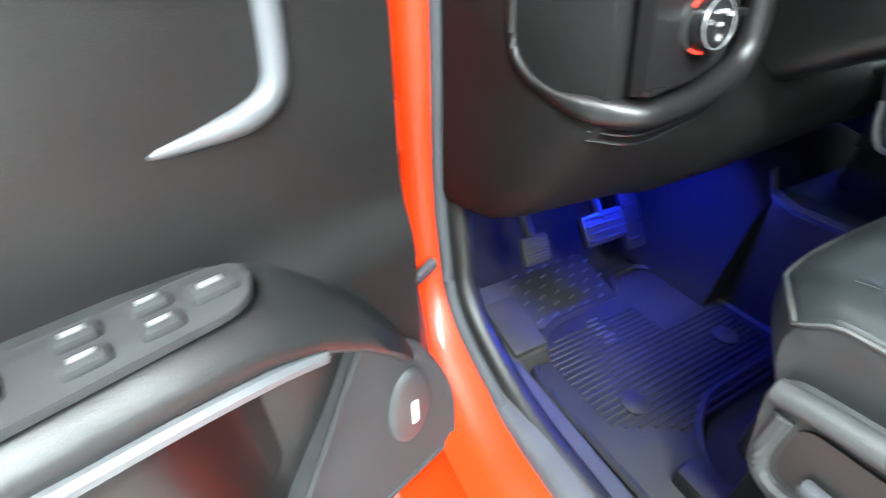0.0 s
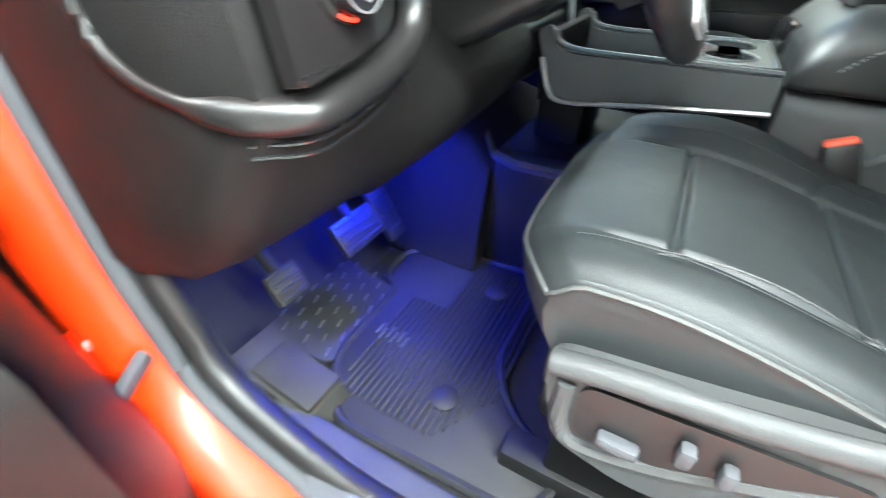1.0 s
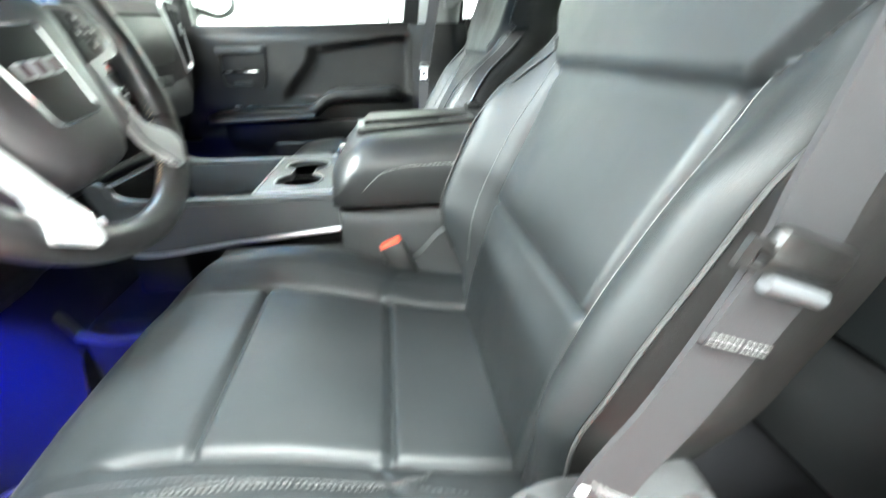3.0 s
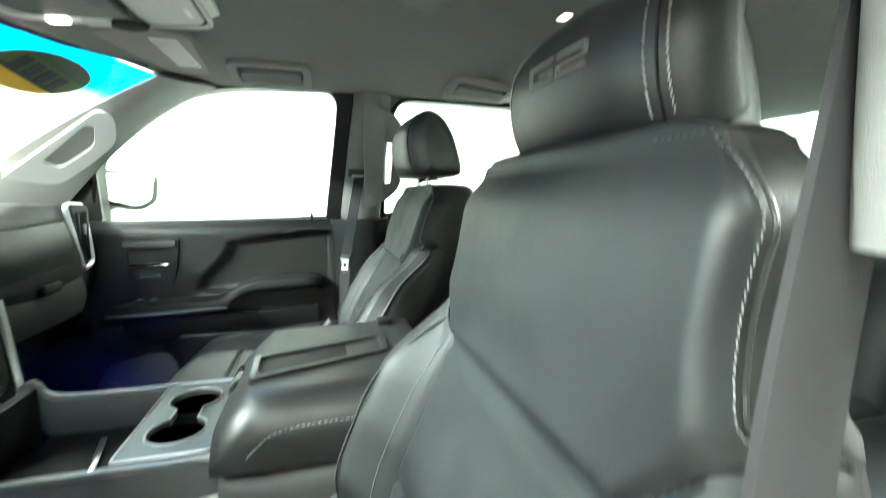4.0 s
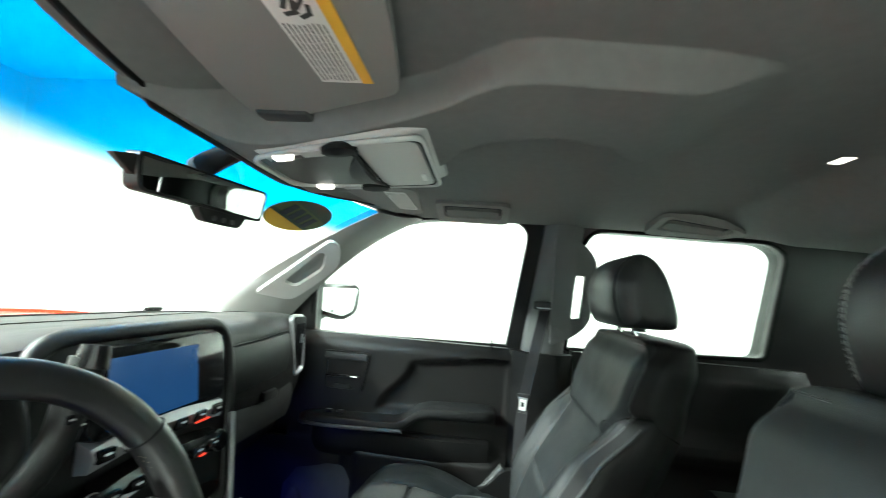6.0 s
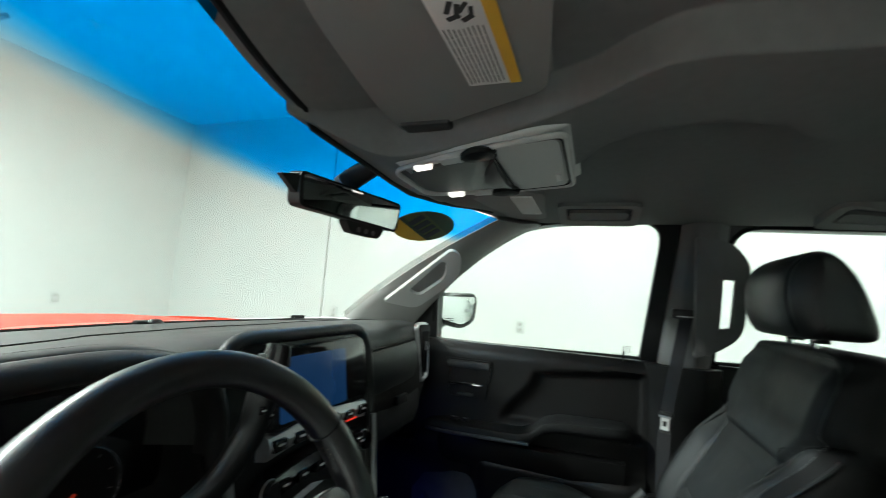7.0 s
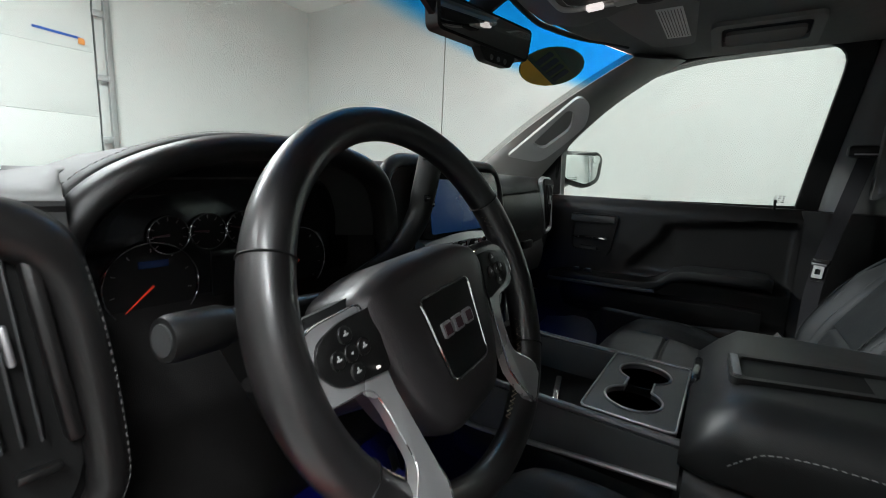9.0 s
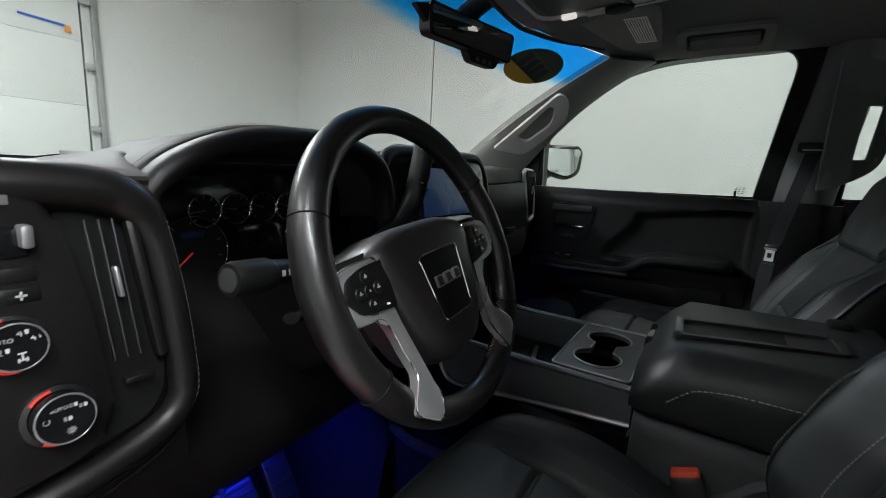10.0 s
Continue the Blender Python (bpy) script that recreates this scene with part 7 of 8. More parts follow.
# ---------------------------------------------------------------- overhead fittings
def overhead():
    oc = thing("overhead_console", (0, 0.02, 1.76), "grey overhead console with two lit reading lamps", "overhead console")
    Z = 1.716

    def slope(c):
        k = (c.y + 0.165) / 0.355
        return Vector((-0.005 + (c.x + 0.005) * lerp(1.27, 0.95, k), -0.165 + 0.295 * k, c.z - 0.030 * k))

    rows = []
    for k in range(15):
        v = k / 14
        y = lerp(0.19, -0.165, v)
        half = 0.110 - 0.020 * (1 - step(0, 0.5, v)) - 0.012 * step(0.8, 1.0, v)
        z = Z + 0.012 * (1 - step(0, 0.18, v)) + 0.014 * step(0.88, 1.0, v)
        rows.append([(x - 0.005, y, zz) for x, zz in rounded([(-half - 0.003, 1.744), (-half, z + 0.004), (half, z + 0.004), (half + 0.003, 1.744)], [0.002, 0.014, 0.014, 0.002], 4)])
    s = Shape()
    s.loft(rows)
    part("housing", s, CONSOLEGREY, oc, "light grey plastic housing", 50, slope)
    # Flat dark plate; its colour gives the shade of a deep recess
    s = Shape()
    s.prism(rounded([(-0.066, 0.150), (0.066, 0.150), (0.078, -0.02), (-0.078, -0.02)], 0.03), 0.006, Matrix.Translation((-0.005, 0, Z - 0.0015)))
    part("recess", s, PLASTIC, oc, "dark plate painting the shaded switch recess", 40, slope)
    rows = [[(-0.005 + x, lerp(0.03, -0.10, v), Z + 0.001 - 0.014 * math.sin(math.pi * v)) for x in (-0.06, 0.06)] for v in (k / 8 for k in range(9))]
    s = Shape()
    s.sheet(lambda u, v: (lerp(-0.085, 0.075, u), lerp(-0.025, -0.035 + 0.045 * math.sin(math.pi * u), v), Z - 0.004 - 0.010 * math.sin(math.pi * u)), 12, 4, (0, 0, 0.006))
    part("grip", s, SEATPLASTIC, oc, "", 40, slope)
    s = Shape()
    s.prism(rounded([(-0.098, -0.03), (0.098, -0.03), (0.092, -0.140), (-0.092, -0.140)], 0.018), 0.004, Matrix.Translation((-0.005, 0, Z)))
    lid = part("glasses_bin_lid", s, CONSOLEGREY, oc, "light grey flip-down bin lid", 40, slope)
    s = Shape()
    s.tube([(x, y, Z + 0.001) for x, y in rounded([(-0.104, -0.026), (0.094, -0.026), (0.089, -0.145), (-0.099, -0.145)], 0.018)], 0.0018, 6, closed=True)
    part("lid_gap", s, DARK, lid, "", 40, slope)
    s = Shape()
    s.box((0.045, -0.125, Z - 0.001), (0.03, 0.010, 0.003), 0.001)
    part("lid_label", s, PAPER, lid, "", 40, slope)
    for sx in (-1, 1):
        s = Shape()
        s.box((-0.005 + sx * 0.084, 0.105, Z - 0.002), (0.018, 0.034, 0.010), 0.004)
        part("reading_lamp", s, LAMPGLOW, oc, "lit reading lamp", 40, slope)
        s = Shape()
        s.box((-0.005 + sx * 0.090, 0.045, Z - 0.001), (0.024, 0.045, 0.008), 0.003)
        part("lamp_button", s, CONSOLEGREY, oc, "", 40, slope)
        s = Shape()
        s.lathe([(0.001, 0.006), (0.016, 0.005), (0.022, 0.0), (0.020, -0.006), (0.001, -0.010)], Matrix.Translation((-0.005 + sx * 0.094, -0.005, Z - 0.001)) @ Matrix.Diagonal((0.9, 1.5, 1, 1)), 18)
        part("clip", s, DARK, oc, "black clip", 40, slope)
    s = Shape()
    s.tube([(x - 0.005, y, Z + 0.0015) for x, y in rounded([(-0.080, 0.172), (0.080, 0.172), (0.103, 0.04), (0.101, -0.152), (-0.101, -0.152), (-0.103, 0.04)], [0.03, 0.03, 0.06, 0.02, 0.02, 0.06], 6)], 0.0045, 8, closed=True)
    part("rim", s, CONSOLEGREY, oc, "rounded light grey rim", 50, slope)
    # sun visors
    for sx, lab in ((-1, "grey cloth sun visor with a printed warning label"), (1, "grey cloth sun visor folded up on the passenger side")):
        vis = thing("sun_visor", (sx * 0.38, 0.0, 1.76), lab, "sun visor", "sun visors")
        out = rounded([(0.105, 0.082), (0.20, 0.084), (0.40, 0.050), (0.60, -0.03), (0.60, -0.17), (0.36, -0.158), (0.212, -0.138)], [0.012, 0.05, 0.05, 0.03, 0.03, 0.05, 0.02], 5)
        if sx > 0:
            out = rounded([(0.105, 0.082), (0.20, 0.084), (0.33, 0.062), (0.49, 0.02), (0.49, -0.066), (0.33, -0.080), (0.212, -0.090)], [0.012, 0.05, 0.05, 0.03, 0.03, 0.05, 0.02], 5)
        s = Shape()
        s.prism([(sx * a, b) for a, b in out], 0.014, Matrix.Translation((0, 0, 1.737 if sx < 0 else 1.722)), 0.004)
        body = part("visor_body", s, VISORCLOTH, vis, "", 50)
        zb = 1.7365 if sx < 0 else 1.7215
        lx0, lx1, ly0, ly1 = (-0.395, -0.238, -0.112, -0.054) if sx < 0 else (0.23, 0.42, -0.062, -0.014)
        s = Shape()
        s.box(((lx0 + lx1) / 2, (ly0 + ly1) / 2, zb), (lx1 - lx0, ly1 - ly0, 0.001), 0)
        card = part("warning_label", s, PAPER, body, "white printed label")
        if sx < 0:
            s = Shape()
            s.box(((lx0 + lx1) / 2, ly0 + 0.005, zb - 0.0006), (lx1 - lx0, 0.012, 0.001), 0)
            part("label_edge", s, YELLOW, card, "yellow edge band")
            s = Shape()
            for r in range(9):
                y = ly0 + 0.017 + 0.0046 * r
                n = 7
                for q in range(n):
                    s.box((lerp(lx0 + 0.052, lx1 - 0.005, (q + 0.5) / n), y, zb - 0.0006), (0.0125 + 0.003 * math.sin(3 * q + r), 0.0011, 0.0008), 0)
            part("print", s, INK, card)
            s = Shape()
            for q, (bx, by, bw, bh, bt) in enumerate(((0.024, 0.040, 0.016, 0.005, 0.5), (0.030, 0.034, 0.018, 0.005, 0.3), (0.026, 0.028, 0.014, 0.004, 0.7), (0.037, 0.039, 0.005, 0.013, -0.3), (0.040, 0.027, 0.005, 0.012, -0.5), (0.032, 0.022, 0.012, 0.004, 0.2))):
                s.box((lx0 + bx, ly0 + by, zb - 0.0006 - 0.0001 * q), (bw, bh, 0.0008), 0, Euler((0, 0, bt)).to_matrix())
            part("pictogram", s, INK, card)
        else:
            s = Shape()
            for r in range(8):
                s.box((0.325, ly0 + 0.005 + 0.0055 * r, zb - 0.0006), (0.17, 0.0012, 0.0008), 0)
            part("print", s, SEATPLASTIC, card)
        s = Shape()
        s.box((sx * 0.138, 0.038, zb + 0.001), (0.030, 0.074, 0.012), 0.004)
        part("visor_clip", s, SEATPLASTIC, vis, "grey visor clip")
    # grab handles along the roof rail
    for hy in (-0.20, -0.84):
        g = thing("grab_handle", (0.61, hy, 1.76), "grey folded grab handle on the roof edge", "grab handle", "roof grab handles")
        drop = lambda a, b, w: Vector((a, b, roof_z(a, b) - 0.010 - 0.10 * (a - 0.53) + w))
        s = Shape()
        s.plate(rounded([(0.53, hy + 0.11), (0.69, hy + 0.11), (0.69, hy - 0.11), (0.53, hy - 0.11)], 0.025), [rounded([(0.55, hy + 0.088), (0.645, hy + 0.088), (0.645, hy - 0.088), (0.55, hy - 0.088)], 0.016)], drop, 0.022)
        part("handle_frame", s, VISORCLOTH, g, "grey handle frame")
        # Inner plate coloured dark to draw the handle recess's shade
        s = Shape()
        s.plate(rounded([(0.549, hy + 0.089), (0.646, hy + 0.089), (0.646, hy - 0.089), (0.549, hy - 0.089)], 0.016), [], lambda a, b, w: drop(a, b, w + 0.012), 0.004)
        part("handle_cup", s, SEAL, g, "dark plate painting the shade behind the handle")
        s = Shape()
        s.plate(rounded([(0.585, hy + 0.080), (0.640, hy + 0.080), (0.640, hy - 0.080), (0.585, hy - 0.080)], 0.014), [], lambda a, b, w: drop(a, b, w + 0.001), 0.009)
        part("handle_bar", s, PILLARCLOTH, g, "dark grey folded grip")
    # rear dome lamps
    for dx in (0.058, -0.057):
        d = thing("dome_lamp", (dx, -0.81, 1.77), "small lit dome lamp in the headliner", "dome lamp", "rear dome lamps")
        s = Shape()
        s.box((dx, -0.82, 1.782), (0.036, 0.022, 0.012), 0.004)
        part("lens", s, LAMPGLOW, d, "lit lens")
        s = Shape()
        s.plate(rounded([(dx - 0.024, -0.804), (dx + 0.024, -0.804), (dx + 0.024, -0.836), (dx - 0.024, -0.836)], 0.008), [rounded([(dx - 0.018, -0.809), (dx + 0.018, -0.809), (dx + 0.018, -0.831), (dx - 0.018, -0.831)], 0.005)], lambda a, b, w: Vector((a, b, 1.778 + w)), 0.006)
        part("bezel", s, VISORCLOTH, d)


overhead()


def mirrors():
    m = thing("rear_view_mirror", (-0.02, 0.24, 1.75), "black rear-view mirror on a windshield mount", "rear-view mirror")
    L, R = Vector((-0.148, 0.245, 1.649)), Vector((0.112, 0.190, 1.647))
    right = (R - L).normalized()
    up = Vector((0.05, -0.10, 1)).normalized()
    fr = basis((L + R) / 2, right, up)
    out = rounded([(-0.131, 0.027), (0.131, 0.030), (0.127, -0.030), (-0.122, -0.029)], 0.012, 5)
    s = Shape()
    s.prism(out, -0.030, fr, 0)
    body = part("mirror_housing", s, DARK, m, "black housing", 50)
    s = Shape()
    s.prism([(a * 0.955, b * 0.86) for a, b in out], 0.0015, fr)
    part("mirror_glass", s, DARKMIRROR, body, "dark mirror glass")
    s = Shape()
    s.prism(rounded([(-0.02, -0.03), (0.09, -0.03), (0.075, -0.052), (0.0, -0.052)], 0.008), -0.02, fr, 0)
    pod = part("button_pod", s, DARK, body)
    for k in range(3):
        s = Shape()
        s.lathe([(0.001, 0), (0.005, 0), (0.004, 0.0015), (0.001, 0.002)], fr @ Matrix.Translation((0.018 + 0.02 * k, -0.043, 0.0)), 12)
        part("button", s, SEATPLASTIC, pod)
    s = Shape()
    s.tube(smooth_line([(-0.02, 0.245, 1.655), (0.0, 0.262, 1.685), (0.03, 0.262, 1.71), (0.055, 0.235, 1.742)], 5), 0.016, 10, flat=1.4)
    part("mount", s, DARK, m, "black mount arm")
    s = Shape()
    s.prism(rounded([(-0.165, 0.012), (-0.13, 0.02), (-0.13, -0.012)], 0.004), -0.012, fr)
    part("sensor_fin", s, DARK, m)
    # outside mirror on the passenger side
    o = thing("door_mirror", (0.98, 0.37, 1.35), "black outside mirror beyond the passenger window", "door mirror")
    fr = basis((1.03, 0.338, 1.438), (0.873, -0.487, 0), (0, 0.05, 1)) @ Matrix.Diagonal((1.25, 1, 1, 1))
    out = rounded([(-0.090, 0.062), (0.070, 0.068), (0.088, 0.045), (0.078, -0.045), (0.02, -0.072), (-0.085, -0.045)], [0.015, 0.02, 0.02, 0.03, 0.02, 0.02], 5)
    rows = [[fr @ Vector((a * f, b * f, d)) for a, b in out] for d, f in ((0.004, 1.02), (0.0, 1.08), (-0.02, 1.10), (-0.05, 1.0), (-0.085, 0.75), (-0.10, 0.4))]
    s = Shape()
    s.loft(rows)
    shell_ob = part("mirror_shell", s, GLOSSBLACK, o, "gloss black shell", 60)
    s = Shape()
    s.prism([(a * 0.84, b * 0.84) for a, b in out], 0.002, fr @ Matrix.Translation((0, 0, 0.0035)))
    glass_ob = part("mirror_glass", s, MIRROR, shell_ob, "bright mirror glass")
    s = Shape()
    s.lathe([(0.001, 0.0), (0.016, 0.0), (0.0165, 0.002), (0.001, 0.003)], fr @ Matrix.Translation((0.062, 0.042, 0.0055)), 20)
    part("blind_spot_mirror", s, MIRROR, glass_ob, "small round blind spot mirror")
    s = Shape()
    for k in range(2):
        s.box(fr @ Vector((-0.02, -0.036 - 0.007 * k, 0.0062)), (0.07 - 0.02 * k, 0.0008, 0.003), 0)
    part("print", s, SEATPLASTIC, glass_ob)
    s = Shape()
    s.tube([(0.86, 0.42, 1.36), (0.95, 0.40, 1.37), (1.03, 0.37, 1.40)], 0.02, 8)
    part("arm", s, GLOSSBLACK, o)
    s = Shape()
    s.prism(rounded([(0.50, 1.345), (0.355, 1.335), (0.365, 1.53), (0.42, 1.50)], 0.01), 0.014, basis((0.852, 0, 0), (0, 1, 0), (0, 0, 1)))
    solid("sail_panel", s, PLASTIC, "black triangular sail panel at the window corner", "sail panel", "structure")
    # oval price sticker on the windshield
    st = thing("windshield_sticker", (0.43, 0.28, 1.69), "oval dark green and yellow sticker on the windshield", "sticker")
    c = Vector((0.400, 0.258, 1.688))
    ru = (glass_point(0.84, 0.85) - glass_point(0.80, 0.85)).normalized()
    uu = (glass_point(0.82, 0.9) - glass_point(0.82, 0.8)).normalized()
    fr = basis(c + Vector((0, -0.006, -0.008)), ru, uu)
    oval = [(0.112 * math.cos(2 * math.pi * k / 36), 0.070 * math.sin(2 * math.pi * k / 36)) for k in range(36)]
    s = Shape()
    s.prism(oval, 0.001, fr)
    part("face", s, STICKER, st, "dark green oval face")
    s = Shape()
    low = [(a * 0.97, b * 0.97) for a, b in oval if b + 0.30 * a < -0.022]
    s.prism(low, 0.001, fr @ Matrix.Translation((0, 0, 0.0012)))
    part("lower_band", s, YELLOW, st, "yellow lower band")
    s = Shape()
    s.prism([(a * 0.97, b * 0.97) for a, b in oval if abs(b + 0.30 * a - 0.004) < 0.034], 0.001, fr @ Matrix.Translation((0, 0, 0.0006)))
    part("middle_band", s, OLIVE, st, "olive green middle band")
    s = Shape()
    for k in range(4):
        x, z = -0.066 + 0.036 * k, 0.018 - 0.010 * k
        s.prism(rounded([(x, z + 0.024), (x + 0.024, z + 0.020), (x + 0.018, z - 0.026), (x - 0.006, z - 0.022)], 0.004), 0.001, fr @ Matrix.Translation((0, 0, 0.0024)))
    part("print", s, NAVY, st, "blurred dark print")
    # grab handle on the windshield pillar
    h = thing("pillar_handle", (0.62, 0.38, 1.52), "pale grey grab handle on the windshield pillar", "grab handle")
    a, b = Vector((0.628, 0.492, 1.456)), Vector((0.651, 0.265, 1.623))
    d = (b - a).normalized()
    side = Vector((0.55, -0.45, -0.55)).normalized()
    side = (side - d * side.dot(d)).normalized()
    n = d.cross(side)
    base = lambda p, q, k=0.0: a + d * p + side * q + n * k
    s = Shape()
    loop_o = rounded([(0.025, -0.006), (0.312, -0.026), (0.326, 0.012), (0.283, 0.066), (0.190, 0.078), (0.095, 0.080)], [0.008, 0.02, 0.02, 0.03, 0.05, 0.03], 5)
    loop_i = rounded([(0.115, 0.010), (0.262, -0.012), (0.274, 0.004), (0.236, 0.046), (0.130, 0.048)], [0.012, 0.012, 0.010, 0.02, 0.02], 5)
    sign = -1 if n.x > 0 else 1
    s.plate(loop_o, [loop_i], lambda p, q, w: base(p, q, sign * (0.012 + w)), 0.022)
    part("grip", s, CONSOLEGREY, h, "", 40)
    s = Shape()
    s.plate(loop_i, [], lambda p, q, w: base(p, q, sign * (0.004 + w)), 0.004)
    part("cup", s, GREYTRIM, h)


mirrors()


# ---------------------------------------------------------------- footwell
def footwell():
    mat_ob = thing("floor_mat", (-0.45, 0.15, FLOOR), "black rubber floor mat with raised ribs", "floor mat")
    out = rounded([(-0.700, 0.275), (-0.690, -0.03), (-0.62, -0.06), (-0.545, 0.06), (-0.46, 0.10), (-0.205, 0.10), (-0.215, 0.30), (-0.27, 0.42), (-0.37, 0.415), (-0.40, 0.365), (-0.60, 0.36)], [0.03, 0.03, 0.03, 0.05, 0.03, 0.03, 0.05, 0.03, 0.03, 0.02, 0.04], 4)
    Z = FLOOR + 0.003
    s = Shape()
    s.prism(out, 0.016, Matrix.Translation((0, 0, Z)), 0.004)
    part("mat_base", s, RUBBERMAT, mat_ob, "", 50)
    s = Shape()
    s.tube([(x, y, Z + 0.016) for x, y in out], 0.008, 6, closed=True)
    part("raised_edge", s, RUBBERMAT, mat_ob)
    for k in range(22):
        y = 0.075 + 0.0115 * k
        x0 = -0.655 + (0.10 * step(0.14, 0.07, y)) + 0.10 * step(0.30, 0.34, y)
        x1 = -0.235 if y < 0.24 else -0.40
        s = Shape()
        s.box(((x0 + x1) / 2, y, Z + 0.018), (x1 - x0, 0.0055, 0.006), 0.0018, seg=1)
        part("rib", s, RUBBERMAT, mat_ob)
    for x, y in ((-0.585, 0.145), (-0.305, 0.172)):
        s = Shape()
        s.lathe([(0.001, 0), (0.024, 0), (0.024, 0.006), (0.019, 0.010), (0.001, 0.011)], pose(x, y, Z + 0.016), 20)
        part("mat_stud", s, RUBBERMAT, mat_ob)
    s = Shape()
    for k in range(6):
        s.box((-0.52 + 0.008 * (k % 2), 0.265 + 0.012 * k, Z + 0.023), (0.028, 0.004, 0.002), 0.0005)
    part("mat_print", s, SCUFF, mat_ob, "small worn pale mark")
    # heel plate with raised treads on the toe board
    heel = thing("tread_plate", (-0.5, 0.42, FLOOR), "dark tread plate with bright raised bars below the pedals", "tread plate")
    s = Shape()
    s.prism(rounded([(-0.625, 0.355), (-0.40, 0.355), (-0.38, 0.60), (-0.63, 0.60)], 0.03), 0.008, Matrix.Translation((0, 0, FLOOR)), 0.002)
    part("plate", s, RUBBERMAT, heel, "", 40, lambda c: Vector((c.x, c.y, c.z + 0.01 + 0.16 * (c.y - 0.355))))
    for r in range(9):
        for q in range(8):
            x, y = -0.605 + 0.042 * q + 0.021 * (r % 2), 0.375 + 0.025 * r
            if x > -0.39:
                continue
            s = Shape()
            s.box((x, y, FLOOR + 0.0195 + 0.16 * (y - 0.355)), (0.021, 0.0032, 0.003), 0.001, Euler((0.16, 0, 0.30)).to_matrix(), 1)
            part("tread", s, PIPEGREY, heel)
    # pedals
    for name, lab, c, size, rot in (("brake_pedal", "black rubber brake pedal in blue light", (-0.475, 0.385, 0.785), (0.105, 0.014, 0.062), 52), ("accelerator_pedal", "black accelerator pedal in blue light", (-0.345, 0.43, 0.755), (0.055, 0.014, 0.15), 58), ("parking_pedal", "worn grey parking brake pedal pad", (-0.655, 0.37, 0.80), (0.055, 0.014, 0.05), 60)):
        pd = thing(name, c, lab, "pedal")
        turn = Euler((radians(90 - rot) * -1, 0, 0)).to_matrix()
        part("pad", Shape().box(c, size, 0.005, turn), FOOTREST if name == "parking_pedal" else PLASTIC, pd)
        for k in range(4):
            off = turn @ Vector((0, -0.008, lerp(-size[2] * 0.35, size[2] * 0.35, k / 3)))
            part("rib", Shape().box(Vector(c) + off, (size[0] * 0.85, 0.004, 0.005), 0.001, turn, 1), RUBBERMAT, pd)
        part("arm", Shape().tube(smooth_line([Vector(c) + Vector((0, 0.008, 0.01)), Vector(c) + Vector((0, 0.06, 0.08)), Vector(c) + Vector((0, 0.10, 0.26))], 4), 0.010, 8), DARK, pd)
    # foot rest
    fr = thing("foot_rest", (-0.69, 0.37, FLOOR), "grey plastic wedge foot rest beside the sill", "foot rest")
    s = Shape()
    s.loft([[(-0.725 - 0.01 * k, y, FLOOR), (-0.735 - 0.005 * k, y, z), (-0.655 + 0.02 * k, y, z), (-0.635 + 0.02 * k, y, FLOOR)] for y, z, k in ((0.285, 0.60, 0), (0.294, 0.622, 0), (0.36, 0.642, 0.2), (0.45, 0.67, 0.4))])
    part("wedge", s, FOOTREST, fr, "", 30)
    s = Shape()
    s.box((-0.692, 0.355, 0.643), (0.074, 0.120, 0.016), 0.006, Euler((0.19, 0, 0)).to_matrix())
    part("pad", s, FOOTREST, fr)
    # kick panel
    s = Shape()
    s.sheet(lambda u, v: (-0.797 + 0.03 * step(0.0, 1.0, u) * 0.5, lerp(0.375 + 0.05 * step(0.2, 0.8, v), 0.66, u), lerp(FLOOR, 0.97, v)), 8, 8, (-0.02, 0, 0))
    solid("kick_panel", s, PLASTIC, "dark kick panel ahead of the door opening", "kick panel", "structure")
    s = Shape()
    s.sheet(lambda u, v: (0.80, lerp(0.36, 0.72, u), lerp(FLOOR, 0.97, v)), 6, 6, (0.02, 0, 0))
    solid("kick_panel_right", s, PLASTIC, "dark kick panel beside the passenger footwell", "kick panel", "structure")
    for name, (x, y, z) in (("footwell_lamp", (-0.43, 0.36, 0.945)), ("footwell_lamp", (0.45, 0.45, 0.95))):
        lamp = thing(name, (x, y, z), "small blue footwell lamp under the dashboard", "footwell lamp", "footwell lamps")
        part("housing", Shape().box((x, y, z + 0.008), (0.18, 0.05, 0.012), 0.003), DARK, lamp)
        part("diode", Shape().box((x, y - 0.035, z - 0.004), (0.05, 0.012, 0.012), 0.003), BLUELED, lamp, "glowing blue diode")
    pm = thing("floor_mat", (0.45, 0.2, FLOOR), "black rubber floor mat on the passenger side", "floor mat")
    part("mat_base", Shape().prism(rounded([(0.23, 0.42), (0.72, 0.42), (0.72, -0.02), (0.26, -0.02)], 0.05), 0.014, Matrix.Translation((0, 0, FLOOR + 0.003)), 0.004), RUBBERMAT, pm)


footwell()


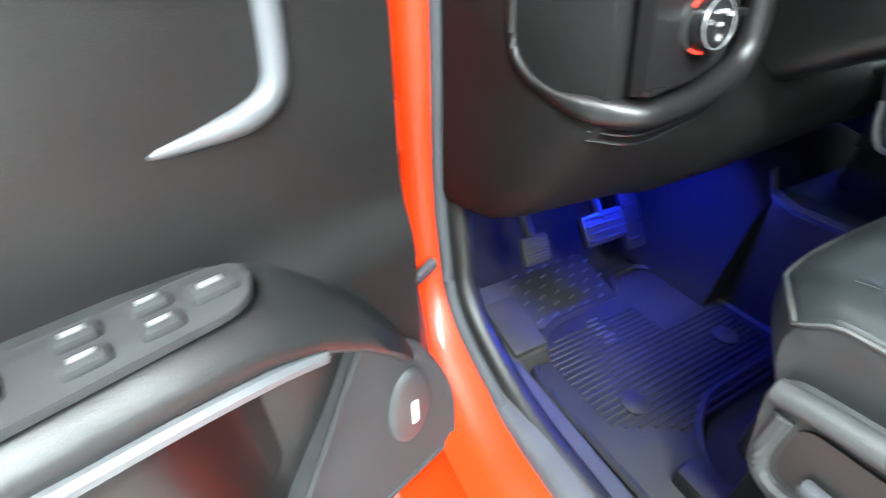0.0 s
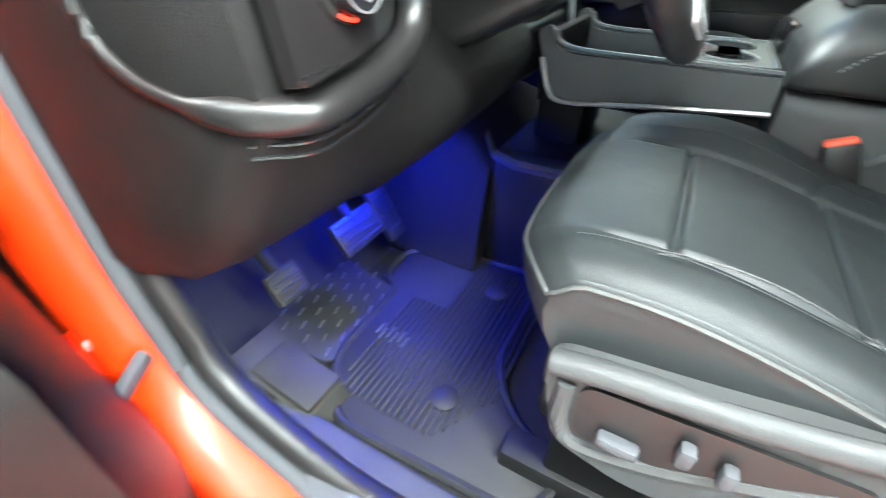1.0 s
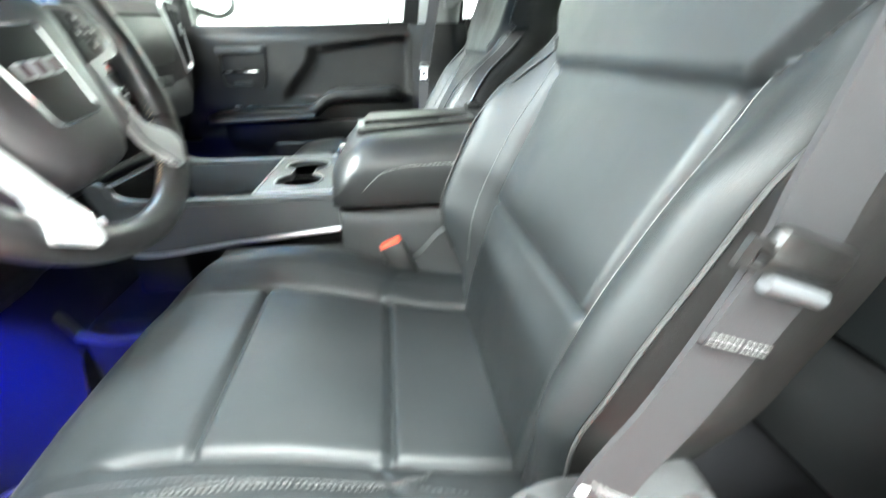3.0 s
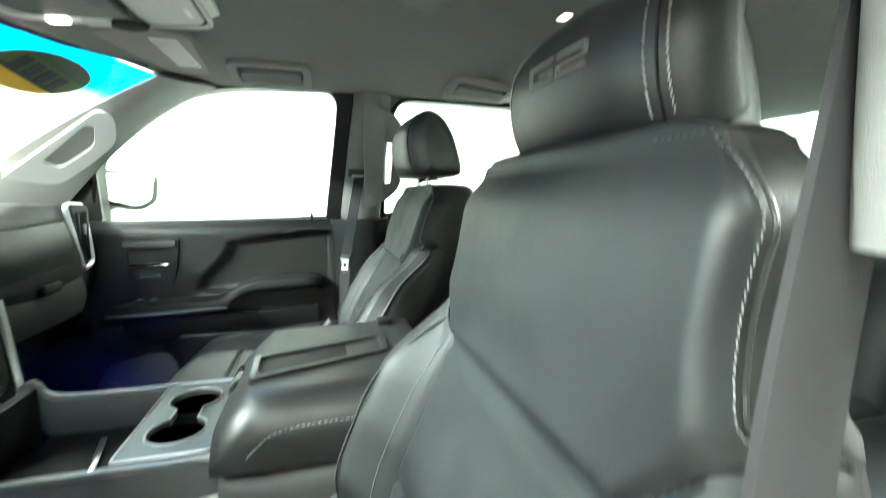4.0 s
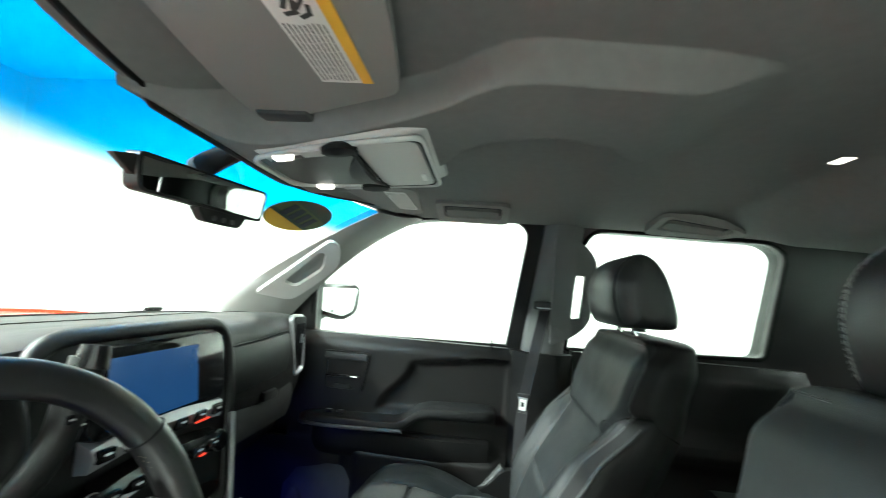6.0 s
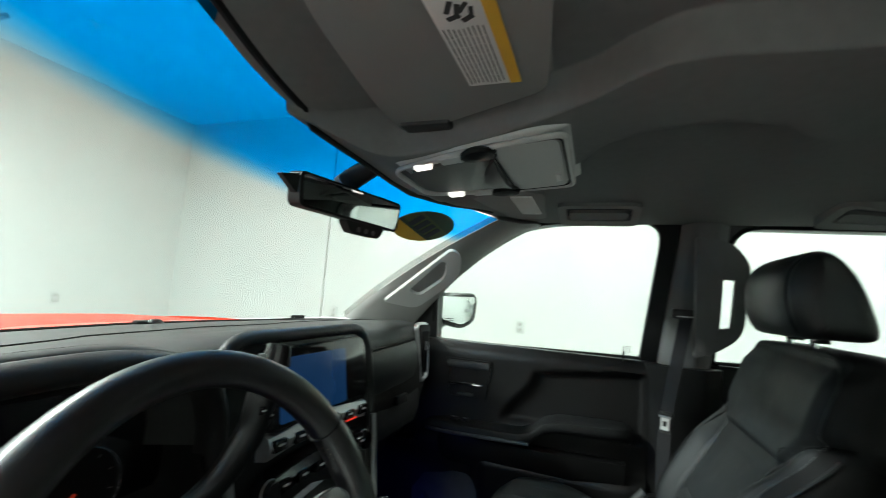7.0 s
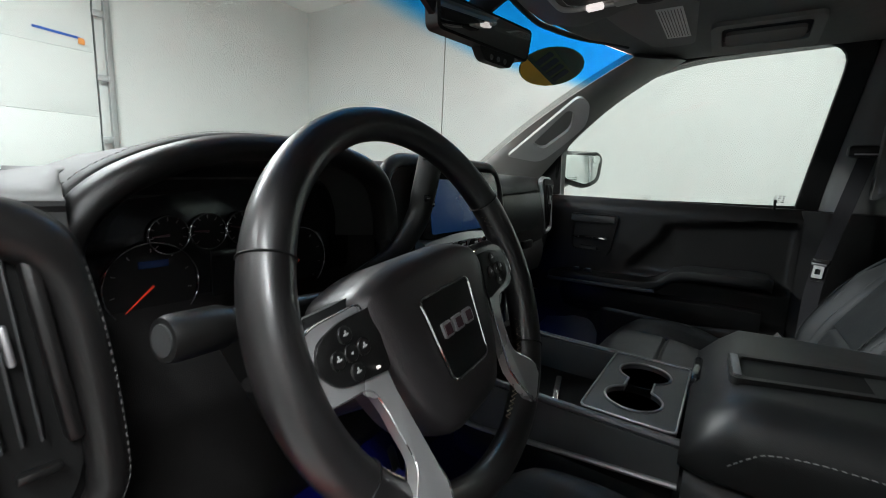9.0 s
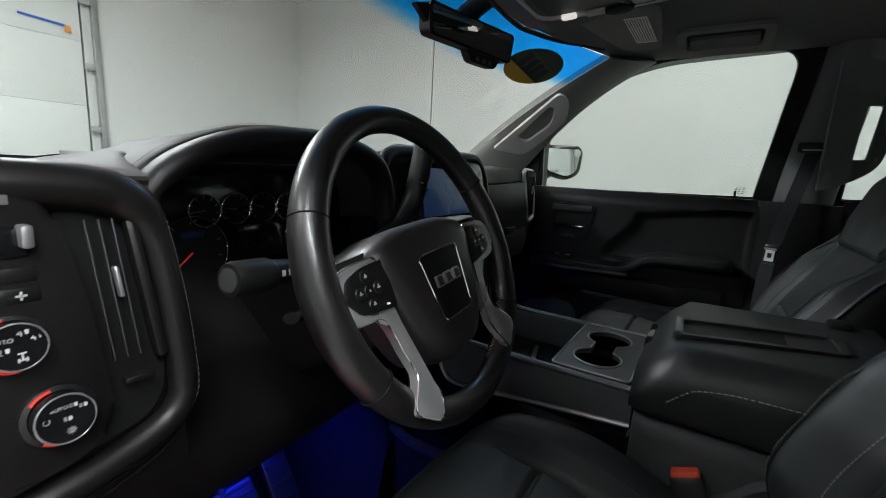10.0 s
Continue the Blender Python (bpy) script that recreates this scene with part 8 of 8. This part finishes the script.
# ---------------------------------------------------------------- rear bench
def bench():
    b = thing("rear_bench", (0, -1.35, FLOOR), "black leather rear bench with three headrests", "rear seat")
    for cx, w in ((-0.47, 0.46), (0.0, 0.44), (0.47, 0.46)):
        s = Shape()
        s.loft([[(cx + x, y, z) for x, z in rounded([(-w / 2, 0.86), (-w / 2, 1.01), (w / 2, 1.01), (w / 2, 0.86)], 0.04)] for y in (-1.45, -1.40, -0.96, -0.93)])
        part("cushion", s, LEATHER, b)
        s = Shape()
        s.loft([[(cx + x, -1.38 - 0.22 * (z - 0.95) + dy, z) for x, dy in rounded([(-w / 2, 0), (-w / 2 + 0.05, 0.03), (w / 2 - 0.05, 0.03), (w / 2, 0), (w / 2, -0.12), (-w / 2, -0.12)], 0.03)] for z in (0.95, 1.1, 1.3, 1.37, 1.385)])
        part("backrest", s, LEATHER, b)
        s = Shape()
        rows = []
        for k in range(9):
            e = -1 + k / 4
            f = math.sqrt(max(0.02, 1 - abs(e) ** 4))
            rows.append([(cx + e * 0.13, -1.50 + 0.045 * math.cos(w) * (0.5 + 0.5 * f), 1.45 + 0.062 * math.sin(w) * (0.5 + 0.5 * f)) for w in (2 * math.pi * q / 16 for q in range(16))])
        s.loft(rows)
        part("headrest", s, LEATHERSIDE, b)
        part("headrest_post", Shape().tube([(cx, -1.49, 1.36), (cx, -1.50, 1.42)], 0.03, 8, flat=0.3), CHROME, b)
    s = Shape()
    s.box((0, -1.2, 0.71), (1.3, 0.5, 0.26), 0.02)
    part("base", s, SEATPLASTIC, b)
    strap_ob = thing("seat_belt", (0.16, -1.6, 1.4), "grey rear belt lying over the bench back", "seat belt", "seat belts")
    part("webbing", strap([(0.22, -1.64, 1.36), (0.17, -1.60, 1.43), (0.12, -1.55, 1.47)], 0.05, (0, 1, 0.2)), BELT, strap_ob)
    s = Shape()
    s.box((0.0, -1.655, 1.352), (1.3, 0.12, 0.03), 0.01)
    solid("rear_shelf", s, PLASTIC, "black ledge below the rear window", "ledge", "structure")


bench()
